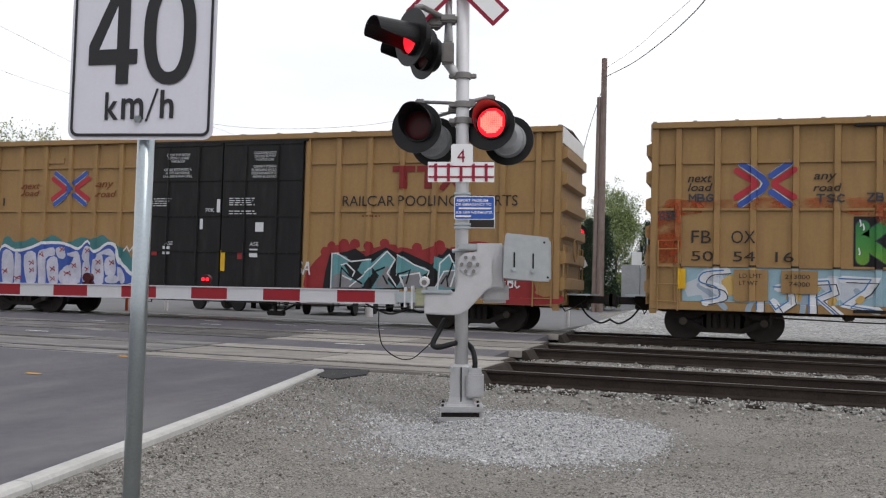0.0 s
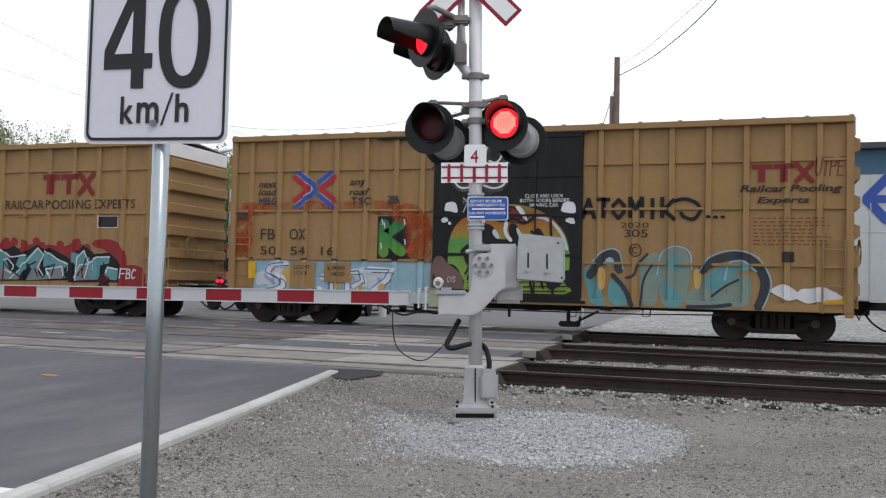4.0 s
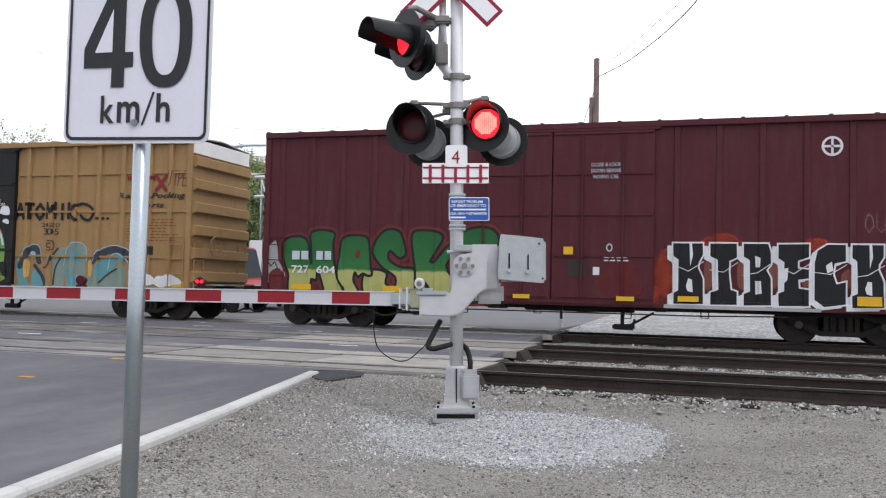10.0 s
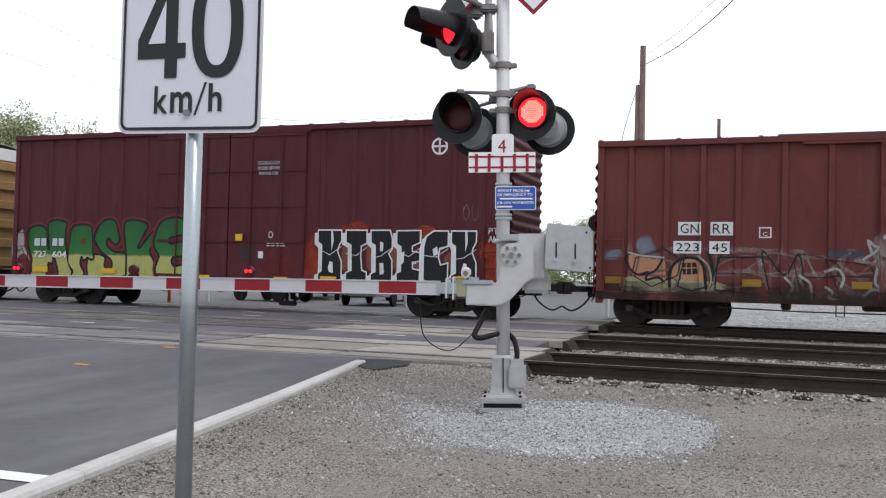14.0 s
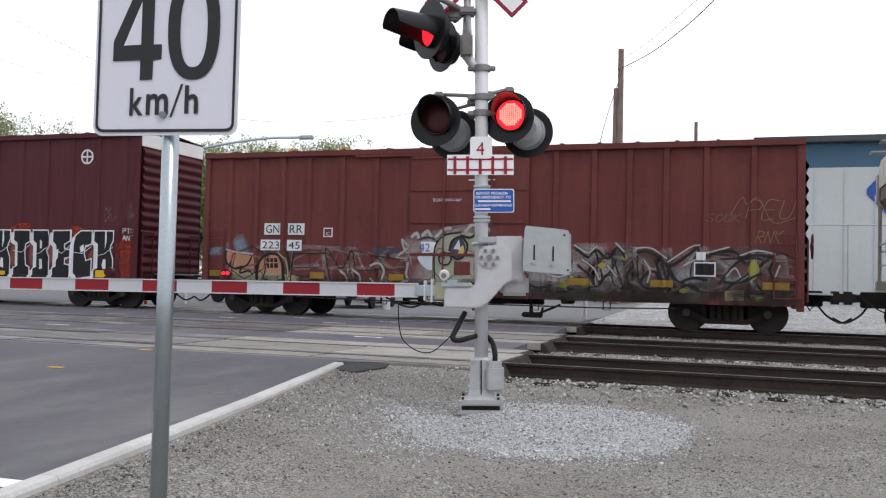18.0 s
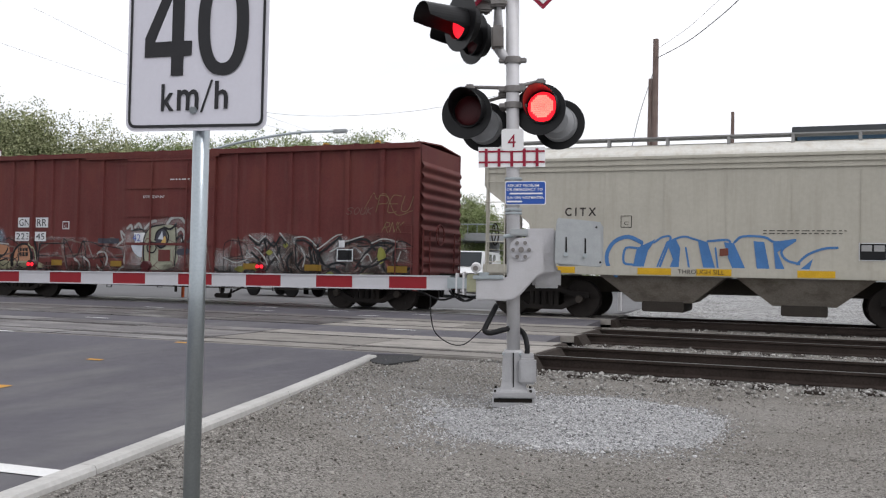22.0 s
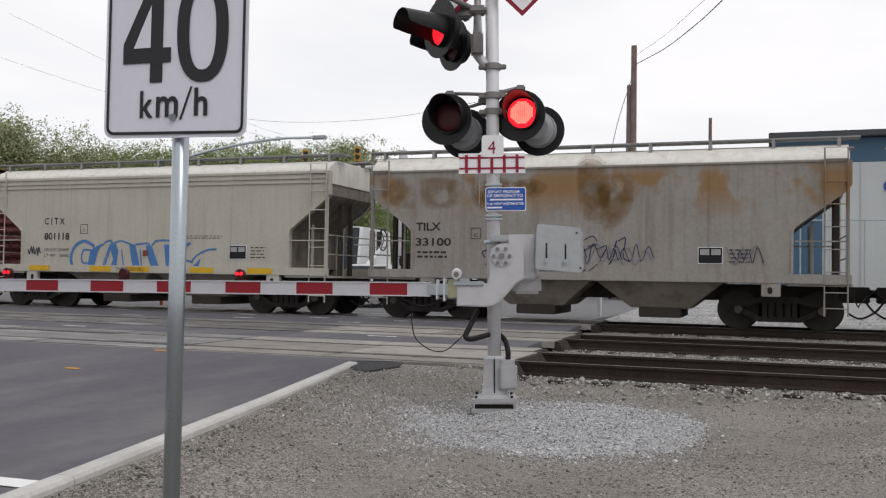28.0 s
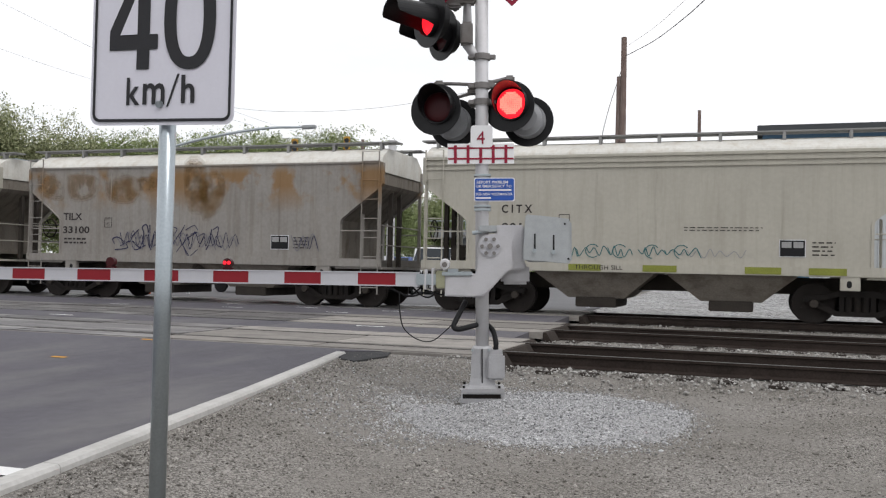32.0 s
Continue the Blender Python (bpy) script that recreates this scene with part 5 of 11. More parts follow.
def boxcar(name, s0, s1, zs, zt, paint, posts, door, out, ends, label, doormat=None, doors=1, roofmat=None, endtop=None, truck=1.6, group="boxcars of a freight train"):
    car = Car(name, s0, s1, label, group)
    ob, c = car.ob, car.c
    a, b = s0 - c, s1 - c
    car.out, car.panel = out, -HALF + out
    pw = 0.06
    car.sill = zs + 0.17
    car.posts = [(p - c - pw, p - c + pw) for p in posts]
    bm = B()
    box(bm, a, b, -HALF + out, HALF - out, zs + 0.02, zt - 0.03)
    part("body", bm, paint, ob)
    for lo, hi in car.posts:
        for s in (-1, 1):
            bm = B()
            y0, y1 = s * (HALF - out), s * HALF
            vs = [(lo - 0.018, y0), (lo + 0.002, y1), (hi - 0.002, y1), (hi + 0.018, y0)]
            f0 = [bm.verts.new((x, y, zs + 0.16)) for x, y in vs]
            f1 = [bm.verts.new((x, y, zt - 0.12)) for x, y in vs]
            for i in range(3):
                bm.faces.new((f0[i], f0[i + 1], f1[i + 1], f1[i]))
            bm.faces.new(f0)
            bm.faces.new(f1)
            bmesh.ops.recalc_face_normals(bm, faces=bm.faces[:])
            part("side_post", bm, paint, ob)
    for s in (-1, 1):
        bm = B()
        box(bm, a + 0.004, b - 0.004, s * HALF - 0.055, s * HALF + 0.03, zt - 0.14, zt, 0.012)
        part("top_chord", bm, paint, ob)
        bm = B()
        box(bm, a + 0.004, b - 0.004, s * (HALF - 0.03) - 0.045, s * (HALF - 0.03) + 0.045, zs, zs + 0.17, 0.01)
        part("side_sill", bm, paint, ob)
        for x0 in (a, b - 0.16):
            bm = B()
            box(bm, x0, x0 + 0.16, s * (HALF - 0.05) - 0.055, s * (HALF - 0.05) + 0.055, zs - 0.10, zt - 0.02, 0.012)
            part("corner_post", bm, paint, ob)
    # roof with low ribs
    bm = B()
    for s in (-1, 1):
        vs = [bm.verts.new(p) for p in ((a, 0, zt + 0.10), (b, 0, zt + 0.10), (b, s * (HALF + 0.03), zt - 0.01), (a, s * (HALF + 0.03), zt - 0.01))]
        bm.faces.new(vs)
    bmesh.ops.recalc_face_normals(bm, faces=bm.faces[:])
    roof = part("roof", bm, roofmat or paint, ob)
    n = 17
    for k in range(n + 1):
        x = a + 0.06 + (b - a - 0.12) * k / n
        bm = B()
        for s in (-1, 1):
            plate_v = [(x - 0.04, 0, zt + 0.10), (x + 0.04, 0, zt + 0.10), (x + 0.04, s * (HALF + 0.03), zt - 0.008), (x - 0.04, s * (HALF + 0.03), zt - 0.008)]
            lo = [bm.verts.new(p) for p in plate_v]
            hi = [bm.verts.new((p[0], p[1], p[2] + 0.035)) for p in plate_v]
            bm.faces.new(hi)
            for i in range(4):
                bm.faces.new((lo[i], lo[(i + 1) % 4], hi[(i + 1) % 4], hi[i]))
        bmesh.ops.recalc_face_normals(bm, faces=bm.faces[:])
        part("roof_rib", bm, roofmat or paint, roof)
    # ends
    for x, s in ((a, -1), (b, 1)):
        if ends == "bars":
            zz = [zt - 0.60 - 0.62 * k for k in range(6)]
            for k, z in enumerate(zz):
                bm = B()
                plate_p = [(0, z - 0.19), (0.13, z - 0.13), (0.13, z + 0.10), (0, z + 0.15)]
                v0 = [bm.verts.new((x + s * (p - 0.01), -HALF + 0.07, q)) for p, q in plate_p]
                v1 = [bm.verts.new((x + s * (p - 0.01), HALF - 0.07, q)) for p, q in plate_p]
                for i in range(4):
                    bm.faces.new((v0[i], v0[(i + 1) % 4], v1[(i + 1) % 4], v1[i]))
                bm.faces.new(v0)
                bm.faces.new(v1)
                bmesh.ops.recalc_face_normals(bm, faces=bm.faces[:])
                part("end_rib", bm, paint, ob)
        else:
            bm = B()
            g = []
            n = 14 if ends == "waves" else 11
            N = n * 8
            for k in range(N + 1):
                z = zs + 0.25 + (zt - 0.45 - zs - 0.25) * k / N
                d = 0.075 * (0.5 - 0.5 * math.cos(math.tau * n * k / N)) ** 0.8
                g.append((bm.verts.new((x + s * d, -HALF + 0.1, z)), bm.verts.new((x + s * d, HALF - 0.1, z))))
            for p, q in zip(g, g[1:]):
                bm.faces.new((p[0], p[1], q[1], q[0]))
            bmesh.ops.recalc_face_normals(bm, faces=bm.faces[:])
            part("end_corrugation", bm, paint, ob, smooth=True)
        if endtop:
            bm = B()
            box(bm, min(x, x + s * 0.03), max(x, x + s * 0.03), -HALF + 0.03, HALF - 0.03, zt - 0.40, zt - 0.02)
            part("end_top_panel", bm, endtop, ob)
        end_ladder(ob, x, s, -HALF + 0.12, -HALF + 0.58, zs + 0.1, zs + 1.45, 4, paint)
        end_ladder(ob, x, s, HALF - 0.58, HALF - 0.12, zs + 0.1, zs + 1.45, 4, paint)
        bm = B()
        box(bm, min(x + s * 0.03, x + s * 0.62), max(x + s * 0.03, x + s * 0.62), -0.75, 0.75, zs + 0.27, zs + 0.31)
        part("crossover_platform", bm, "galv", ob)
        coupler(ob, x, s)
    ladder(ob, a + 0.18, a + 0.62, zs - 0.02, zs + 1.55, -HALF, 4, paint)
    ladder(ob, b - 0.62, b - 0.18, zs - 0.02, zs + 1.55, -HALF, 4, paint)
    bm = B()
    pipe(bm, [(b + 0.20, -0.5 + 0.27 * math.cos(radians(q)), zs + 1.35 + 0.27 * math.sin(radians(q))) for q in range(0, 375, 15)], 0.018, 6)
    for q in (0, 120, 240):
        rod(bm, (b + 0.16, -0.5, zs + 1.35), (b + 0.20, -0.5 + 0.27 * math.cos(radians(q)), zs + 1.35 + 0.27 * math.sin(radians(q))), 0.014, seg=6)
    part("brake_wheel", bm, paint, ob)
    # under: centre sill, brake gear
    bm = B()
    box(bm, a + 0.2, b - 0.2, -0.25, 0.25, 0.60, 0.95)
    part("centre_sill", bm, "under", ob)
    for x, w, h, y in ((-1.6, 0.5, 0.14, -0.8), (0.5, 0.35, 0.2, -0.7), (2.3, 0.3, 0.12, -0.9), (-3.4, 0.22, 0.16, -0.85)):
        bm = B()
        box(bm, x - w / 2, x + w / 2, y - 0.15, y + 0.15, zs - h + 0.02, zs + 0.05, 0.03)
        part("brake_gear", bm, "under", ob)
    bm = B()
    box(bm, 1.40, 1.48, -1.08, -1.0, 0.22, zs + 0.02, 0.01)
    box(bm, 1.22, 1.72, -1.12, -0.95, 0.17, 0.30, 0.03)
    rod(bm, (1.55, -1.04, 0.24), (2.15, -1.04, zs - 0.12), 0.028, seg=8)
    rod(bm, (1.66, -1.0, 0.2), (1.72, -1.0, 0.42), 0.03, seg=8)
    part("brake_lever", bm, "grime", ob)
    for x in (-5.0, 0.05):
        bm = B()
        box(bm, x - 0.03, x + 0.03, -1.3, -1.24, zs - 0.32, zs + 0.02, 0.008)
        part("rod_hanger", bm, "grime", ob)
    bm = B()
    box(bm, -0.9, 1.7, -0.95, -0.75, zs - 0.14, zs + 0.02, 0.02)
    part("brake_cylinder", bm, "grime", ob)
    for x, d in ((-2.4, 0.24), (-0.6, 0.2), (1.5, 0.26), (3.2, 0.2)):
        bm = B()
        pipe(bm, ((x, -1.25, zs), (x, -1.26, zs - d), (x + 0.16, -1.26, zs - d), (x + 0.17, -1.25, zs)), 0.014, 6)
        part("brake_hanger", bm, "grime", ob)
    bm = B()
    pipe(bm, ((a + 2.7, -1.2, zs - 0.12), (a + 4.5, -1.22, zs - 0.16), (b - 4.5, -1.22, zs - 0.16), (b - 2.7, -1.2, zs - 0.12)), 0.018, 6)
    part("brake_rod", bm, "under", ob)
    for x in (a + truck, b - truck):
        bogie(ob, x, 0.42)
    # doors
    if door:
        d0, d1 = door[0] - c, door[1] - c
        w = (d1 - d0) / doors
        for k in range(doors):
            x0, x1 = d0 + w * k + 0.015, d0 + w * (k + 1) - 0.015
            bm = B()
            box(bm, x0, x1, -HALF - 0.035, -HALF + out + 0.02, zs + 0.12, zt - 0.16, 0.01)
            leaf = part("door", bm, doormat or paint, ob)
            rows = 4
            for j in range(rows + 1):
                z = zs + 0.22 + (zt - 0.46 - zs) * j / rows
                bm = B()
                box(bm, x0 + 0.04, x1 - 0.04, -HALF - 0.062, -HALF - 0.034, z - 0.035, z + 0.035, 0.008)
                part("door_rib", bm, doormat or paint, leaf)
            for x in (x0 + 0.30 * (x1 - x0), x0 + 0.7 * (x1 - x0)):
                bm = B()
                rod(bm, (x, -HALF - 0.075, zs + 0.2), (x, -HALF - 0.075, zt - 0.3), 0.02, seg=8)
                part("locking_bar", bm, doormat or paint, leaf)
        for z in (zs + 0.05, zt - 0.2):
            bm = B()
            box(bm, d0 - 1.5 * (doors == 1), d1 + 0.1, -HALF - 0.05, -HALF + 0.02, z, z + 0.07, 0.01)
            part("door_track", bm, doormat or paint, ob)
    return car


def ledges(car, zs_list, lo, hi):
    """Horizontal seams between the posts."""
    for x0, x1 in zip([lo] + [p[1] + car.c + 0.02 for p in car.posts if lo < p[0] + car.c < hi], [p[0] + car.c - 0.02 for p in car.posts if lo < p[0] + car.c < hi] + [hi]):
        for z in zs_list:
            if x1 - x0 > 0.1:
                bm = B()
                box(bm, x0 - car.c, x1 - car.c, car.panel - 0.045, car.panel + 0.01, z - 0.03, z + 0.03, 0.006)
                part("seam", bm, car.ob.children[0].data.materials[0], car.ob)


def rows_between(a, b, n):
    return [a + (b - a) * (k + 0.5) / n for k in range(n)]


def chevrons(car, x0, x1, z0, z1):
    """The red and blue crossing-arrows emblem."""
    w, h = x1 - x0, z1 - z0
    t = h * 0.135

    def arm(name, pts, material, layer, label):
        bm = stroke(B(), [(x0 + w * u, z0 + h * v) for u, v in pts], t)
        car.paint(name, bm, material, layer, label)

    arm("emblem_stroke", ((0.03, 0.80), (0.34, 0.53), (0.34, 0.47), (0.03, 0.20)), "m_red", 5, "red chevron emblem")
    arm("emblem_stroke", ((0.97, 0.80), (0.66, 0.53), (0.66, 0.47), (0.97, 0.20)), "m_red", 5, "red chevron emblem")
    wide = t
    t = wide * 1.18
    arm("emblem_edge", ((0.11, 0.95), (0.45, 0.63), (0.50, 0.5), (0.45, 0.37), (0.11, 0.05)), "g_white", 6, "white emblem edging")
    arm("emblem_edge", ((0.89, 0.95), (0.62, 0.69)), "g_white", 6, "white emblem edging")
    arm("emblem_edge", ((0.89, 0.05), (0.62, 0.31)), "g_white", 6, "white emblem edging")
    t = wide
    arm("emblem_stroke", ((0.10, 0.96), (0.46, 0.63), (0.52, 0.5), (0.46, 0.37), (0.10, 0.04)), "m_blue", 7, "blue chevron emblem")
    arm("emblem_stroke", ((0.90, 0.96), (0.60, 0.68)), "m_blue", 7, "blue chevron emblem")
    arm("emblem_stroke", ((0.90, 0.04), (0.60, 0.32)), "m_blue", 7, "blue chevron emblem")


# first wagon: tan, two black doors
P1 = [-21.38 + 0.857 * k for k in range(7)] + [-10.51 + 0.86 * k for k in range(8)]
c1 = boxcar("boxcar", -22.03, -3.93, 0.66, 4.90, "tan", P1, (-15.35, -10.62), 0.075, "bars", "tan steel boxcar with two black doors and painted graffiti on rails", "doorblack", 2, "galvroof", "endwhite", truck=2.2)
ledges(c1, (4.12, 2.89), -10.6, -4.1)
ledges(c1, (4.12, 2.89), -21.9, -15.4)
chevrons(c1, -18.6, -17.3, 3.05, 4.0)
c1.text("next", -19.62, -19.02, 3.52, 3.69, "m_ink", 6, 0.25, 0.01)
c1.text("load", -19.62, -19.02, 3.32, 3.50, "m_ink", 6, 0.25, 0.01)
c1.text("51", -20.65, -20.25, 3.05, 3.27, "m_dark", 6)
c1.text("any", -17.05, -16.5, 3.5, 3.7, "m_ink", 6, 0.25, 0.01)
c1.text("road", -17.05, -16.4, 3.28, 3.47, "m_ink", 6, 0.25, 0.01)
c1.text("RAILCAR POOLING EXPERTS", -9.53, -4.98, 3.02, 3.28, "m_dark", 6)


def block_mark(car, x, z, k):
    """Two T shapes and a cross in dark red."""
    for x0 in (x, x + 0.65 * k):
        bm = quad(B(), x0, x0 + 0.60 * k, z + 0.42 * k, z + 0.57 * k)
        quad(bm, x0 + 0.2 * k, x0 + 0.40 * k, z, z + 0.419 * k)
        car.paint("owner_mark", bm, "mark_red", 6, "dark red block mark")
    for a, b in (((1.32, 0.55), (1.76, 0.02)), ((1.32, 0.02), (1.5, 0.22)), ((1.6, 0.36), (1.76, 0.55))):
        car.paint("owner_mark", stroke(B(), [(x + k * u, z + k * v) for u, v in (a, b)], 0.15 * k), "mark_red", 6, "dark red block mark")


block_mark(c1, -8.2, 3.45, 1.0)
bm = B()
quad(bm, -6.15, -5.55, 2.50, 2.80)
c1.paint("data_plate", bm, "m_dark", 2)

# second wagon: tan, one black door
P2 = [-1.27, -0.43, 0.33, 1.20, 2.03, 2.85, 3.55] + [7.95, 8.75, 9.55, 10.35, 11.15, 12.0, 12.65]
c2 = boxcar("boxcar", -1.87, 13.33, 0.68, 4.90, "tan", P2, (3.85, 7.55), 0.075, "bars", "tan steel boxcar with one black graffiti-covered door on rails", "doorblack", 1, "galvroof", "endwhite")
ledges(c2, (3.98, 2.93, 1.68), -1.7, 3.8)
ledges(c2, (3.98, 2.93, 1.68), 7.6, 13.2)
chevrons(c2, -0.06, 1.20, 3.0, 3.99)
c2.text("next", -1.07, -0.55, 3.54, 3.70, "m_dark", 7, 0.25, 0.01)
c2.text("load", -1.07, -0.53, 3.34, 3.52, "m_dark", 7, 0.25, 0.01)
c2.text("any", 1.56, 2.02, 3.52, 3.70, "m_dark", 7, 0.25, 0.01)
c2.text("road", 1.55, 2.12, 3.32, 3.49, "m_dark", 7, 0.25, 0.01)
c2.text("FB", -0.97, -0.55, 2.18, 2.46, "m_dark", 7)
c2.text("OX", -0.12, 0.38, 2.18, 2.46, "m_dark", 7)
for t, x0, x1 in (("50", -0.97, -0.50), ("54", -0.08, 0.38), ("16", 0.80, 1.17)):
    c2.text(t, x0, x1, 1.78, 2.0, "m_dark", 7)

# third wagon: maroon
P3 = rows_between(15.6, 20.7, 6) + rows_between(25.45, 30.9, 6)
c3 = boxcar("boxcar", 15.52, 30.97, 0.70, 4.95, "maroon", P3, (20.72, 25.43), 0.03, "waves", "dark maroon steel boxcar with bright graffiti lettering on rails", None, 2, None, "endwhite")

# fourth wagon: oxide red, lower
P4 = [33.86, 34.66, 35.45, 36.2, 37.16, 38.1, 42.69, 43.59, 44.4, 45.22, 46.1, 47.1]
c4 = boxcar("boxcar", 33.08, 48.15, 0.62, 4.27, "oxide", P4, (39.02, 42.07), 0.055, "waves11", "oxide red weathered boxcar with pale graffiti on rails", None, 1)


def hopper(name, s0, s1, paint, label, zt=4.08, ze=3.77, sill="cream", rim="under", bands=(3.47, 3.59, 3.72)):
    car = Car(name, s0, s1, label, "covered hoppers of a freight train")
    ob, c = car.ob, car.c
    a, b = s0 - c, s1 - c
    car.panel = -HALF + 0.02

    def half(z):
        if z > ze:
            t = (z - ze) / (zt - ze)
            return HALF - 0.02 - 0.46 * t ** 1.6
        return HALF - 0.02

    levels = [1.22, 1.7, 2.12, 2.22, 2.32, 2.5, 2.7, 2.95, 3.05, 3.15, 3.45, ze, ze + 0.05, ze + 0.1, ze + 0.16, zt]

    def inset(z):
        t = max(0.0, min(1.0, (3.12 - z) / 0.92))
        return 0.06 + 1.16 * (t * 0.8 + 0.2 * t * t * (3 - 2 * t))

    cols = 24
    bm = B()
    for s in (-1, 1):
        g = [[bm.verts.new((a + inset(z) + (b - a - 2 * inset(z)) * k / cols, s * half(z), z)) for k in range(cols + 1)] for z in levels[:12]]
        for p, q in zip(g, g[1:]):
            for k in range(cols):
                bm.faces.new((p[k], p[k + 1], q[k + 1], q[k]))
    bmesh.ops.recalc_face_normals(bm, faces=bm.faces[:])
    part("side_sheet", bm, paint, ob)
    for s in (-1, 1):
        bm = B()
        zz = levels[11:]
        for z0, z1 in zip(zz, zz[1:]):
            bm.faces.new([bm.verts.new(p) for p in ((a + 0.06, s * half(z0), z0), (b - 0.06, s * half(z0), z0), (b - 0.06, s * half(z1), z1), (a + 0.06, s * half(z1), z1))])
        bmesh.ops.remove_doubles(bm, verts=bm.verts[:], dist=1e-4)
        bmesh.ops.recalc_face_normals(bm, faces=bm.faces[:])
        part("roof_side", bm, "hopper_roof", ob, "curved roof side painted paler for the sky's brightness")
    for x, s in ((a, 1), (b, -1)):
        bm = B()
        pts = [(x + s * (inset(z) + 0.03), z) for z in levels]
        for y0, y1 in zip(spread(-HALF + 0.12, HALF - 0.12, 4), spread(-HALF + 0.12, HALF - 0.12, 4)[1:]):
            for (x0, z0), (x1, z1) in zip(pts, pts[1:]):
                if z1 <= ze + 0.01:
                    bm.faces.new([bm.verts.new(p) for p in ((x0, y0, z0), (x0, y1, z0), (x1, y1, z1), (x1, y0, z1))])
        bmesh.ops.remove_doubles(bm, verts=bm.verts[:], dist=1e-4)
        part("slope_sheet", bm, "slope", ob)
    for x, s in ((a, 1), (b, -1)):
        for sy in (-1, 1):
            bm = B()
            pts = [(x + s * inset(z), z) for z in levels[:12]]
            for (x0, z0), (x1, z1) in zip(pts, pts[1:]):
                vs = [(x0 - s * 0.045, z0), (x1 - s * 0.045, z1), (x1 + s * 0.012, z1), (x0 + s * 0.012, z0)]
                f0 = [bm.verts.new((p, sy * (HALF + 0.0), q)) for p, q in vs]
                f1 = [bm.verts.new((p, sy * (HALF - 0.16), q)) for p, q in vs]
                bm.faces.new(f0)
                bm.faces.new(f1[::-1])
                for i in range(4):
                    bm.faces.new((f0[i], f1[i], f1[(i + 1) % 4], f0[(i + 1) % 4]))
            bmesh.ops.recalc_face_normals(bm, faces=bm.faces[:])
            part("end_rim", bm, paint, ob)
    # eave bands and roof
    for s in (-1, 1):
        for z in bands:
            w = 0.05
            bm = B()
            box(bm, a + 0.06, b - 0.06, s * (HALF - 0.01) - 0.02, s * (HALF - 0.01) + 0.02, z - w / 2, z + w / 2, 0.006)
            part("eave_band", bm, paint, ob)
    bm = B()
    vs = [bm.verts.new(p) for p in ((a + 0.06, -HALF + 0.44, zt), (b - 0.06, -HALF + 0.44, zt), (b - 0.06, HALF - 0.44, zt), (a + 0.06, HALF - 0.44, zt))]
    bm.faces.new(vs)
    for x in (a + 0.06, b - 0.06):
        ring = [(y, z) for y, z in [(-half(z), z) for z in levels[10:]] + [(half(z), z) for z in reversed(levels[10:])]]
        bm.faces.new([bm.verts.new((x, y, z)) for y, z in ring])
    roof = part("roof", bm, "hopper_roof", ob)
    bm = B()
    box(bm, a + 0.6, b - 0.6, -0.28, 0.28, zt - 0.01, zt + 0.11, 0.03)
    part("hatch_trough", bm, "galv", roof)
    for s in (-1, 1):
        bm = B()
        box(bm, a - 0.18, b + 0.18, s * 0.86 - 0.22, s * 0.86 + 0.22, zt + 0.14, zt + 0.18, 0.008)
        walkway = part("running_board", bm, "galvroof", roof, "galvanised roof walkway")
        for k in range(9):
            x = a + 0.25 + (b - a - 0.5) * k / 8
            bm = B()
            box(bm, x - 0.035, x + 0.035, s * 1.0 - 0.08, s * 1.0 + 0.08, zt - 0.10, zt + 0.14)
            part("walkway_bracket", bm, "galvroof", walkway)
    # vertical weld seams
    for k in range(1, 6):
        x = a + 1.6 + (b - a - 3.2) * k / 6
        bm = B()
        box(bm, x - 0.012, x + 0.012, -HALF + 0.012, -HALF + 0.03, 1.3, ze - 0.08)
        part("weld_seam", bm, paint, ob)
    # sill with end platforms, steps and corner posts
    for s in (-1, 1):
        bm = B()
        box(bm, a + 0.02, b - 0.02, s * (HALF - 0.02) - 0.05, s * (HALF - 0.02) + 0.05, 1.03, 1.24, 0.012)
        part("side_sill", bm, sill, ob)
    for x, s in ((a, 1), (b, -1)):
        bm = B()
        box(bm, min(x, x + s * 1.3), max(x, x + s * 1.3), -HALF + 0.03, HALF - 0.03, 0.98, 1.04)
        part("end_platform", bm, sill, ob)
        for y in (-HALF + 0.05, HALF - 0.05):
            bm = B()
            box(bm, min(x + s * 0.06, x + s * 0.14), max(x + s * 0.06, x + s * 0.14), y - 0.04, y + 0.04, 1.04, 3.3, 0.01)
            part("corner_post", bm, sill, ob)
            bm = B()
            box(bm, min(x + s * 1.43, x + s * 1.83), max(x + s * 1.43, x + s * 1.83), y - 0.065, y + 0.065, 0.74, 1.19, 0.015)
            pad = part("jacking_pad", bm, sill, ob, "pale plate with a dark oval hole")
            bm = B()
            plate(bm, round_rect(x + s * 1.65 - 0.05, x + s * 1.65 + 0.05, 0.80, 0.95, 0.045), y - 0.0685, y + 0.0685)
            part("pull_hole", bm, "hose", pad)
        lad = ladder(ob, min(x + s * 0.1, x + s * 0.56), max(x + s * 0.1, x + s * 0.56), 1.05, 3.95, -HALF + 0.0, 6, sill)
        ladder(ob, min(x + s * 0.1, x + s * 0.56), max(x + s * 0.1, x + s * 0.56), 0.35, 1.02, -HALF + 0.03, 2, sill)
        for d, y, z1, w in ((0.26, -0.3, 3.0, 0.055), (0.26, 0.3, 3.0, 0.055), (0.78, -0.9, 2.4, 0.03), (0.78, 0.9, 2.4, 0.03)):
            bm = B()
            box(bm, x + s * d - w, x + s * d + w, y - w, y + w, 1.04, z1)
            part("end_brace", bm, "under" if w > 0.05 else sill, ob)
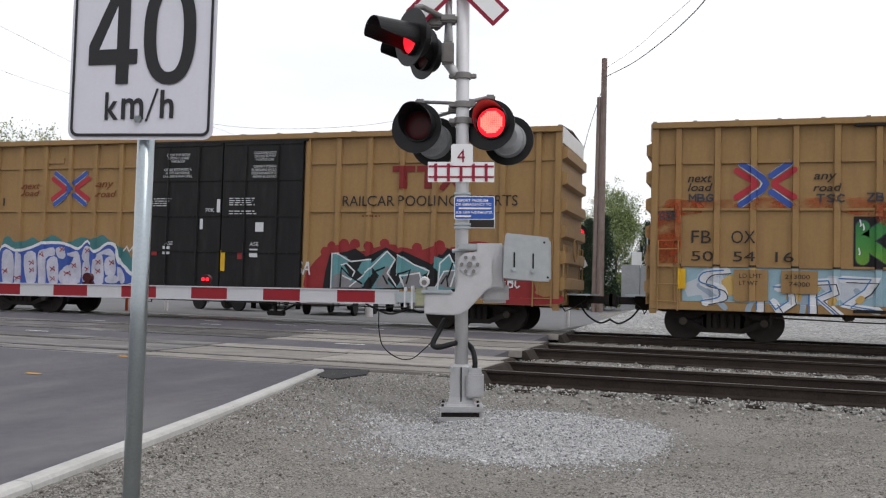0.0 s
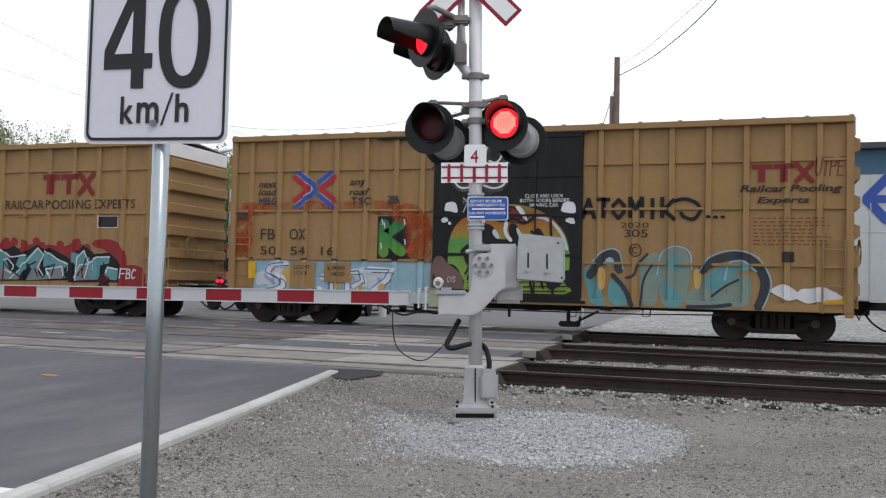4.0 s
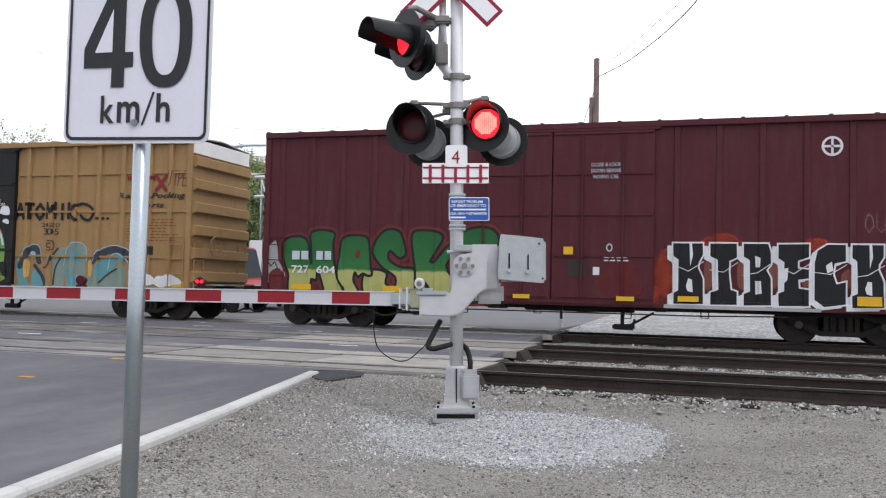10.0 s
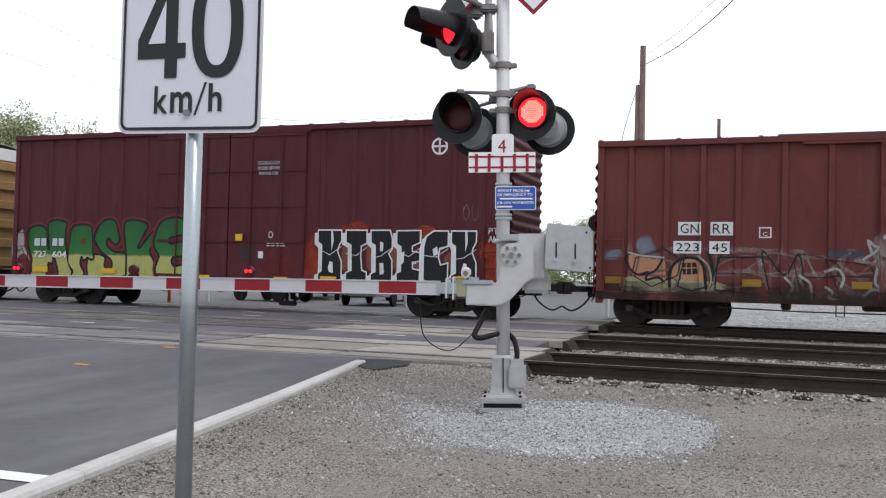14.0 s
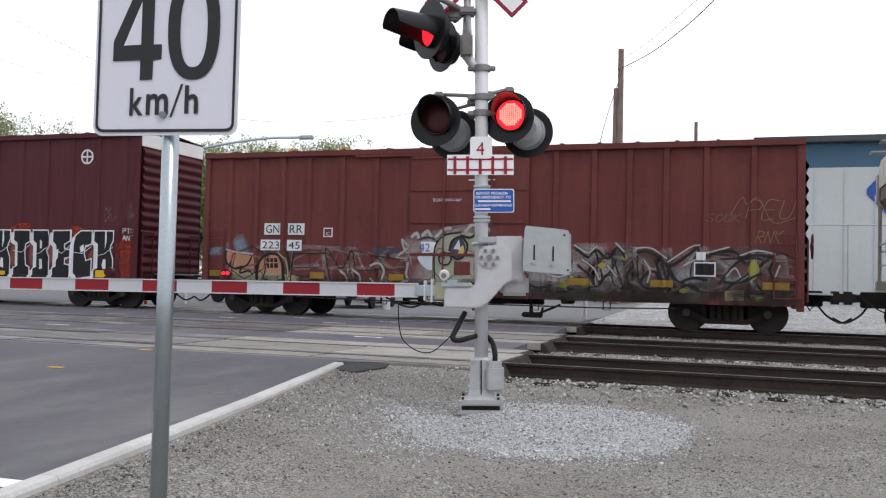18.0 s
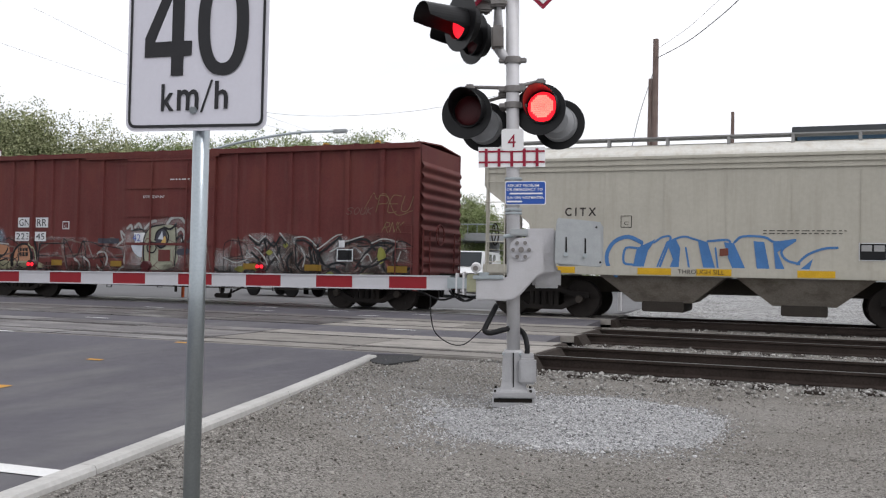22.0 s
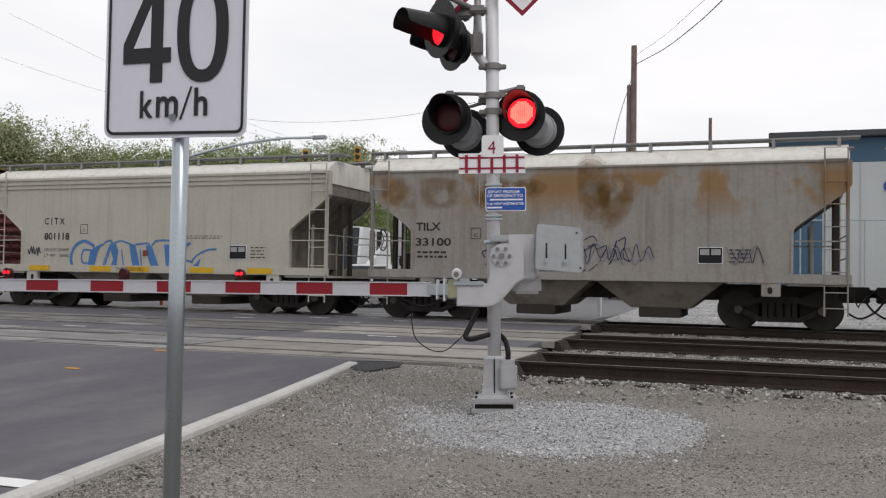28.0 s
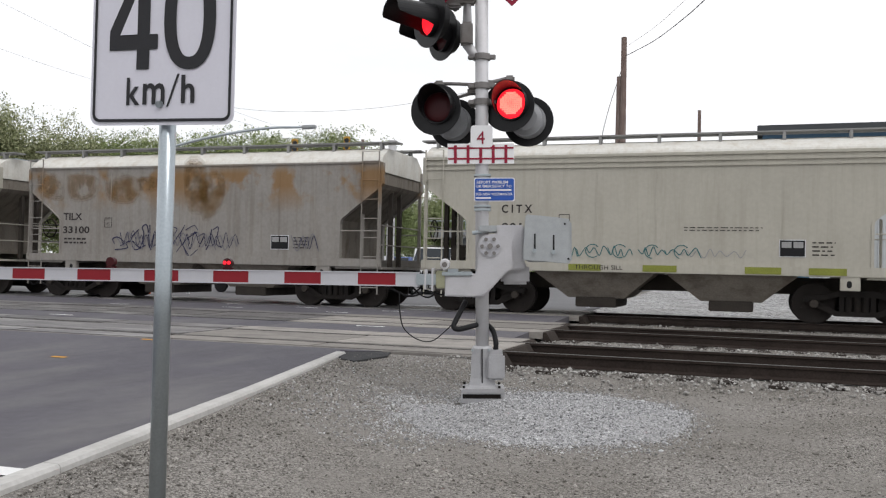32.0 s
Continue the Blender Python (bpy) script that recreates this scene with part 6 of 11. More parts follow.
        for z in (1.6, 2.1):
            bm = B()
            rod(bm, (x + s * 0.1, -HALF + 0.08, z), (x + s * 0.1, HALF - 0.08, z), 0.016, seg=6)
            part("end_rail", bm, sill, ob)
        for y in (-HALF + 0.06, HALF - 0.06):
            bm = B()
            rod(bm, (x + s * 0.12, y, 1.95), (x + s * 1.15, y, 1.95), 0.016, seg=6)
            part("side_rail", bm, sill, ob)
        coupler(ob, x, -s)
    bm = B()
    pipe(bm, [(a + 0.03, -0.6 + 0.27 * math.cos(radians(q)), 2.0 + 0.27 * math.sin(radians(q))) for q in range(0, 375, 15)], 0.018, 6)
    for q in (0, 120, 240):
        rod(bm, (a + 0.06, -0.6, 2.0), (a + 0.03, -0.6 + 0.27 * math.cos(radians(q)), 2.0 + 0.27 * math.sin(radians(q))), 0.014, seg=6)
    part("brake_wheel", bm, "under", ob)
    bm = B()
    rod(bm, (a + 0.75, -0.75, 1.45), (a + 0.75, 0.55, 1.45), 0.2, seg=16)
    part("air_tank", bm, "under", ob)
    bm = B()
    box(bm, a + 0.2, b - 0.2, -0.22, 0.22, 0.62, 1.0)
    part("centre_sill", bm, "under", ob)
    # bottom outlets
    for xc in (a + 4.25, b - 4.05):
        bm = B()
        t = [bm.verts.new((xc + sx * 1.45, sy * (HALF - 0.12), 1.06)) for sx, sy in ((-1, -1), (1, -1), (1, 1), (-1, 1))]
        m_ = [bm.verts.new((xc + sx * 0.66, sy * 0.9, 0.42)) for sx, sy in ((-1, -1), (1, -1), (1, 1), (-1, 1))]
        for i in range(4):
            bm.faces.new((t[i], t[(i + 1) % 4], m_[(i + 1) % 4], m_[i]))
        bm.faces.new(m_)
        bmesh.ops.recalc_face_normals(bm, faces=bm.faces[:])
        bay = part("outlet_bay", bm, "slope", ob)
        bm = B()
        box(bm, xc - 0.48, xc + 0.48, -0.95, 0.95, 0.20, 0.44, 0.02)
        part("outlet_gate", bm, "under", bay)
    for x in (a + 1.45, b - 1.45):
        bogie(ob, x, 0.44)
    return car


c5 = hopper("hopper_car", 49.85, 61.2, "cream", "cream covered hopper car with blue graffiti on rails")
c6 = hopper("hopper_car", 62.3, 73.55, "grey_hopper", "grey rust-stained covered hopper car with faded graffiti on rails", sill="grey_hopper", ze=3.68, bands=(3.68,))
c7 = hopper("hopper_car", 74.6, 85.95, "cream", "cream covered hopper car with teal graffiti on rails")
for car, mark, number, x0, xm, x1 in ((c5, "CITX", "801118", 51.88, 52.62, 52.80), (c7, "CITX", "801092", 76.65, 77.40, 77.77)):
    car.text(" ".join(mark), x0, xm, 2.40, 2.60, "m_dark", bold=0.02)
    car.text(number, x0, x1, 1.96, 2.16, "m_dark", bold=0.02)
c6.text("TILX", 63.6, 64.26, 2.20, 2.40, "m_dark", bold=0.02)
c6.text("33100", 63.6, 64.53, 1.82, 2.02, "m_dark", bold=0.02)
c7.text("LD LMT 233200", 76.65, 77.55, 1.62, 1.70, "m_dark")
c7.text("LT WT   52800", 76.65, 77.55, 1.45, 1.53, "m_dark")


# ---- paint on the wagons ----
def bubble(car, text, x0, x1, z0, z1, w, o, outline, fill, halo=None, top=None, split=None, lean=0.0, on=None, fillw=0.78, shine=None, soft=True):
    """Fat outlined graffiti letters in layers: halo, outline, fill, upper fill, shine; each letter a piece."""
    m, cell = w / 2, (x1 - x0) / len(text)
    z0, z1 = z0 + m, z1 - m
    lay = 1 if on is not None else 3
    for i, ch in enumerate(text):
        a, b = x0 + cell * i, x0 + cell * (i + 1)
        kw = dict(fill=fillw, lean=lean, wob=0.04, round_off=soft)
        u = lay + 1.5 * i * (0.5 if len(text) > 5 else 1.0)
        if halo:
            car.paint("graffiti_halo", letters(B(), ch, a, b, z0, z1, w + 4.2 * o, **kw), halo, lay + 0.1 * (i % 2), on=on)
        car.paint("graffiti_outline", letters(B(), ch, a, b, z0, z1, w + 2 * o, **kw), outline, u + 0.6, on=on)
        car.paint("graffiti_letter", letters(B(), ch, a, b, z0, z1, w, **kw), fill, u + 1.0, on=on)
        if top:
            car.paint("graffiti_upper_fill", clip(letters(B(), ch, a, b, z0, z1, w, **kw), split, True), top, u + 1.4, on=on)
        if shine:
            car.paint("graffiti_shine", letters(B(), ch, a - 0.04, b - 0.04, z0 + 0.05, z1 + 0.05, w * 0.16, **kw), shine, u + 1.8, on=on)


def loop(cx, cz, rx, rz, a0=0, a1=360, n=18):
    return [(cx + rx * math.cos(radians(a0 + (a1 - a0) * k / n)), cz + rz * math.sin(radians(a0 + (a1 - a0) * k / n))) for k in range(n + 1)]


def curve2(pts, n=5):
    return [(p.x, p.y) for p in curve_pts([(x, z, 0) for x, z in pts], n)]


def scrawl(x0, x1, z0, z1, n, seed, spiky=True):
    rnd = random.Random(seed)
    pts = []
    for k in range(n + 1):
        z = rnd.uniform(z0, z0 + 0.35 * (z1 - z0)) if k % 2 else rnd.uniform(z1 - 0.35 * (z1 - z0), z1)
        pts.append((x0 + (x1 - x0) * k / n + rnd.uniform(-0.3, 0.3) * (x1 - x0) / n, z))
    if not spiky:
        pts = [(p.x, p.y) for p in curve_pts([(x, z, 0) for x, z in pts], 5)]
    return pts


def wild(bm, x0, x1, z0, z1, w, seed, n):
    """Tangled letter-like strokes."""
    rnd = random.Random(seed)
    text = "".join(rnd.choice("ASRKBEOCNPMGZU") for _ in range(n))
    cell = (x1 - x0) / n
    for i, ch in enumerate(text):
        lean = rnd.uniform(-0.35, 0.35)
        a, b = z0 + rnd.uniform(-0.04, 0.1) * (z1 - z0), z1 + rnd.uniform(-0.18, 0.06) * (z1 - z0)
        s = rnd.uniform(0.85, 1.5)
        for line in GLYPH[ch]:
            pts = [(x0 + cell * (i + 0.5 + (u - 0.5) * s) + lean * (v - 0.5) * (b - a), a + (b - a) * v + rnd.uniform(-0.05, 0.05)) for u, v in line]
            if rnd.random() < 0.6 and len(pts) > 2:
                pts = [(p.x, p.y) for p in curve_pts([(x, z, 0) for x, z in pts], 4)]
            stroke(bm, pts, w * rnd.uniform(0.6, 1.3))
    return bm


def bars(car, x0, x1, z0, z1, rows, material, on=None, seed=1, gap=0.62):
    """Small print that cannot be read, as bars in rows."""
    rnd = random.Random(seed)
    bm = B()
    h = (z1 - z0) / rows
    for r in range(rows):
        x = x0
        end = x1 - rnd.uniform(0, 0.25) * (x1 - x0)
        while x < end:
            w = min(rnd.uniform(0.05, 0.16), end - x + 0.02)
            quad(bm, x, x + w, z0 + h * r + h * gap / 2, z0 + h * (r + 1) - h * gap / 2)
            x += w + 0.045
    return car.paint("small_print", bm, material, 2, on=on)


def patch(car, name, x0, x1, z0, z1, material, layer=2, on=None):
    return car.paint(name, quad(B(), x0, x1, z0, z1), material, layer, on=on)


def ribbon(bm, pts, w):
    """One flat strip of the width w along the points (x, z), with blunt round ends."""
    P = [Vector(p) for p in pts]
    P = [p for i, p in enumerate(P) if i == 0 or (p - P[i - 1]).length > 1e-4]
    d0, d1 = (P[0] - P[1]).normalized(), (P[-1] - P[-2]).normalized()
    P = [P[0] + d0 * w * 0.42] + P + [P[-1] + d1 * w * 0.42]
    last = None
    for i, p in enumerate(P):
        a = (P[i] - P[i - 1]).normalized() if i else (P[1] - P[0]).normalized()
        b = (P[i + 1] - P[i]).normalized() if i < len(P) - 1 else a
        t = a + b
        t = t.normalized() if t.length > 0.3 else a
        k = min(1.5, 1 / max(0.4, t.dot(a)))
        n = Vector((-t.y, t.x)) * w / 2 * k * (0.5 if i in (0, len(P) - 1) else 1)
        now = [bm.verts.new((q.x, -0.00003 * i, q.y)) for q in (p + n, p - n)]
        if last:
            bm.faces.new((last[0], last[1], now[1], now[0]))
        last = now
    return bm


def shape(car, name, material, layer, pts, on=None, smooth=True):
    """A painted patch with the given outline."""
    P = ring(pts, 3) if smooth else pts
    bm = B()
    bm.faces.new([bm.verts.new((x, 0, z)) for x, z in P])
    bm.normal_update()
    return car.paint(name, bm, material, layer, on=on)


def wash(car, name, material, layer, pts, on=None):
    """A stain in thin coats that fades towards its rim."""
    cx, cz = sum(p[0] for p in pts) / len(pts), sum(p[1] for p in pts) / len(pts)
    for k, s in enumerate((1.22, 1.08, 0.92, 0.72)):
        shape(car, name, material, layer + 0.05 * k, [(cx + (x - cx) * s * (1 + 0.07 * math.sin(5 * x + k)), cz + (z - cz) * s) for x, z in pts], on)


def line(car, name, material, w, layer, pts, on=None, smooth=True, closed=False):
    """A painted line of even width."""
    P = list(pts)
    if closed:
        P = ring(P, 3) if smooth else P
        P = P + P[:2]
    elif smooth and len(P) > 2:
        P = curve2(P, 4)
    return car.paint(name, ribbon(B(), P, w), material, layer, on=on)


DOOR = -HALF - 0.037
SILL = -HALF - 0.018
HOP = -HALF + 0.018

# first wagon
shape(c1, "graffiti_cloud", "g_deepteal", 1, ((-20.30, 1.93), (-20.06, 2.17), (-19.85, 2.00), (-19.39, 2.06), (-19.20, 2.14), (-18.89, 2.01), (-18.55, 2.21), (-18.21, 2.09), (-18.06, 1.96), (-17.53, 2.16), (-17.15, 2.10), (-16.81, 2.23), (-16.58, 2.09), (-16.10, 1.86), (-15.85, 1.63), (-15.74, 0.93), (-20.22, 0.77)))
shape(c1, "graffiti_halo", "g_white", 2, ((-20.29, 1.90), (-19.78, 1.79), (-19.28, 1.88), (-18.85, 2.02), (-18.07, 2.02), (-17.61, 1.87), (-17.30, 2.09), (-17.04, 1.81), (-16.62, 2.04), (-16.27, 1.92), (-16.14, 1.51), (-15.87, 1.27), (-15.85, 0.88), (-20.22, 0.77)))
shape(c1, "graffiti_outline", "m_blue", 3, ((-20.29, 1.82), (-19.77, 1.71), (-19.28, 1.80), (-18.81, 1.94), (-18.06, 1.94), (-17.61, 1.79), (-17.30, 2.02), (-17.03, 1.72), (-16.61, 1.96), (-16.35, 1.84), (-16.23, 1.48), (-15.96, 1.21), (-15.94, 0.88), (-20.22, 0.77)))
shape(c1, "graffiti_letter", "g_lilac2", 4, ((-20.24, 1.71), (-19.87, 1.65), (-19.84, 0.83), (-20.19, 0.82)))
shape(c1, "graffiti_letter", "g_lilac2", 4, ((-19.79, 1.65), (-19.59, 1.65), (-19.56, 0.87), (-19.70, 0.84)))
shape(c1, "graffiti_letter", "g_lilac2", 4, ((-19.47, 1.62), (-19.07, 1.69), (-19.02, 0.89), (-19.34, 0.85)))
shape(c1, "graffiti_letter", "g_lilac2", 4, ((-18.99, 1.63), (-18.84, 1.77), (-18.45, 1.86), (-18.40, 1.64), (-18.70, 1.53), (-18.67, 0.86), (-18.90, 0.89)))
shape(c1, "graffiti_letter", "g_lilac2", 4, ((-18.66, 1.47), (-18.31, 1.57), (-18.25, 0.87), (-18.55, 0.86)))
shape(c1, "graffiti_letter", "g_lilac2", 4, ((-18.37, 1.83), (-18.06, 1.86), (-17.96, 1.59), (-18.25, 1.56)))
shape(c1, "graffiti_letter", "g_lilac2", 4, ((-18.19, 1.19), (-17.84, 1.39), (-17.73, 1.60), (-17.54, 1.65), (-17.50, 0.89), (-18.16, 0.87)))
shape(c1, "graffiti_letter", "g_lilac2", 4, ((-17.89, 1.71), (-17.63, 1.76), (-17.58, 1.63), (-17.85, 1.61)))
shape(c1, "graffiti_letter", "g_lilac2", 4, ((-17.47, 1.65), (-17.37, 1.90), (-17.21, 1.87), (-17.16, 1.59), (-17.38, 1.49)))
shape(c1, "graffiti_letter", "g_lilac2", 4, ((-17.42, 1.43), (-17.15, 1.50), (-17.12, 0.90), (-17.39, 0.89)))
shape(c1, "graffiti_letter", "g_lilac2", 4, ((-17.04, 1.53), (-16.78, 1.66), (-16.71, 0.91), (-17.01, 0.90)))
shape(c1, "graffiti_letter", "g_lilac2", 4, ((-17.01, 1.66), (-16.61, 1.85), (-16.42, 1.76), (-16.37, 1.62), (-16.71, 1.69)))
shape(c1, "graffiti_letter", "g_lilac2", 4, ((-16.67, 1.57), (-16.33, 1.60), (-16.27, 1.14), (-16.64, 1.13)))
shape(c1, "graffiti_letter", "g_lilac2", 4, ((-16.62, 1.07), (-16.23, 1.11), (-16.19, 0.92), (-16.61, 0.91)))
shape(c1, "graffiti_letter", "g_lilac2", 4, ((-16.21, 1.36), (-16.03, 1.14), (-16.02, 0.93), (-16.15, 0.92)))
line(c1, "graffiti_dot", "g_red", 0.03, 6, ((-20.21, 1.20), (-20.04, 1.11), (-20.07, 1.22), (-20.18, 1.09)), smooth=False)
line(c1, "graffiti_dot", "g_red", 0.03, 6, ((-19.71, 1.01), (-19.54, 0.92), (-19.57, 1.03), (-19.68, 0.90)), smooth=False)
line(c1, "graffiti_dot", "g_red", 0.03, 6, ((-19.28, 1.46), (-19.11, 1.37), (-19.14, 1.48), (-19.25, 1.35)), smooth=False)
line(c1, "graffiti_dot", "g_red", 0.03, 6, ((-19.26, 1.25), (-19.10, 1.16), (-19.12, 1.27), (-19.24, 1.14)), smooth=False)
line(c1, "graffiti_dot", "g_red", 0.03, 6, ((-18.91, 1.71), (-18.75, 1.61), (-18.77, 1.73), (-18.89, 1.60)), smooth=False)
line(c1, "graffiti_dot", "g_red", 0.03, 6, ((-18.53, 1.30), (-18.37, 1.20), (-18.40, 1.32), (-18.51, 1.19)), smooth=False)
line(c1, "graffiti_dot", "g_red", 0.03, 6, ((-18.52, 1.03), (-18.36, 0.93), (-18.38, 1.04), (-18.49, 0.91)), smooth=False)
line(c1, "graffiti_dot", "g_red", 0.03, 6, ((-18.23, 1.86), (-18.07, 1.77), (-18.10, 1.88), (-18.21, 1.75)), smooth=False)
line(c1, "graffiti_dot", "g_red", 0.03, 6, ((-17.80, 1.41), (-17.64, 1.31), (-17.67, 1.42), (-17.77, 1.30)), smooth=False)
line(c1, "graffiti_dot", "g_red", 0.03, 6, ((-17.98, 1.18), (-17.82, 1.09), (-17.85, 1.20), (-17.96, 1.07)), smooth=False)
line(c1, "graffiti_dot", "g_red", 0.03, 6, ((-17.36, 1.83), (-17.20, 1.73), (-17.23, 1.84), (-17.34, 1.72)), smooth=False)
line(c1, "graffiti_dot", "g_red", 0.03, 6, ((-17.34, 1.32), (-17.18, 1.23), (-17.20, 1.34), (-17.31, 1.21)), smooth=False)
line(c1, "graffiti_dot", "g_red", 0.03, 6, ((-16.98, 1.52), (-16.83, 1.42), (-16.85, 1.53), (-16.96, 1.41)), smooth=False)
line(c1, "graffiti_dot", "g_red", 0.03, 6, ((-16.97, 1.26), (-16.82, 1.17), (-16.84, 1.28), (-16.95, 1.16)), smooth=False)
line(c1, "graffiti_dot", "g_red", 0.03, 6, ((-16.53, 1.51), (-16.38, 1.42), (-16.40, 1.53), (-16.51, 1.40)), smooth=False)
line(c1, "graffiti_dot", "g_red", 0.03, 6, ((-17.36, 1.07), (-17.20, 0.98), (-17.23, 1.09), (-17.33, 0.96)), smooth=False)
line(c1, "graffiti_tag", "g_white", 0.04, 4, ((-16.08, 1.80), (-15.98, 1.92), (-15.90, 1.77), (-15.79, 1.91), (-15.75, 1.71)), smooth=False)
shape(c1, "graffiti_cloud", "g_red", 1.0, ((-10.49, 1.24), (-10.34, 1.52), (-10.05, 1.80), (-9.68, 1.97), (-9.53, 1.80), (-9.77, 1.39), (-9.87, 0.91), (-10.47, 0.89)))
shape(c1, "graffiti_cloud", "g_red", 1.2, ((-9.90, 1.66), (-9.68, 2.01), (-9.24, 2.05), (-9.01, 1.88), (-8.57, 1.99), (-8.07, 2.06), (-7.92, 1.76), (-8.27, 1.62), (-9.37, 1.67)))
shape(c1, "graffiti_cloud", "g_red", 1.4, ((-8.06, 1.69), (-7.93, 1.99), (-7.43, 1.93), (-7.01, 2.04), (-6.59, 1.95), (-6.38, 1.72), (-6.44, 1.33), (-7.20, 1.44)))
shape(c1, "graffiti_cloud", "g_red", 1.6, ((-5.48, 0.70), (-5.09, 1.10), (-4.63, 1.02), (-4.30, 0.87), (-3.92, 0.94), (-3.92, 0.72)))
shape(c1, "graffiti_cloud", "g_red", 1.9, ((-10.11, 1.86), (-10.03, 1.98), (-9.87, 1.94), (-9.84, 1.77), (-10.03, 1.74)))
shape(c1, "graffiti_cloud", "g_red", 1.9, ((-9.93, 2.00), (-9.84, 2.12), (-9.69, 2.08), (-9.66, 1.91), (-9.85, 1.88)))
shape(c1, "graffiti_cloud", "g_red", 1.9, ((-9.59, 2.08), (-9.51, 2.19), (-9.36, 2.15), (-9.32, 1.98), (-9.52, 1.95)))
shape(c1, "graffiti_cloud", "g_red", 1.9, ((-9.30, 2.08), (-9.21, 2.19), (-9.06, 2.15), (-9.03, 1.99), (-9.22, 1.96)))
shape(c1, "graffiti_cloud", "g_red", 1.9, ((-8.93, 2.02), (-8.84, 2.13), (-8.69, 2.09), (-8.66, 1.92), (-8.85, 1.90)))
shape(c1, "graffiti_cloud", "g_red", 1.9, ((-8.49, 2.09), (-8.41, 2.20), (-8.26, 2.16), (-8.23, 2.00), (-8.41, 1.97)))
shape(c1, "graffiti_cloud", "g_red", 1.9, ((-7.63, 2.00), (-7.55, 2.11), (-7.40, 2.07), (-7.37, 1.91), (-7.55, 1.88)))
shape(c1, "graffiti_cloud", "g_red", 1.9, ((-7.03, 2.07), (-6.95, 2.18), (-6.81, 2.14), (-6.78, 1.98), (-6.96, 1.95)))
shape(c1, "graffiti_cloud", "g_red", 1.9, ((-6.68, 1.91), (-6.60, 2.02), (-6.46, 1.98), (-6.43, 1.82), (-6.61, 1.79)))
shape(c1, "graffiti_halo", "g_black", 2.4, ((-10.02, 0.90), (-9.95, 1.39), (-9.84, 1.80), (-9.38, 1.87), (-9.16, 1.95), (-8.82, 1.75), (-8.32, 1.99), (-7.99, 1.83), (-7.85, 1.90), (-7.07, 1.58), (-6.93, 1.84), (-6.31, 1.72), (-6.29, 1.00)), smooth=False)
shape(c1, "graffiti_letter", "g_teal", 3, ((-9.78, 0.94), (-9.76, 1.80), (-9.60, 1.80), (-9.37, 1.74), (-9.30, 1.62), (-9.44, 1.53), (-9.24, 1.20), (-9.02, 1.17), (-8.91, 1.27), (-9.07, 1.40), (-8.96, 1.61), (-8.71, 1.68), (-8.66, 1.28), (-8.87, 1.00)), smooth=False)
shape(c1, "graffiti_letter", "g_teal", 3, ((-8.74, 1.55), (-8.33, 1.90), (-8.07, 1.72), (-8.19, 1.39), (-8.37, 1.28), (-8.04, 0.99), (-8.68, 0.95), (-8.48, 1.28)), smooth=False)
shape(c1, "graffiti_letter", "g_teal", 3, ((-8.03, 1.39), (-8.01, 1.83), (-7.83, 1.76), (-7.67, 1.66), (-7.56, 1.57), (-7.27, 1.51), (-7.14, 1.41), (-7.34, 1.31), (-7.26, 1.04), (-8.00, 0.99), (-7.83, 1.23)), smooth=False)
shape(c1, "graffiti_letter", "g_teal", 3, ((-7.03, 1.51), (-7.02, 1.78), (-6.45, 1.64), (-6.44, 1.33), (-6.63, 1.03), (-6.99, 1.05), (-6.85, 1.32)), smooth=False)
shape(c1, "graffiti_letter", "g_haze", 3.6, ((-9.73, 1.25), (-9.44, 1.36), (-9.28, 1.13), (-8.91, 1.07), (-8.94, 0.97), (-9.72, 0.95)), smooth=False)
shape(c1, "graffiti_letter", "g_haze", 3.6, ((-8.61, 1.01), (-8.41, 1.32), (-8.27, 1.55), (-8.18, 1.39), (-8.26, 1.15), (-8.11, 0.99)), smooth=False)
shape(c1, "graffiti_letter", "g_haze", 3.6, ((-7.93, 1.03), (-7.76, 1.30), (-7.55, 1.43), (-7.34, 1.37), (-7.43, 1.01)), smooth=False)
shape(c1, "graffiti_letter", "g_haze", 3.6, ((-6.95, 1.05), (-6.85, 1.35), (-6.54, 1.45), (-6.57, 1.06)), smooth=False)
line(c1, "graffiti_line", "g_white", 0.035, 4.4, ((-9.79, 0.94), (-9.78, 1.81), (-9.59, 1.82)), smooth=False)
line(c1, "graffiti_line", "g_white", 0.035, 4.4, ((-9.52, 1.53), (-9.37, 1.57), (-9.14, 1.37), (-9.24, 1.16), (-9.47, 1.26)), smooth=False)
line(c1, "graffiti_line", "g_white", 0.035, 4.4, ((-9.27, 0.99), (-8.91, 1.27), (-8.28, 1.89), (-8.06, 1.69), (-8.26, 1.35), (-8.00, 1.02)), smooth=False)
line(c1, "graffiti_line", "g_white", 0.035, 4.4, ((-8.01, 1.29), (-7.99, 1.81), (-7.56, 1.57), (-7.15, 1.42), (-7.26, 1.21)), smooth=False)
line(c1, "graffiti_line", "g_white", 0.035, 4.4, ((-7.82, 1.03), (-7.90, 1.29), (-7.41, 1.37), (-7.33, 1.04)), smooth=False)
line(c1, "graffiti_line", "g_white", 0.035, 4.4, ((-6.98, 1.05), (-6.78, 1.42), (-6.48, 1.46), (-6.60, 1.06)), smooth=False)
line(c1, "graffiti_line", "g_white", 0.035, 4.4, ((-9.60, 1.80), (-9.26, 1.62), (-8.71, 1.68)), smooth=False)
line(c1, "graffiti_line", "g_black", 0.045, 4.8, ((-9.53, 0.98), (-9.51, 1.46), (-9.28, 1.26), (-8.94, 1.07)), smooth=False)
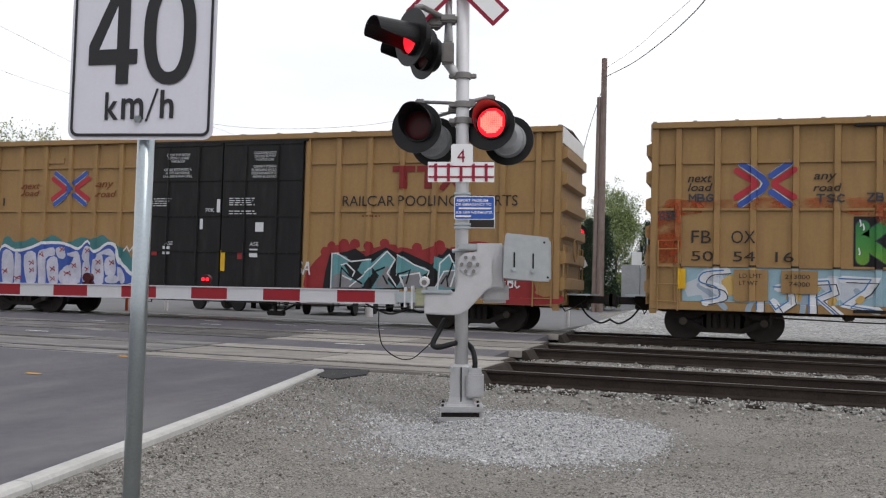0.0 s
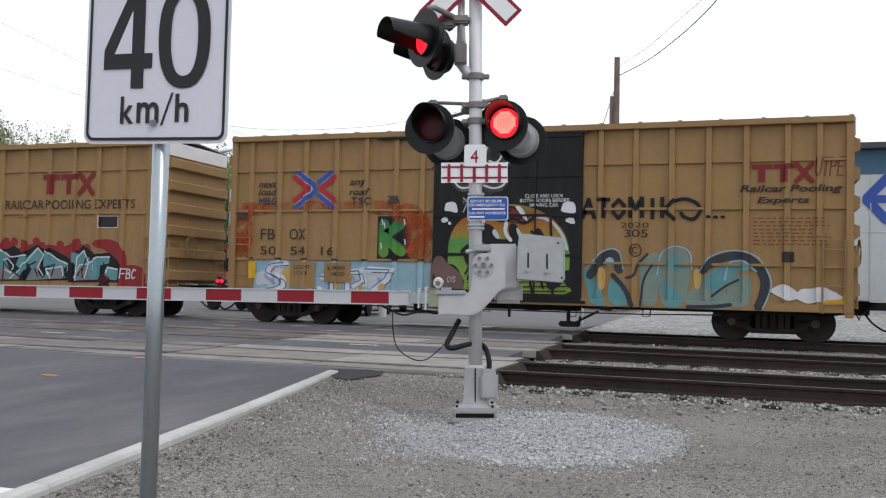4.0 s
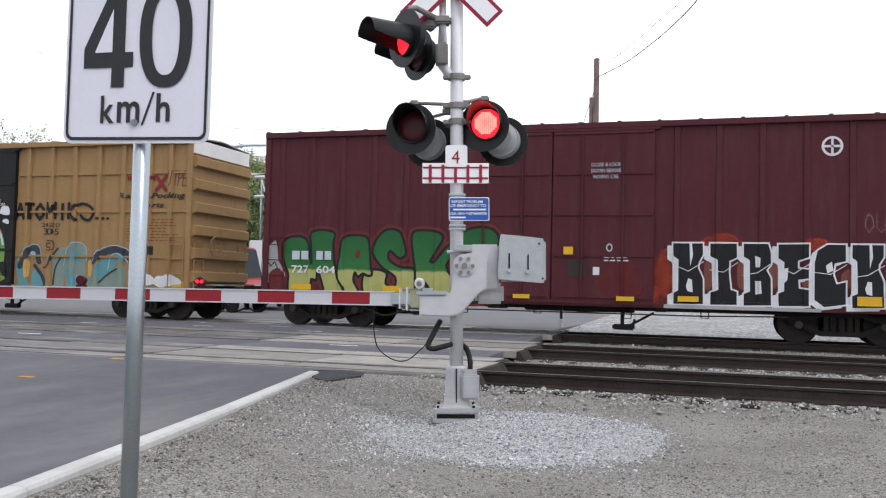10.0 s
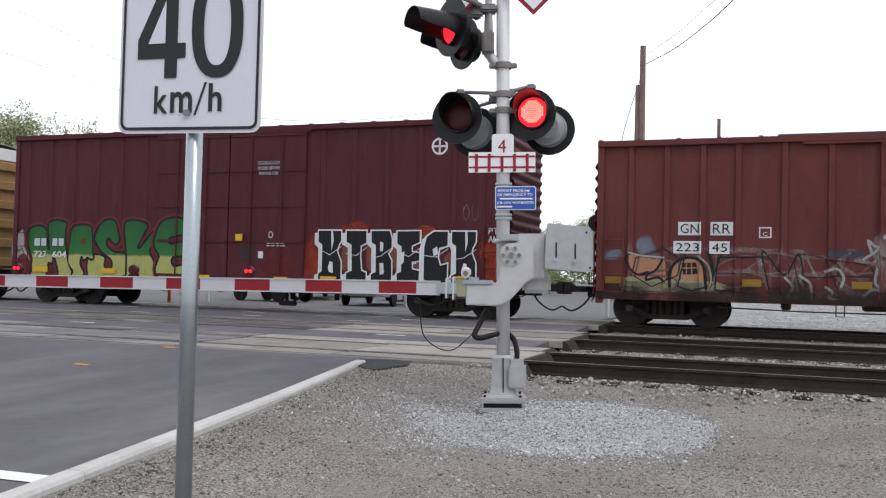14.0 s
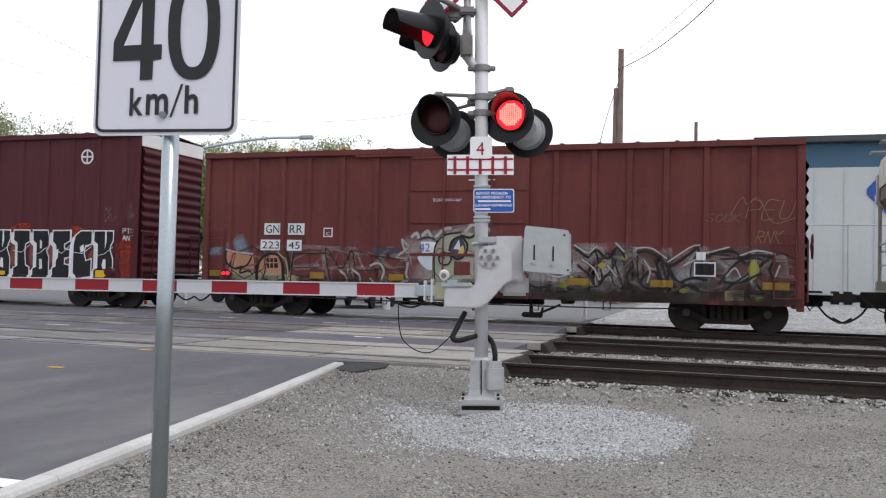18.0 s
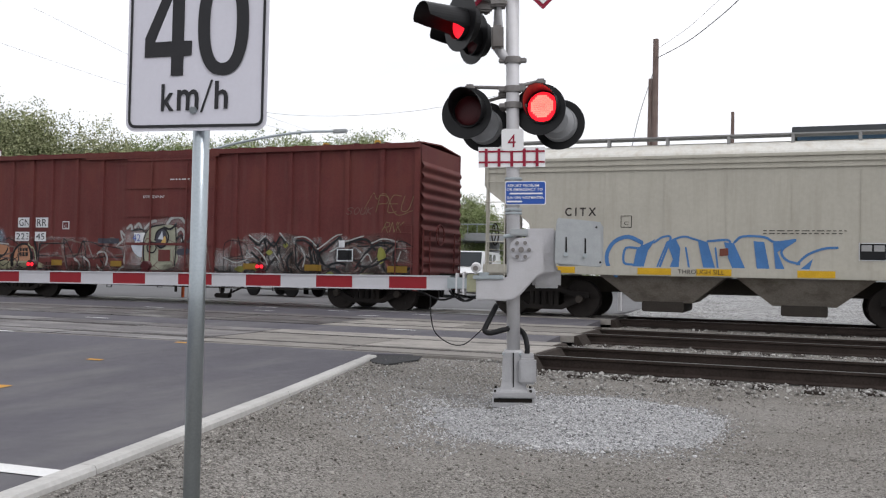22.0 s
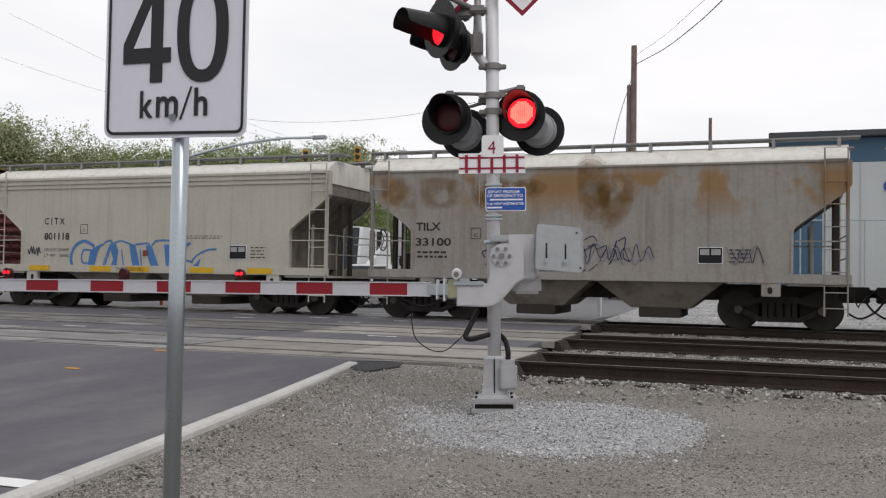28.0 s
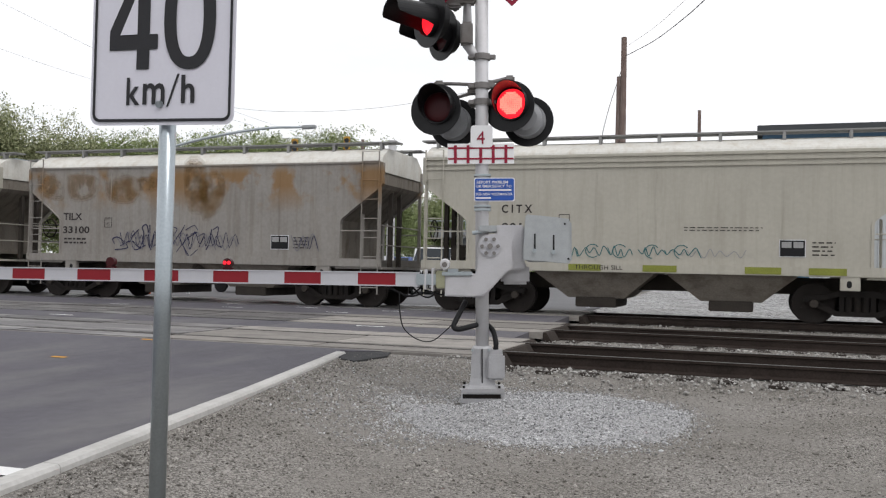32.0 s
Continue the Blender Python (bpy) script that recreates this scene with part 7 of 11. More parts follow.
line(c1, "graffiti_line", "g_black", 0.045, 4.8, ((-8.87, 1.00), (-8.59, 1.38), (-8.34, 1.49)), smooth=False)
line(c1, "graffiti_line", "g_black", 0.045, 4.8, ((-8.25, 1.08), (-8.37, 1.28)), smooth=False)
line(c1, "graffiti_line", "g_black", 0.045, 4.8, ((-7.94, 1.33), (-7.66, 1.43), (-7.75, 1.10)), smooth=False)
line(c1, "graffiti_line", "g_black", 0.045, 4.8, ((-7.33, 1.04), (-7.23, 1.31)), smooth=False)
line(c1, "graffiti_line", "g_black", 0.045, 4.8, ((-6.84, 1.12), (-6.71, 1.32), (-6.67, 1.06)), smooth=False)
shape(c1, "graffiti_halo", "g_black", 2.42, ((-7.11, 0.92), (-7.13, 1.48), (-6.70, 1.99), (-6.24, 1.73), (-5.79, 1.79), (-5.34, 1.45), (-5.38, 0.96)), smooth=False)
shape(c1, "graffiti_cloud", "g_red", 1.95, ((-6.40, 2.02), (-6.03, 2.16), (-5.59, 2.10), (-5.28, 1.84), (-5.19, 1.38), (-5.48, 1.31), (-5.79, 1.77)))
shape(c1, "graffiti_cloud", "g_red", 2.0, ((-5.41, 1.32), (-5.05, 1.45), (-4.62, 1.33), (-4.53, 0.91), (-5.47, 0.88)))
shape(c1, "graffiti_letter", "g_teal", 3.1, ((-6.96, 0.98), (-6.93, 1.64), (-6.66, 1.86), (-6.50, 1.49), (-6.16, 1.68), (-5.76, 1.69), (-5.78, 1.48), (-6.08, 1.42), (-6.09, 1.02)), smooth=False)
shape(c1, "graffiti_letter", "g_teal", 3.2, ((-6.00, 1.03), (-5.84, 1.40), (-5.42, 1.33), (-5.50, 1.01)), smooth=False)
shape(c1, "graffiti_letter", "g_haze", 3.7, ((-6.81, 1.01), (-6.60, 1.42), (-6.36, 1.02)), smooth=False)
line(c1, "graffiti_line", "g_white", 0.035, 4.4, ((-6.93, 0.98), (-6.89, 1.62), (-6.65, 1.83), (-6.48, 1.49)), smooth=False)
line(c1, "graffiti_line", "g_white", 0.035, 4.4, ((-6.44, 1.49), (-6.14, 1.65), (-5.76, 1.66)), smooth=False)
line(c1, "graffiti_line", "g_white", 0.035, 4.4, ((-6.00, 1.03), (-5.81, 1.37), (-5.42, 1.30)), smooth=False)
line(c1, "graffiti_line", "g_white", 0.035, 4.4, ((-6.28, 1.02), (-6.34, 1.43)), smooth=False)
line(c1, "graffiti_line", "g_black", 0.045, 4.8, ((-6.70, 1.22), (-6.56, 1.62)), smooth=False)
line(c1, "graffiti_line", "g_black", 0.045, 4.8, ((-5.96, 1.50), (-5.91, 1.08)), smooth=False)
c1.paint("graffiti_tag", letters(B(), "FBC", -5.35, -4.85, 1.05, 1.35, 0.035, lean=0.1), "g_white", 8)
c1.paint("graffiti_tag", letters(B(), "SA", -10.75, -10.35, 1.25, 1.6, 0.04, lean=0.1), "g_white", 8)
for t, x0, x1, z in (("CLOSE THIS DOOR", -14.72, -13.98, 4.37), ("BEFORE CLOSING", -14.68, -14.02, 4.28), ("MAIN DOOR", -14.56, -14.14, 4.19), ("CIERRE ESTA PUERTA", -14.78, -13.92, 3.97), ("ANTES DE CERRAR", -14.72, -13.98, 3.88), ("LA PUERTA PRINCIPAL", -14.8, -13.9, 3.79),
                   ("CLOSE AND LOCK", -12.05, -11.38, 4.38), ("DOORS BEFORE", -12.02, -11.41, 4.29), ("MOVING CAR", -11.97, -11.46, 4.20), ("CIERRE Y PONGA", -12.05, -11.38, 4.02), ("EL SEGURO EN LAS", -12.1, -11.33, 3.93), ("PUERTAS ANTES DE", -12.1, -11.33, 3.84), ("MOVER EL CARRO", -12.06, -11.37, 3.75)):
    c1.paint("lettering", words(t, x0, x1, z, z + 0.068), "g_white", 9, on=DOOR)
c1.paint("lettering", words("70K", -13.45, -13.18, 2.86, 2.96), "g_white", 9, on=DOOR)
for x0, x1, z0, z1, n in ((-15.25, -14.5, 3.0, 3.25, 4), (-12.75, -12.0, 3.02, 3.25, 4), (-12.75, -11.95, 2.78, 2.92, 2)):
    bars(c1, x0, x1, z0, z1, n, "g_white", DOOR, seed=int(x0 * -10))
for x0, z0, w, h, mt in ((-14.75, 1.72, 0.22, 0.22, "g_white"), (-12.1, 1.68, 0.24, 0.22, "g_white"), (-15.1, 1.68, 0.17, 0.17, "g_red"), (-12.45, 1.62, 0.17, 0.17, "g_red"), (-12.95, 1.3, 0.13, 0.55, "decal_y"), (-11.95, 2.35, 0.24, 0.24, "g_white"), (-13.12, 2.85, 0.10, 0.35, "g_white"), (-13.62, 2.4, 0.09, 0.28, "g_white")):
    patch(c1, "decal", x0, x0 + w, z0, z0 + h, mt, 3, DOOR)
for x0 in (-14.7, -12.1):
    c1.paint("lettering", words("ASE", x0, x0 + 0.26, 1.97, 2.07), "g_white", 3, on=DOOR)
bars(c1, -9.0, -8.5, 2.72, 2.82, 1, "m_ink", seed=4)
patch(c1, "data_plate_rim", -6.17, -5.53, 2.48, 2.82, "g_white", 1)
bm = B()
box(bm, -18.85, -18.2, -0.03, 0.0, 4.24, 4.40, 0.01)
for v in bm.verts:
    v.co.x -= c1.c
    v.co.y += c1.panel
part("vent_flap", bm, "tan", c1.ob)

# second wagon
for k, (cx, cz, rx, rz) in enumerate(((-1.58, 2.3, 0.34, 0.62), (-1.2, 2.98, 0.5, 0.16), (-0.3, 3.03, 0.7, 0.13), (0.6, 3.05, 0.6, 0.14), (1.5, 3.04, 0.7, 0.15), (2.4, 3.0, 0.6, 0.18), (3.1, 2.85, 0.45, 0.26), (3.45, 2.3, 0.36, 0.62))):
    c2.paint("graffiti_cloud", blot(B(), cx, cz, rx, rz, seed=k + 20, rough=0.16), "mist_orange", 5 + 0.25 * k)
for t, x0, x1, z in (("MBG", -1.05, -0.5, 3.1), ("TSC", 1.6, 2.2, 3.08), ("ZB", 2.6, 2.95, 3.1), ("ZOZO", -1.8, -1.3, 2.7)):
    c2.paint("graffiti_tag", letters(B(), t, x0, x1, z, z + 0.18, 0.035), "g_dark", 11)
patch(c2, "graffiti_block", 2.36, 3.26, 1.70, 2.78, "g_black", 3)
bubble(c2, "K", 2.36, 3.22, 1.72, 2.76, 0.26, 0.02, "g_dark", "letter_green", fillw=0.60, soft=False)
for x, z in ((2.48, 2.70), (2.54, 2.62), (3.08, 2.70), (3.10, 2.2), (2.46, 2.1)):
    line(c2, "graffiti_drip", "g_white", 0.03, 9, ((x, z), (x + 0.02, z - 0.09), (x + 0.01, z - 0.13)))
c2.paint("graffiti_line", stroke(B(), ((-1.2, 1.69), (2.0, 1.67), (3.8, 1.70)), 0.035), "g_black", 9)
patch(c2, "graffiti_ground", -1.15, 3.8, 0.88, 1.64, "g_sky", 1)
for k, (cx, rx, mt) in enumerate(((-0.6, 0.4, "g_pale"), (0.2, 0.45, "g_ochre"), (1.3, 0.4, "g_ochre"), (2.2, 0.5, "g_pale"), (3.2, 0.45, "g_sky"))):
    c2.paint("graffiti_cloud", blot(B(), cx, 1.25, rx, 0.32, seed=k + 200, rough=0.4, flat=0.88), mt, 1.8 + 0.2 * k)
line(c2, "graffiti_letter", "g_white", 0.17, 3.0, ((-0.20, 1.56), (-0.61, 1.50), (-0.70, 1.30), (-0.33, 1.18), (-0.29, 0.97), (-0.66, 0.86)))
line(c2, "graffiti_outline", "g_dark", 0.022, 5.0, ((-0.12, 1.51), (-0.53, 1.45), (-0.62, 1.24), (-0.25, 1.12), (-0.21, 0.92), (-0.58, 0.81)))
line(c2, "graffiti_outline", "g_blue", 0.03, 5.6, ((-0.28, 1.58), (-0.70, 1.52), (-0.78, 1.32), (-0.42, 1.20), (-0.37, 0.99), (-0.75, 0.89)))
line(c2, "graffiti_letter", "g_white", 0.17, 3.2, ((0.52, 1.49), (0.50, 0.71)), smooth=False)
line(c2, "graffiti_outline", "g_dark", 0.022, 5.1, ((0.60, 1.44), (0.58, 0.66)), smooth=False)
line(c2, "graffiti_outline", "g_blue", 0.03, 5.699999999999999, ((0.44, 1.52), (0.42, 0.74)), smooth=False)
line(c2, "graffiti_letter", "g_white", 0.17, 3.4, ((0.86, 1.22), (1.12, 1.22), (1.16, 0.92), (0.89, 0.73), (0.77, 0.91)), smooth=False)
line(c2, "graffiti_outline", "g_dark", 0.022, 5.2, ((0.93, 1.17), (1.19, 1.16), (1.23, 0.87), (0.97, 0.67), (0.85, 0.86)), smooth=False)
line(c2, "graffiti_outline", "g_blue", 0.03, 5.8, ((0.77, 1.24), (1.04, 1.24), (1.07, 0.94), (0.81, 0.75), (0.69, 0.93)), smooth=False)
line(c2, "graffiti_letter", "g_white", 0.17, 3.6, ((1.57, 1.30), (1.57, 0.66)), smooth=False)
line(c2, "graffiti_outline", "g_dark", 0.022, 5.3, ((1.64, 1.25), (1.65, 0.61)), smooth=False)
line(c2, "graffiti_outline", "g_blue", 0.03, 5.8999999999999995, ((1.49, 1.32), (1.49, 0.68)), smooth=False)
line(c2, "graffiti_letter", "g_white", 0.17, 3.8, ((1.57, 1.35), (1.95, 1.37), (2.01, 1.16), (1.71, 1.01), (2.12, 0.63)), smooth=False)
line(c2, "graffiti_outline", "g_dark", 0.022, 5.4, ((1.64, 1.30), (2.02, 1.32), (2.08, 1.11), (1.78, 0.96), (2.19, 0.58)), smooth=False)
line(c2, "graffiti_outline", "g_blue", 0.03, 6.0, ((1.49, 1.37), (1.87, 1.40), (1.93, 1.18), (1.63, 1.03), (2.04, 0.66)), smooth=False)
line(c2, "graffiti_letter", "g_white", 0.17, 4.0, ((2.15, 1.43), (2.78, 1.42), (2.64, 1.20), (2.23, 0.88), (2.84, 0.78)), smooth=False)
line(c2, "graffiti_outline", "g_dark", 0.022, 5.5, ((2.23, 1.37), (2.85, 1.36), (2.72, 1.14), (2.30, 0.83), (2.91, 0.73)), smooth=False)
line(c2, "graffiti_outline", "g_blue", 0.03, 6.1, ((2.07, 1.45), (2.70, 1.44), (2.57, 1.22), (2.15, 0.90), (2.76, 0.80)), smooth=False)
line(c2, "graffiti_shadow", "g_paleblue", 0.12, 2.4, ((-0.79, 1.24), (-0.48, 1.00), (-0.23, 0.75)))
line(c2, "graffiti_shadow", "g_paleblue", 0.12, 2.4, ((0.17, 1.52), (0.42, 1.27), (0.24, 0.70)))
line(c2, "graffiti_shadow", "g_paleblue", 0.12, 2.4, ((1.23, 1.54), (1.41, 1.30), (1.35, 0.68)))
line(c2, "graffiti_shadow", "g_paleblue", 0.12, 2.4, ((2.42, 1.20), (2.59, 1.03)))
shape(c2, "graffiti_fill", "g_ochre", 6.4, ((2.40, 0.99), (2.51, 1.10), (2.59, 1.03), (2.49, 0.91)))
shape(c2, "graffiti_fill", "g_ochre", 6.4, ((1.85, 0.94), (1.96, 1.06), (2.04, 0.98), (1.95, 0.85)))
patch(c2, "label_panel", -0.06, 0.66, 0.92, 1.60, "tan", 13)
patch(c2, "label_panel", 0.92, 1.66, 1.10, 1.60, "tan", 13)
for t, x0, x1, z in (("LD LMT", 0.06, 0.52, 1.42), ("LT WT", 0.06, 0.44, 1.26), ("213000", 1.0, 1.5, 1.42), ("74000", 1.08, 1.5, 1.26)):
    c2.text(t, x0, x1, z, z + 0.095, "m_dark", 15)
shape(c2, "graffiti_block", "mist_orange", 5.5, ((3.2, 2.95), (3.5, 2.9), (3.78, 2.5), (3.82, 2.0), (3.7, 1.74), (3.26, 1.72)))
shape(c2, "graffiti_block", "mist_orange", 5.5, ((-1.84, 2.6), (-1.6, 2.98), (-1.25, 3.0), (-1.25, 1.74), (-1.84, 1.74)))
patch(c2, "decal", -1.25, -1.08, 1.15, 1.6, "decal_y", 13)
shape(c2, "graffiti_face", "face_paint", 1, ((4.90, 0.87), (4.71, 1.19), (4.49, 1.55), (4.25, 1.66), (4.27, 2.13), (4.39, 2.48), (4.65, 2.75), (5.03, 2.95), (5.47, 3.03), (5.93, 3.05), (6.39, 2.95), (6.77, 2.76), (7.06, 2.47), (7.22, 2.14), (7.27, 1.74), (7.22, 1.28), (7.13, 0.92)), on=DOOR)
line(c2, "graffiti_line", "g_black", 0.05, 3, ((4.25, 1.66), (4.27, 2.13), (4.39, 2.48), (4.65, 2.75), (5.03, 2.95), (5.47, 3.03)), on=DOOR)
line(c2, "graffiti_shine", "g_pale", 0.07, 3, ((6.34, 2.76), (6.63, 2.72), (6.88, 2.58), (7.09, 2.30), (7.20, 1.99)), on=DOOR)
shape(c2, "graffiti_hair", "g_darkred", 4, ((5.53, 2.92), (5.64, 3.05), (5.88, 2.99), (6.11, 2.91), (6.26, 2.71), (6.12, 2.60), (5.89, 2.60), (5.66, 2.66), (5.57, 2.76)), on=DOOR)
line(c2, "graffiti_line", "g_black", 0.07, 5, ((5.35, 2.92), (5.45, 2.71), (5.66, 2.65), (5.89, 2.71), (6.12, 2.60), (6.29, 2.65), (6.43, 2.76)), on=DOOR)
line(c2, "graffiti_line", "g_black", 0.05, 5.5, ((5.82, 2.92), (5.71, 2.76), (5.83, 2.66)), on=DOOR)
line(c2, "graffiti_line", "g_black", 0.05, 5.5, ((6.02, 2.91), (6.11, 2.78), (6.03, 2.68)), on=DOOR)
line(c2, "graffiti_line", "g_black", 0.05, 5.5, ((5.65, 2.97), (5.82, 2.99), (5.99, 2.94)), on=DOOR)
shape(c2, "graffiti_shine", "g_white", 6, ((5.34, 3.00), (5.40, 3.06), (5.48, 3.02), (5.50, 2.89), (5.60, 2.72), (5.49, 2.72), (5.41, 2.84)), on=DOOR)
shape(c2, "graffiti_shine", "g_white", 6.2, ((5.95, 2.99), (6.06, 2.99), (6.17, 2.86), (6.25, 2.65), (6.14, 2.73), (6.03, 2.87)), on=DOOR)
shape(c2, "graffiti_shine", "g_white", 6.4, ((5.51, 3.14), (5.64, 3.11), (5.73, 3.03), (5.62, 3.03), (5.53, 3.07)), on=DOOR)
shape(c2, "graffiti_shine", "g_white", 6, ((5.10, 2.68), (5.20, 2.67), (5.19, 2.61), (5.11, 2.62)), on=DOOR)
shape(c2, "graffiti_eye", "g_black", 5, ((5.07, 2.24), (5.08, 2.47), (5.22, 2.58), (5.38, 2.53), (5.50, 2.37), (5.58, 2.23), (5.47, 2.13), (5.26, 2.08)), on=DOOR)
line(c2, "graffiti_shine", "g_white", 0.085, 6, ((5.06, 2.21), (4.98, 2.34), (5.02, 2.51), (5.13, 2.62)), on=DOOR)
shape(c2, "graffiti_shine", "g_pale", 6.5, ((5.39, 2.37), (5.46, 2.45), (5.58, 2.25), (5.50, 2.23)), on=DOOR)
shape(c2, "graffiti_eye", "g_black", 5.2, ((5.83, 2.29), (5.79, 2.50), (5.86, 2.59), (5.98, 2.55), (6.07, 2.40), (6.19, 2.25), (6.02, 2.14), (5.89, 2.19)), on=DOOR)
line(c2, "graffiti_shine", "g_white", 0.09, 6, ((5.73, 2.60), (5.71, 2.42), (5.77, 2.28), (5.85, 2.19)), on=DOOR)
shape(c2, "graffiti_shine", "g_pale", 6.5, ((5.98, 2.45), (6.02, 2.48), (6.13, 2.31), (6.04, 2.29)), on=DOOR)
shape(c2, "graffiti_line", "g_black", 5.4, ((5.21, 2.19), (5.56, 2.21), (6.02, 2.20), (6.36, 2.14), (6.14, 2.06), (5.56, 2.06), (5.28, 1.99)), on=DOOR)
line(c2, "graffiti_line", "g_black", 0.17, 5.6, ((4.76, 1.82), (4.87, 1.61), (5.14, 1.43), (5.53, 1.35), (5.93, 1.35), (6.27, 1.46), (6.53, 1.68), (6.66, 1.96), (6.61, 2.22), (6.50, 2.40)), on=DOOR)
line(c2, "graffiti_shine", "g_white", 0.05, 6.6, ((5.96, 1.43), (6.27, 1.55), (6.48, 1.74), (6.58, 1.98), (6.54, 2.17)), on=DOOR)
line(c2, "graffiti_line", "g_black", 0.1, 5.8, ((4.64, 1.91), (4.80, 2.05), (5.00, 2.11)), on=DOOR)
line(c2, "graffiti_line", "g_black", 0.05, 5.9, ((4.73, 1.37), (4.90, 1.66), (5.01, 1.87)), on=DOOR)
shape(c2, "graffiti_line", "g_black", 5.8, ((5.05, 1.85), (5.30, 1.88), (5.37, 1.77), (5.28, 1.69), (5.10, 1.71)), on=DOOR)
shape(c2, "graffiti_line", "g_black", 6.0, ((5.92, 1.97), (6.14, 2.03), (6.32, 1.99), (6.31, 1.86), (6.09, 1.83)), on=DOOR)
line(c2, "graffiti_line", "g_black", 0.07, 6.1, ((6.35, 2.40), (6.47, 2.29), (6.49, 2.09), (6.37, 1.96)), on=DOOR)
line(c2, "graffiti_line", "g_black", 0.035, 6.8, ((5.04, 1.90), (5.74, 1.90), (6.82, 1.92)), on=DOOR)
line(c2, "graffiti_fill", "g_ochre", 0.06, 6.9, ((5.41, 1.82), (5.42, 1.49)), on=DOOR)
line(c2, "graffiti_line", "g_black", 0.05, 6.0, ((5.83, 1.62), (5.87, 1.36), (5.82, 1.57)), on=DOOR)
line(c2, "graffiti_line", "g_black", 0.07, 6, ((5.14, 1.38), (5.03, 0.87)), on=DOOR)
line(c2, "graffiti_line", "g_black", 0.06, 6, ((5.46, 1.28), (5.40, 0.88)), on=DOOR)
line(c2, "graffiti_line", "g_black", 0.05, 6, ((5.70, 1.28), (5.71, 0.89)), on=DOOR)
line(c2, "graffiti_line", "g_black", 0.05, 6, ((6.00, 1.29), (6.05, 0.89)), on=DOOR)
line(c2, "graffiti_line", "g_black", 0.06, 6, ((6.30, 1.38), (6.40, 0.90)), on=DOOR)
line(c2, "graffiti_line", "g_black", 0.06, 6, ((6.52, 1.50), (6.65, 1.07)), on=DOOR)
line(c2, "graffiti_line", "g_black", 0.06, 6, ((4.88, 1.45), (4.80, 1.24)), on=DOOR)
line(c2, "graffiti_line", "g_black", 0.03, 7, ((4.79, 1.31), (7.17, 1.37)), on=DOOR)
line(c2, "graffiti_line", "g_black", 0.025, 7, ((4.80, 1.16), (7.18, 1.23)), on=DOOR)
line(c2, "graffiti_line", "g_black", 0.03, 7, ((4.80, 1.04), (7.18, 1.12)), on=DOOR)
line(c2, "graffiti_line", "g_black", 0.03, 7, ((4.81, 0.94), (7.18, 1.01)), on=DOOR)
line(c2, "graffiti_line", "g_black", 0.06, 7.2, ((6.80, 2.70), (6.85, 1.89), (6.88, 0.92)), on=DOOR)
shape(c2, "graffiti_blot", "g_black", 7.4, ((6.73, 1.45), (6.89, 1.56), (6.99, 1.38), (7.12, 1.23), (6.96, 1.08), (6.76, 1.07)), on=DOOR)
shape(c2, "graffiti_blot", "g_black", 7.4, ((7.11, 1.43), (7.29, 1.48), (7.34, 1.13), (7.21, 1.13)), on=DOOR)
shape(c2, "graffiti_block", "g_mauve", 2, ((3.88, 1.60), (4.06, 1.81), (4.31, 1.60), (4.61, 1.37), (4.70, 1.03), (4.60, 0.86), (3.94, 0.85)), on=DOOR)
line(c2, "graffiti_line", "g_black", 0.05, 3.5, ((3.92, 1.33), (3.93, 1.07), (4.00, 0.99), (4.83, 0.97)), on=DOOR, smooth=False)
c2.paint("graffiti_tag", letters(B(), "DOS", 4.14, 4.50, 1.15, 1.31, 0.025, lean=0.1), "g_grey", 4, on=DOOR)
shape(c2, "graffiti_spot", "g_white", 3, ((4.17, 2.98), (4.22, 3.10), (4.43, 3.10), (4.50, 2.92), (4.47, 2.85), (4.32, 2.89), (4.18, 2.90)), on=DOOR)
shape(c2, "graffiti_spot", "g_white", 3, ((7.06, 2.98), (7.12, 3.08), (7.32, 3.09), (7.39, 2.96), (7.36, 2.83), (7.07, 2.87)), on=DOOR)
shape(c2, "graffiti_spot", "g_white", 3, ((4.09, 2.70), (4.20, 2.75), (4.26, 2.67), (4.18, 2.61), (4.10, 2.63)), on=DOOR)
shape(c2, "graffiti_spot", "g_white", 3, ((7.15, 2.65), (7.22, 2.72), (7.34, 2.71), (7.38, 2.60), (7.30, 2.58)), on=DOOR)
shape(c2, "graffiti_spot", "g_white", 3, ((4.26, 2.62), (4.31, 2.63), (4.34, 2.58), (4.29, 2.56)), on=DOOR)
line(c2, "graffiti_mist", "mist_white", 0.17, 1.5, ((4.58, 4.23), (4.41, 4.13), (4.34, 3.87), (4.42, 3.59), (4.58, 3.46), (4.79, 3.47)), on=DOOR)
line(c2, "graffiti_tag", "g_white", 0.042, 3, ((4.58, 4.23), (4.41, 4.13), (4.34, 3.87), (4.42, 3.59), (4.58, 3.46), (4.79, 3.47)), on=DOOR)
line(c2, "graffiti_mist", "mist_white", 0.17, 1.5, ((4.73, 3.86), (4.78, 3.66), (4.91, 3.53), (5.09, 3.56), (5.19, 3.80), (5.18, 4.21), (5.22, 4.44), (5.37, 4.52), (5.54, 4.41), (5.57, 4.20), (5.44, 4.06), (5.27, 4.10)), on=DOOR)
line(c2, "graffiti_tag", "g_white", 0.042, 3, ((4.73, 3.86), (4.78, 3.66), (4.91, 3.53), (5.09, 3.56), (5.19, 3.80), (5.18, 4.21), (5.22, 4.44), (5.37, 4.52), (5.54, 4.41), (5.57, 4.20), (5.44, 4.06), (5.27, 4.10)), on=DOOR)
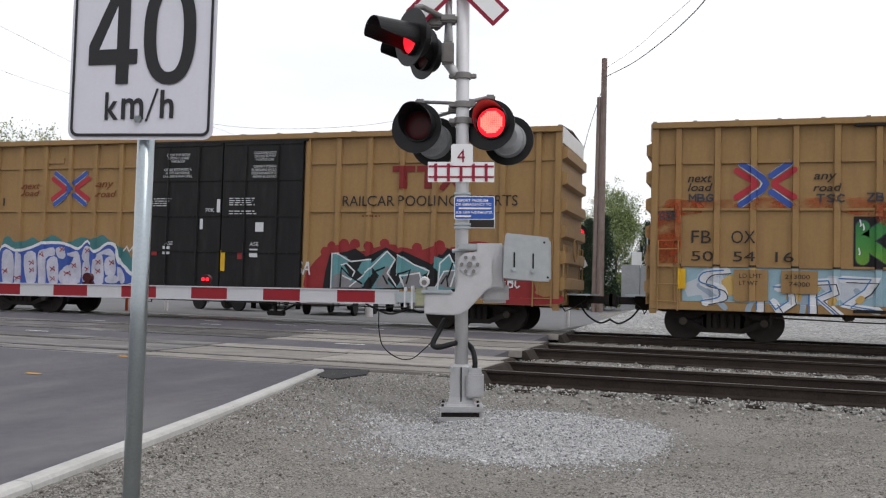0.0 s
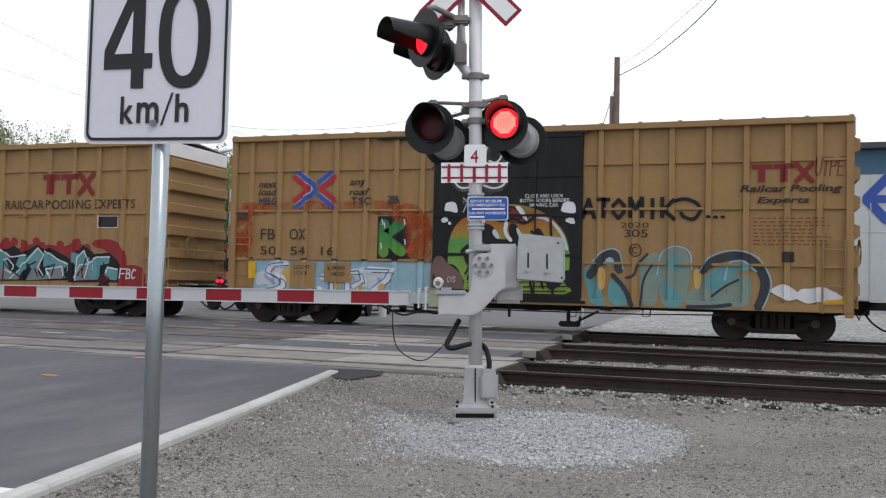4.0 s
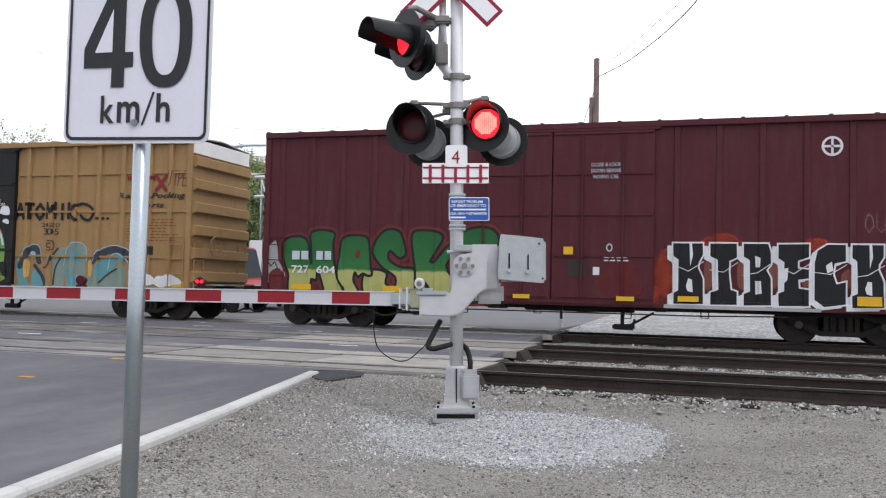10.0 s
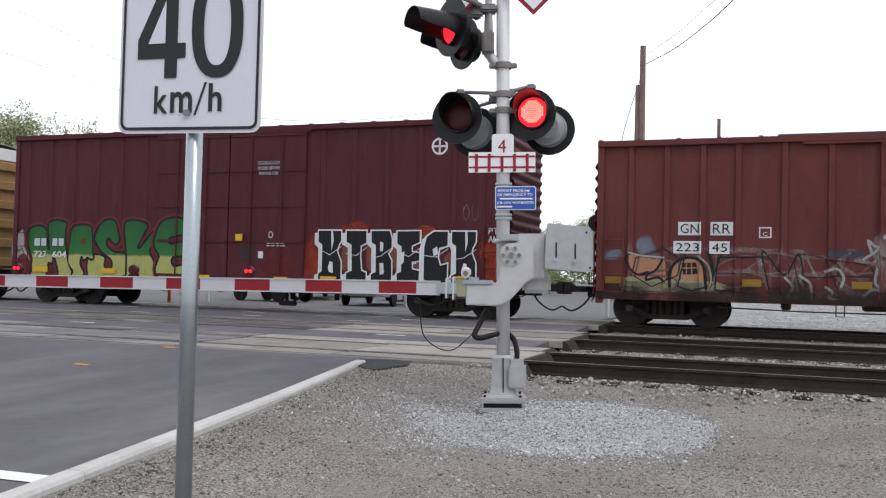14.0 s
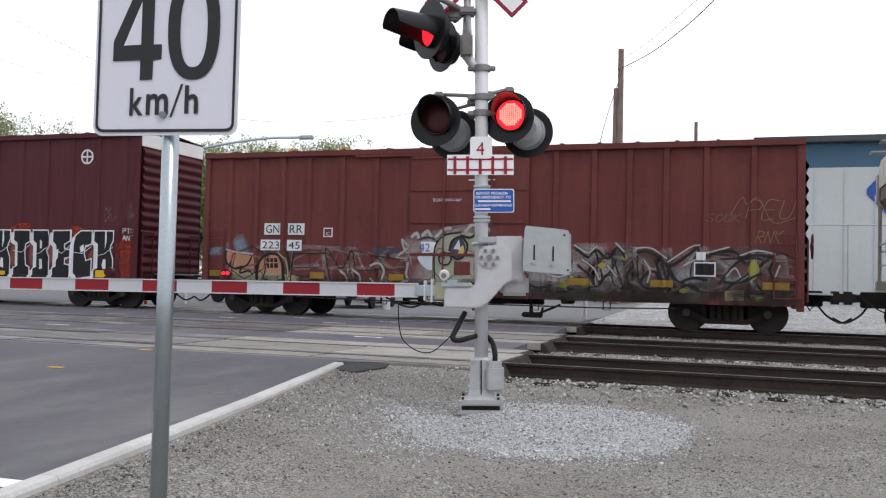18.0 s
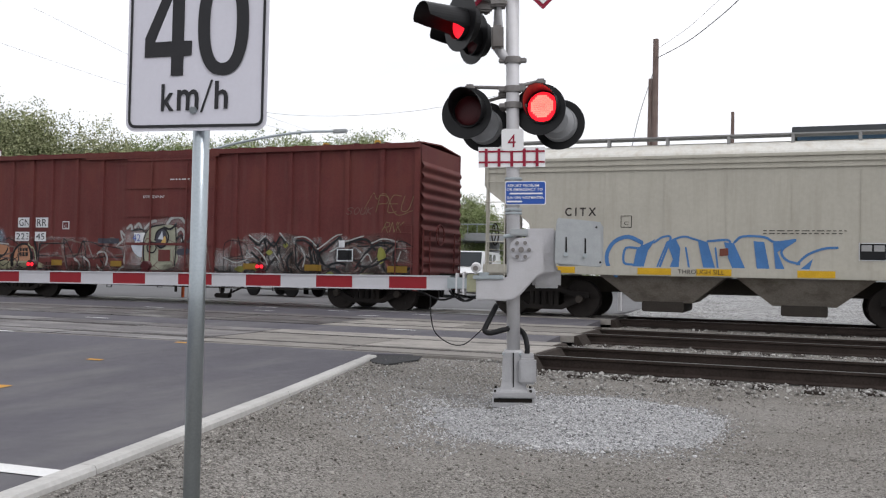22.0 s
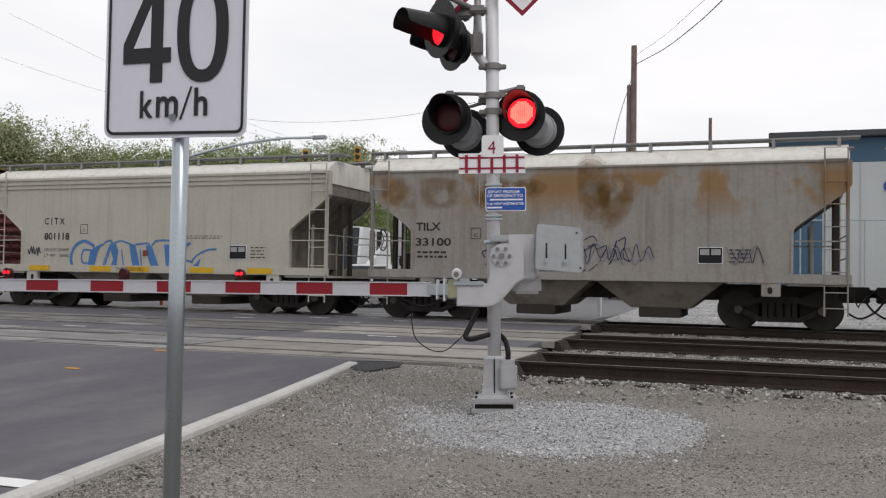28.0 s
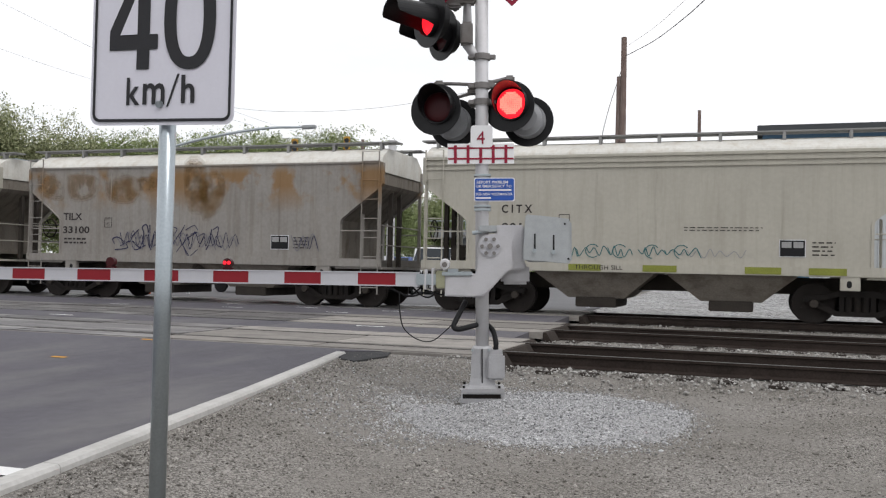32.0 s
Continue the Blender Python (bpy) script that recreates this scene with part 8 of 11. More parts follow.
line(c2, "graffiti_mist", "mist_white", 0.17, 1.5, ((5.00, 3.72), (4.94, 3.92), (4.82, 4.19), (4.73, 4.38), (4.80, 4.51), (4.98, 4.52), (5.14, 4.38)), on=DOOR)
line(c2, "graffiti_tag", "g_white", 0.042, 3, ((5.00, 3.72), (4.94, 3.92), (4.82, 4.19), (4.73, 4.38), (4.80, 4.51), (4.98, 4.52), (5.14, 4.38)), on=DOOR)
line(c2, "graffiti_mist", "mist_white", 0.17, 1.5, ((5.40, 3.85), (5.61, 4.00), (5.59, 3.87), (5.70, 3.70), (5.63, 3.51), (5.40, 3.44), (5.15, 3.51)), on=DOOR)
line(c2, "graffiti_tag", "g_white", 0.042, 3, ((5.40, 3.85), (5.61, 4.00), (5.59, 3.87), (5.70, 3.70), (5.63, 3.51), (5.40, 3.44), (5.15, 3.51)), on=DOOR)
line(c2, "graffiti_mist", "mist_white", 0.17, 1.5, ((5.68, 4.01), (5.79, 4.12), (5.73, 4.20), (5.81, 4.32)), on=DOOR)
line(c2, "graffiti_tag", "g_white", 0.042, 3, ((5.68, 4.01), (5.79, 4.12), (5.73, 4.20), (5.81, 4.32)), on=DOOR)
line(c2, "graffiti_mist", "mist_white", 0.12, 1.7, ((5.81, 4.10), (6.02, 4.03), (6.17, 4.14), (6.23, 4.30)), on=DOOR)
line(c2, "graffiti_tag", "g_grey", 0.03, 2, ((4.64, 3.21), (4.84, 3.02)), on=DOOR)
line(c2, "graffiti_tag", "g_grey", 0.03, 2, ((4.83, 3.25), (4.64, 2.87)), on=DOOR)
line(c2, "graffiti_tag", "g_grey", 0.03, 2, ((4.90, 3.25), (4.95, 3.05), (5.09, 3.10)), on=DOOR)
line(c2, "graffiti_tag", "g_grey", 0.03, 2, ((5.09, 3.08), (5.18, 3.20), (5.31, 3.15)), on=DOOR)
line(c2, "graffiti_mist", "mist_white", 0.14, 1.6, ((4.67, 3.13), (4.94, 3.21), (5.23, 3.31), (5.40, 3.36)), on=DOOR)
shape(c2, "graffiti_fill", "g_teal", 1, ((7.57, 1.54), (7.78, 1.47), (8.01, 1.02), (8.08, 0.70), (7.77, 0.76), (7.64, 1.14)))
shape(c2, "graffiti_fill", "g_teal", 1.2, ((8.19, 1.28), (8.52, 1.22), (8.63, 0.79), (8.32, 0.71), (8.16, 0.90)))
shape(c2, "graffiti_fill", "g_dullteal", 1, ((8.88, 1.67), (9.15, 1.93), (9.33, 1.80), (9.28, 1.18), (9.22, 0.74), (8.93, 0.80), (8.86, 1.29)))
shape(c2, "graffiti_fill", "g_dullteal", 1.3, ((9.24, 1.68), (9.44, 1.99), (9.80, 2.06), (9.99, 1.69), (9.95, 1.20), (9.81, 0.76), (9.46, 0.71), (9.29, 1.06)))
shape(c2, "graffiti_fill", "g_teal", 1.8, ((9.47, 1.68), (9.68, 1.87), (9.86, 1.63), (9.69, 1.50)))
shape(c2, "graffiti_fill", "g_teal", 1.6, ((9.34, 1.31), (9.69, 1.07), (9.81, 0.76), (9.48, 0.75)))
shape(c2, "graffiti_fill", "g_dullteal", 1.1, ((9.87, 0.83), (10.21, 1.33), (10.72, 1.10), (10.82, 0.71), (10.27, 0.69)))
shape(c2, "graffiti_fill", "g_teal", 1.4, ((10.29, 1.33), (10.49, 1.58), (10.78, 1.71), (11.06, 1.76), (11.28, 1.60), (10.95, 1.49), (10.72, 1.16), (10.50, 1.03)))
shape(c2, "graffiti_fill", "g_dullteal", 1.2, ((10.78, 1.34), (11.06, 1.47), (11.28, 1.35), (11.23, 0.81), (10.84, 0.80)))
line(c2, "graffiti_line", "g_slate", 0.2, 3, ((7.73, 1.39), (8.00, 1.76), (8.18, 1.89), (8.33, 1.81), (8.40, 1.53)))
line(c2, "graffiti_line", "g_slate", 0.11, 3, ((8.25, 1.41), (8.52, 1.10), (8.69, 0.73)))
line(c2, "graffiti_line", "g_sky", 0.03, 4, ((7.63, 1.54), (7.93, 1.88), (8.18, 2.01), (8.39, 1.94), (8.49, 1.54)))
line(c2, "graffiti_line", "g_slate", 0.06, 3, ((8.56, 1.35), (8.74, 1.42), (8.83, 1.67), (9.03, 1.90)))
line(c2, "graffiti_line", "g_slate", 0.05, 3, ((8.89, 0.73), (8.95, 1.30), (9.15, 1.68)))
line(c2, "graffiti_line", "g_sky", 0.035, 4, ((9.25, 1.43), (9.35, 1.93), (9.68, 2.08), (9.96, 1.94), (10.01, 1.57)))
line(c2, "graffiti_line", "g_slate", 0.19, 3, ((10.24, 1.55), (10.49, 1.76), (10.94, 1.88), (11.32, 1.74), (11.55, 1.36), (11.51, 1.00), (11.42, 0.76)))
line(c2, "graffiti_line", "g_sky", 0.03, 4, ((10.15, 1.51), (10.43, 1.87), (10.94, 2.00), (11.41, 1.84), (11.68, 1.36), (11.62, 1.00), (11.51, 0.74)))
line(c2, "graffiti_line", "g_sky", 0.04, 4.4, ((10.72, 1.34), (10.81, 1.71), (11.11, 1.76), (11.37, 1.54)))
line(c2, "graffiti_line", "g_slate", 0.08, 3.2, ((9.93, 0.73), (10.50, 0.75), (10.84, 0.80)))
line(c2, "graffiti_line", "g_slate", 0.05, 3.4, ((10.44, 0.97), (10.72, 1.20), (11.00, 1.35)))
shape(c2, "graffiti_fill", "g_ochre", 4.2, ((7.93, 1.55), (8.08, 1.50), (8.06, 1.12), (7.94, 1.09)))
shape(c2, "graffiti_fill", "g_ochre", 2.2, ((10.06, 1.55), (10.20, 1.52), (10.20, 1.18), (10.08, 1.15)))
shape(c2, "graffiti_fill", "g_sky", 4.6, ((8.07, 1.72), (8.16, 1.82), (8.27, 1.76), (8.25, 1.63), (8.12, 1.62)))
shape(c2, "graffiti_shine", "g_white", 6, ((11.67, 1.13), (11.89, 1.27), (12.10, 1.20), (12.27, 1.02), (12.05, 0.92), (11.83, 1.01)))
c2.paint("graffiti_tag", letters(B(), "ATOMIK", 7.46, 9.68, 2.70, 3.18, 0.09, fill=0.72, wob=0.04), "g_black", 7)
line(c2, "graffiti_tag", "g_black", 0.08, 7, ((9.61, 3.11), (9.84, 3.15), (10.07, 3.07), (10.18, 2.90), (10.04, 2.70), (9.84, 2.74), (9.76, 2.83)))
line(c2, "graffiti_tag", "g_black", 0.07, 7, ((10.33, 2.74), (10.38, 2.74)))
line(c2, "graffiti_tag", "g_black", 0.07, 7, ((10.48, 2.74), (10.53, 2.74)))
line(c2, "graffiti_tag", "g_black", 0.07, 7, ((10.64, 2.74), (10.68, 2.74)))
for t, x0, x1, z in (("CLOSE AND LOCK", 6.18, 7.10, 3.20), ("BOTH DOORS BEFORE", 6.06, 7.24, 3.09), ("MOVING CAR", 6.30, 6.98, 2.98)):
    c2.paint("lettering", words(t, x0, x1, z, z + 0.085, bold=0.01), "g_white", 9, on=DOOR)
bm = B()
stroke(bm, loop(8.76, 1.98, 0.13, 0.14), 0.025)
stroke(bm, loop(8.76, 1.98, 0.06, 0.07, 45, 315), 0.025)
c2.paint("graffiti_tag", bm, "m_dark", 3)
c2.text("2020", 8.42, 9.05, 2.50, 2.62, "m_dark", 3)
c2.text("305", 8.5, 9.03, 2.28, 2.46, "m_dark", 3)
block_mark(c2, 11.26, 3.5, 0.70)
c2.text("Railcar Pooling", 11.02, 13.1, 3.24, 3.44, "m_dark", 6, 0.2, 0.025)
c2.text("Experts", 11.38, 12.45, 3.0, 3.18, "m_dark", 6, 0.2, 0.025)
c2.paint("graffiti_tag", letters(B(), "UTPE", 12.55, 13.15, 3.6, 4.05, 0.03, lean=0.1), "g_brown", 2)
bars(c2, 11.3, 12.9, 2.1, 2.75, 8, "m_ink", seed=8, gap=0.7)
patch(c2, "decal", 11.9, 12.15, 1.75, 1.98, "m_dark", 3)
c2.paint("graffiti_cloud", blot(B(), 12.6, 1.05, 0.4, 0.16, seed=77, rough=0.3), "g_white", 4)
patch(c2, "decal", 12.7, 13.2, 0.88, 1.05, "decal_y", 3)

# third wagon
line(c3, "graffiti_halo", "g_rim", 0.19, 1.4, ((16.29, 0.75), (16.25, 1.07), (16.26, 1.31), (16.13, 1.61), (16.07, 1.98), (16.17, 2.20), (16.46, 2.28), (16.72, 2.22), (16.84, 1.99), (16.91, 1.56), (16.89, 2.04), (16.87, 2.34), (17.07, 2.44), (17.37, 2.42), (17.54, 2.33), (17.50, 2.10), (17.54, 1.63), (17.63, 1.26), (17.79, 1.00), (17.80, 0.76), (17.62, 0.67), (17.35, 0.72), (17.21, 1.09), (17.08, 1.42), (17.05, 1.16), (16.93, 1.18), (16.90, 0.97), (16.83, 0.77), (16.57, 0.74)), closed=True)
shape(c3, "graffiti_letter", "nask_paint", 3.0, ((16.29, 0.75), (16.25, 1.07), (16.26, 1.31), (16.13, 1.61), (16.07, 1.98), (16.17, 2.20), (16.46, 2.28), (16.72, 2.22), (16.84, 1.99), (16.91, 1.56), (16.89, 2.04), (16.87, 2.34), (17.07, 2.44), (17.37, 2.42), (17.54, 2.33), (17.50, 2.10), (17.54, 1.63), (17.63, 1.26), (17.79, 1.00), (17.80, 0.76), (17.62, 0.67), (17.35, 0.72), (17.21, 1.09), (17.08, 1.42), (17.05, 1.16), (16.93, 1.18), (16.90, 0.97), (16.83, 0.77), (16.57, 0.74)))
line(c3, "graffiti_outline", "g_black", 0.065, 3.3, ((16.29, 0.75), (16.25, 1.07), (16.26, 1.31), (16.13, 1.61), (16.07, 1.98), (16.17, 2.20), (16.46, 2.28), (16.72, 2.22), (16.84, 1.99), (16.91, 1.56), (16.89, 2.04), (16.87, 2.34), (17.07, 2.44), (17.37, 2.42), (17.54, 2.33), (17.50, 2.10), (17.54, 1.63), (17.63, 1.26), (17.79, 1.00), (17.80, 0.76), (17.62, 0.67), (17.35, 0.72), (17.21, 1.09), (17.08, 1.42), (17.05, 1.16), (16.93, 1.18), (16.90, 0.97), (16.83, 0.77), (16.57, 0.74)), closed=True)
line(c3, "graffiti_halo", "g_rim", 0.19, 2.4, ((17.68, 1.79), (17.73, 2.16), (17.88, 2.29), (18.20, 2.31), (18.43, 2.24), (18.50, 1.95), (18.53, 1.59), (18.58, 1.33), (18.44, 1.30), (18.32, 1.35), (18.20, 1.26), (18.11, 1.37), (18.08, 1.16), (18.23, 0.90), (18.21, 0.70), (17.96, 0.65), (17.78, 0.71), (17.81, 0.94), (17.64, 1.20), (17.61, 1.44)), closed=True)
shape(c3, "graffiti_letter", "nask_paint", 4.0, ((17.68, 1.79), (17.73, 2.16), (17.88, 2.29), (18.20, 2.31), (18.43, 2.24), (18.50, 1.95), (18.53, 1.59), (18.58, 1.33), (18.44, 1.30), (18.32, 1.35), (18.20, 1.26), (18.11, 1.37), (18.08, 1.16), (18.23, 0.90), (18.21, 0.70), (17.96, 0.65), (17.78, 0.71), (17.81, 0.94), (17.64, 1.20), (17.61, 1.44)))
line(c3, "graffiti_outline", "g_black", 0.065, 4.3, ((17.68, 1.79), (17.73, 2.16), (17.88, 2.29), (18.20, 2.31), (18.43, 2.24), (18.50, 1.95), (18.53, 1.59), (18.58, 1.33), (18.44, 1.30), (18.32, 1.35), (18.20, 1.26), (18.11, 1.37), (18.08, 1.16), (18.23, 0.90), (18.21, 0.70), (17.96, 0.65), (17.78, 0.71), (17.81, 0.94), (17.64, 1.20), (17.61, 1.44)), closed=True)
shape(c3, "graffiti_fill", "g_rim", 5.6, ((18.10, 1.84), (18.18, 1.95), (18.25, 1.84), (18.20, 1.74), (18.12, 1.75)))
line(c3, "graffiti_halo", "g_rim", 0.19, 1.6, ((18.58, 1.87), (18.68, 2.23), (18.93, 2.45), (19.24, 2.43), (19.40, 2.18), (19.46, 1.84), (19.28, 1.74), (19.04, 1.92), (19.01, 1.71), (19.31, 1.53), (19.65, 1.50), (19.76, 1.23), (19.71, 0.88), (19.29, 0.74), (18.63, 0.67), (18.35, 0.87), (18.31, 1.20), (18.41, 1.41), (18.72, 1.46), (18.96, 1.36), (18.94, 1.12), (19.16, 1.02), (19.18, 1.29), (18.82, 1.52)), closed=True)
shape(c3, "graffiti_letter", "nask_paint", 3.2, ((18.58, 1.87), (18.68, 2.23), (18.93, 2.45), (19.24, 2.43), (19.40, 2.18), (19.46, 1.84), (19.28, 1.74), (19.04, 1.92), (19.01, 1.71), (19.31, 1.53), (19.65, 1.50), (19.76, 1.23), (19.71, 0.88), (19.29, 0.74), (18.63, 0.67), (18.35, 0.87), (18.31, 1.20), (18.41, 1.41), (18.72, 1.46), (18.96, 1.36), (18.94, 1.12), (19.16, 1.02), (19.18, 1.29), (18.82, 1.52)))
line(c3, "graffiti_outline", "g_black", 0.065, 3.5, ((18.58, 1.87), (18.68, 2.23), (18.93, 2.45), (19.24, 2.43), (19.40, 2.18), (19.46, 1.84), (19.28, 1.74), (19.04, 1.92), (19.01, 1.71), (19.31, 1.53), (19.65, 1.50), (19.76, 1.23), (19.71, 0.88), (19.29, 0.74), (18.63, 0.67), (18.35, 0.87), (18.31, 1.20), (18.41, 1.41), (18.72, 1.46), (18.96, 1.36), (18.94, 1.12), (19.16, 1.02), (19.18, 1.29), (18.82, 1.52)), closed=True)
line(c3, "graffiti_halo", "g_rim", 0.19, 2.4, ((19.59, 2.24), (19.74, 2.43), (20.21, 2.41), (20.41, 2.27), (20.26, 1.95), (20.09, 1.69), (20.22, 1.69), (20.44, 1.98), (20.67, 2.14), (20.75, 1.88), (20.50, 1.59), (20.71, 1.19), (20.74, 0.87), (20.46, 0.69), (20.20, 0.79), (19.97, 1.17), (20.05, 0.72), (19.74, 0.71), (19.70, 1.43)), closed=True)
shape(c3, "graffiti_letter", "nask_paint", 4.0, ((19.59, 2.24), (19.74, 2.43), (20.21, 2.41), (20.41, 2.27), (20.26, 1.95), (20.09, 1.69), (20.22, 1.69), (20.44, 1.98), (20.67, 2.14), (20.75, 1.88), (20.50, 1.59), (20.71, 1.19), (20.74, 0.87), (20.46, 0.69), (20.20, 0.79), (19.97, 1.17), (20.05, 0.72), (19.74, 0.71), (19.70, 1.43)))
line(c3, "graffiti_outline", "g_black", 0.065, 4.3, ((19.59, 2.24), (19.74, 2.43), (20.21, 2.41), (20.41, 2.27), (20.26, 1.95), (20.09, 1.69), (20.22, 1.69), (20.44, 1.98), (20.67, 2.14), (20.75, 1.88), (20.50, 1.59), (20.71, 1.19), (20.74, 0.87), (20.46, 0.69), (20.20, 0.79), (19.97, 1.17), (20.05, 0.72), (19.74, 0.71), (19.70, 1.43)), closed=True)
line(c3, "graffiti_halo", "g_rim", 0.19, -0.6000000000000001, ((20.73, 2.08), (20.95, 2.42), (21.45, 2.52), (21.77, 2.37), (21.80, 2.09), (21.45, 1.99), (21.20, 1.93), (21.23, 1.78), (21.58, 1.84), (21.85, 1.71), (21.78, 1.46), (21.33, 1.40), (21.36, 1.17), (21.77, 1.21), (21.88, 0.96), (21.59, 0.76), (20.97, 0.73), (20.74, 1.06), (20.86, 1.42), (20.68, 1.70)), on=DOOR, closed=True)
shape(c3, "graffiti_letter", "nask_paint", 1.0, ((20.73, 2.08), (20.95, 2.42), (21.45, 2.52), (21.77, 2.37), (21.80, 2.09), (21.45, 1.99), (21.20, 1.93), (21.23, 1.78), (21.58, 1.84), (21.85, 1.71), (21.78, 1.46), (21.33, 1.40), (21.36, 1.17), (21.77, 1.21), (21.88, 0.96), (21.59, 0.76), (20.97, 0.73), (20.74, 1.06), (20.86, 1.42), (20.68, 1.70)), on=DOOR)
line(c3, "graffiti_outline", "g_black", 0.065, 1.3, ((20.73, 2.08), (20.95, 2.42), (21.45, 2.52), (21.77, 2.37), (21.80, 2.09), (21.45, 1.99), (21.20, 1.93), (21.23, 1.78), (21.58, 1.84), (21.85, 1.71), (21.78, 1.46), (21.33, 1.40), (21.36, 1.17), (21.77, 1.21), (21.88, 0.96), (21.59, 0.76), (20.97, 0.73), (20.74, 1.06), (20.86, 1.42), (20.68, 1.70)), on=DOOR, closed=True)
shape(c3, "graffiti_shard", "g_grey", 1, ((15.48, 1.66), (15.86, 2.17), (15.98, 1.64), (16.25, 1.23), (15.82, 1.09), (15.55, 1.15)))
shape(c3, "graffiti_shard", "g_rim", 1.6, ((15.70, 1.29), (16.03, 1.44), (16.26, 0.89), (15.82, 0.81)))
line(c3, "graffiti_line", "g_black", 0.03, 2.4, ((15.63, 1.64), (15.75, 1.50), (15.86, 1.61), (15.96, 1.42)), smooth=False)
shape(c3, "graffiti_side", "g_white", 6.0, ((25.71, 2.11), (26.38, 2.12), (26.38, 1.84), (26.29, 1.67), (26.28, 1.56), (26.39, 1.32), (26.40, 0.74), (25.73, 0.72), (25.72, 1.00), (25.83, 1.06), (25.82, 1.72), (25.71, 1.81)), smooth=False)
shape(c3, "graffiti_letter", "g_black", 6.15, ((25.82, 2.18), (26.49, 2.18), (26.50, 1.91), (26.41, 1.74), (26.39, 1.63), (26.50, 1.38), (26.51, 0.80), (25.84, 0.79), (25.84, 1.06), (25.94, 1.12), (25.94, 1.79), (25.83, 1.87)), smooth=False)
line(c3, "graffiti_outline", "g_white", 0.035, 8.6, ((25.82, 2.18), (26.49, 2.18), (26.50, 1.91), (26.41, 1.74), (26.39, 1.63), (26.50, 1.38), (26.51, 0.80), (25.84, 0.79), (25.84, 1.06), (25.94, 1.12), (25.94, 1.79), (25.83, 1.87)), smooth=False, closed=True)
shape(c3, "graffiti_fill", "g_white", 8.8, ((26.19, 2.18), (26.24, 2.18), (26.27, 1.90), (26.21, 1.65)), smooth=False)
shape(c3, "graffiti_fill", "g_white", 8.8, ((26.12, 1.21), (26.17, 1.38), (26.25, 1.35), (26.27, 1.07), (26.15, 1.10)), smooth=False)
line(c3, "graffiti_line", "g_white", 0.016, 9.6, ((25.83, 1.69), (26.17, 1.54), (26.50, 1.76)), smooth=False)
shape(c3, "graffiti_side", "g_white", 6.3, ((26.51, 2.11), (27.10, 2.12), (27.11, 1.78), (26.95, 1.70), (26.94, 1.45), (26.98, 1.09), (27.11, 1.04), (27.12, 0.74), (26.52, 0.72), (26.52, 1.03), (26.69, 1.09), (26.67, 1.73), (26.51, 1.81)), smooth=False)
shape(c3, "graffiti_letter", "g_black", 6.45, ((26.62, 2.18), (27.21, 2.18), (27.22, 1.85), (27.06, 1.77), (27.05, 1.52), (27.09, 1.16), (27.22, 1.11), (27.22, 0.80), (26.63, 0.79), (26.63, 1.09), (26.80, 1.15), (26.78, 1.79), (26.62, 1.87)), smooth=False)
line(c3, "graffiti_outline", "g_white", 0.035, 8.7, ((26.62, 2.18), (27.21, 2.18), (27.22, 1.85), (27.06, 1.77), (27.05, 1.52), (27.09, 1.16), (27.22, 1.11), (27.22, 0.80), (26.63, 0.79), (26.63, 1.09), (26.80, 1.15), (26.78, 1.79), (26.62, 1.87)), smooth=False, closed=True)
line(c3, "graffiti_line", "g_white", 0.016, 9.6, ((26.63, 1.58), (26.92, 1.53), (27.22, 1.75)), smooth=False)
shape(c3, "graffiti_side", "g_white", 6.6, ((27.21, 2.11), (27.75, 2.11), (27.81, 1.91), (27.81, 1.65), (27.72, 1.52), (27.81, 1.36), (27.82, 0.74), (27.23, 0.73), (27.22, 1.00), (27.35, 1.06), (27.34, 1.72), (27.22, 1.81)), smooth=False)
shape(c3, "graffiti_letter", "g_black", 6.75, ((27.32, 2.18), (27.86, 2.18), (27.92, 1.97), (27.92, 1.71), (27.83, 1.59), (27.92, 1.42), (27.93, 0.81), (27.33, 0.79), (27.33, 1.07), (27.46, 1.13), (27.45, 1.79), (27.33, 1.87)), smooth=False)
line(c3, "graffiti_outline", "g_white", 0.035, 8.799999999999999, ((27.32, 2.18), (27.86, 2.18), (27.92, 1.97), (27.92, 1.71), (27.83, 1.59), (27.92, 1.42), (27.93, 0.81), (27.33, 0.79), (27.33, 1.07), (27.46, 1.13), (27.45, 1.79), (27.33, 1.87)), smooth=False, closed=True)
shape(c3, "graffiti_fill", "g_white", 9.0, ((27.58, 1.90), (27.69, 1.85), (27.68, 1.65), (27.59, 1.65)), smooth=False)
shape(c3, "graffiti_fill", "g_white", 9.0, ((27.58, 1.35), (27.70, 1.35), (27.72, 1.08), (27.59, 1.05)), smooth=False)
line(c3, "graffiti_line", "g_white", 0.016, 9.6, ((27.33, 1.47), (27.63, 1.53), (27.92, 1.74)), smooth=False)
shape(c3, "graffiti_side", "g_white", 6.9, ((27.93, 2.11), (28.58, 2.11), (28.58, 1.81), (28.36, 1.73), (28.36, 1.59), (28.58, 1.57), (28.59, 1.35), (28.38, 1.32), (28.38, 1.15), (28.59, 1.13), (28.59, 0.75), (27.94, 0.73), (27.94, 1.03), (28.05, 1.09), (28.05, 1.70), (27.93, 1.78)), smooth=False)
shape(c3, "graffiti_letter", "g_black", 7.050000000000001, ((28.04, 2.17), (28.69, 2.18), (28.69, 1.87), (28.47, 1.79), (28.47, 1.65), (28.69, 1.63), (28.69, 1.41), (28.48, 1.38), (28.49, 1.22), (28.69, 1.19), (28.69, 0.81), (28.05, 0.80), (28.04, 1.10), (28.16, 1.15), (28.16, 1.76), (28.04, 1.84)), smooth=False)
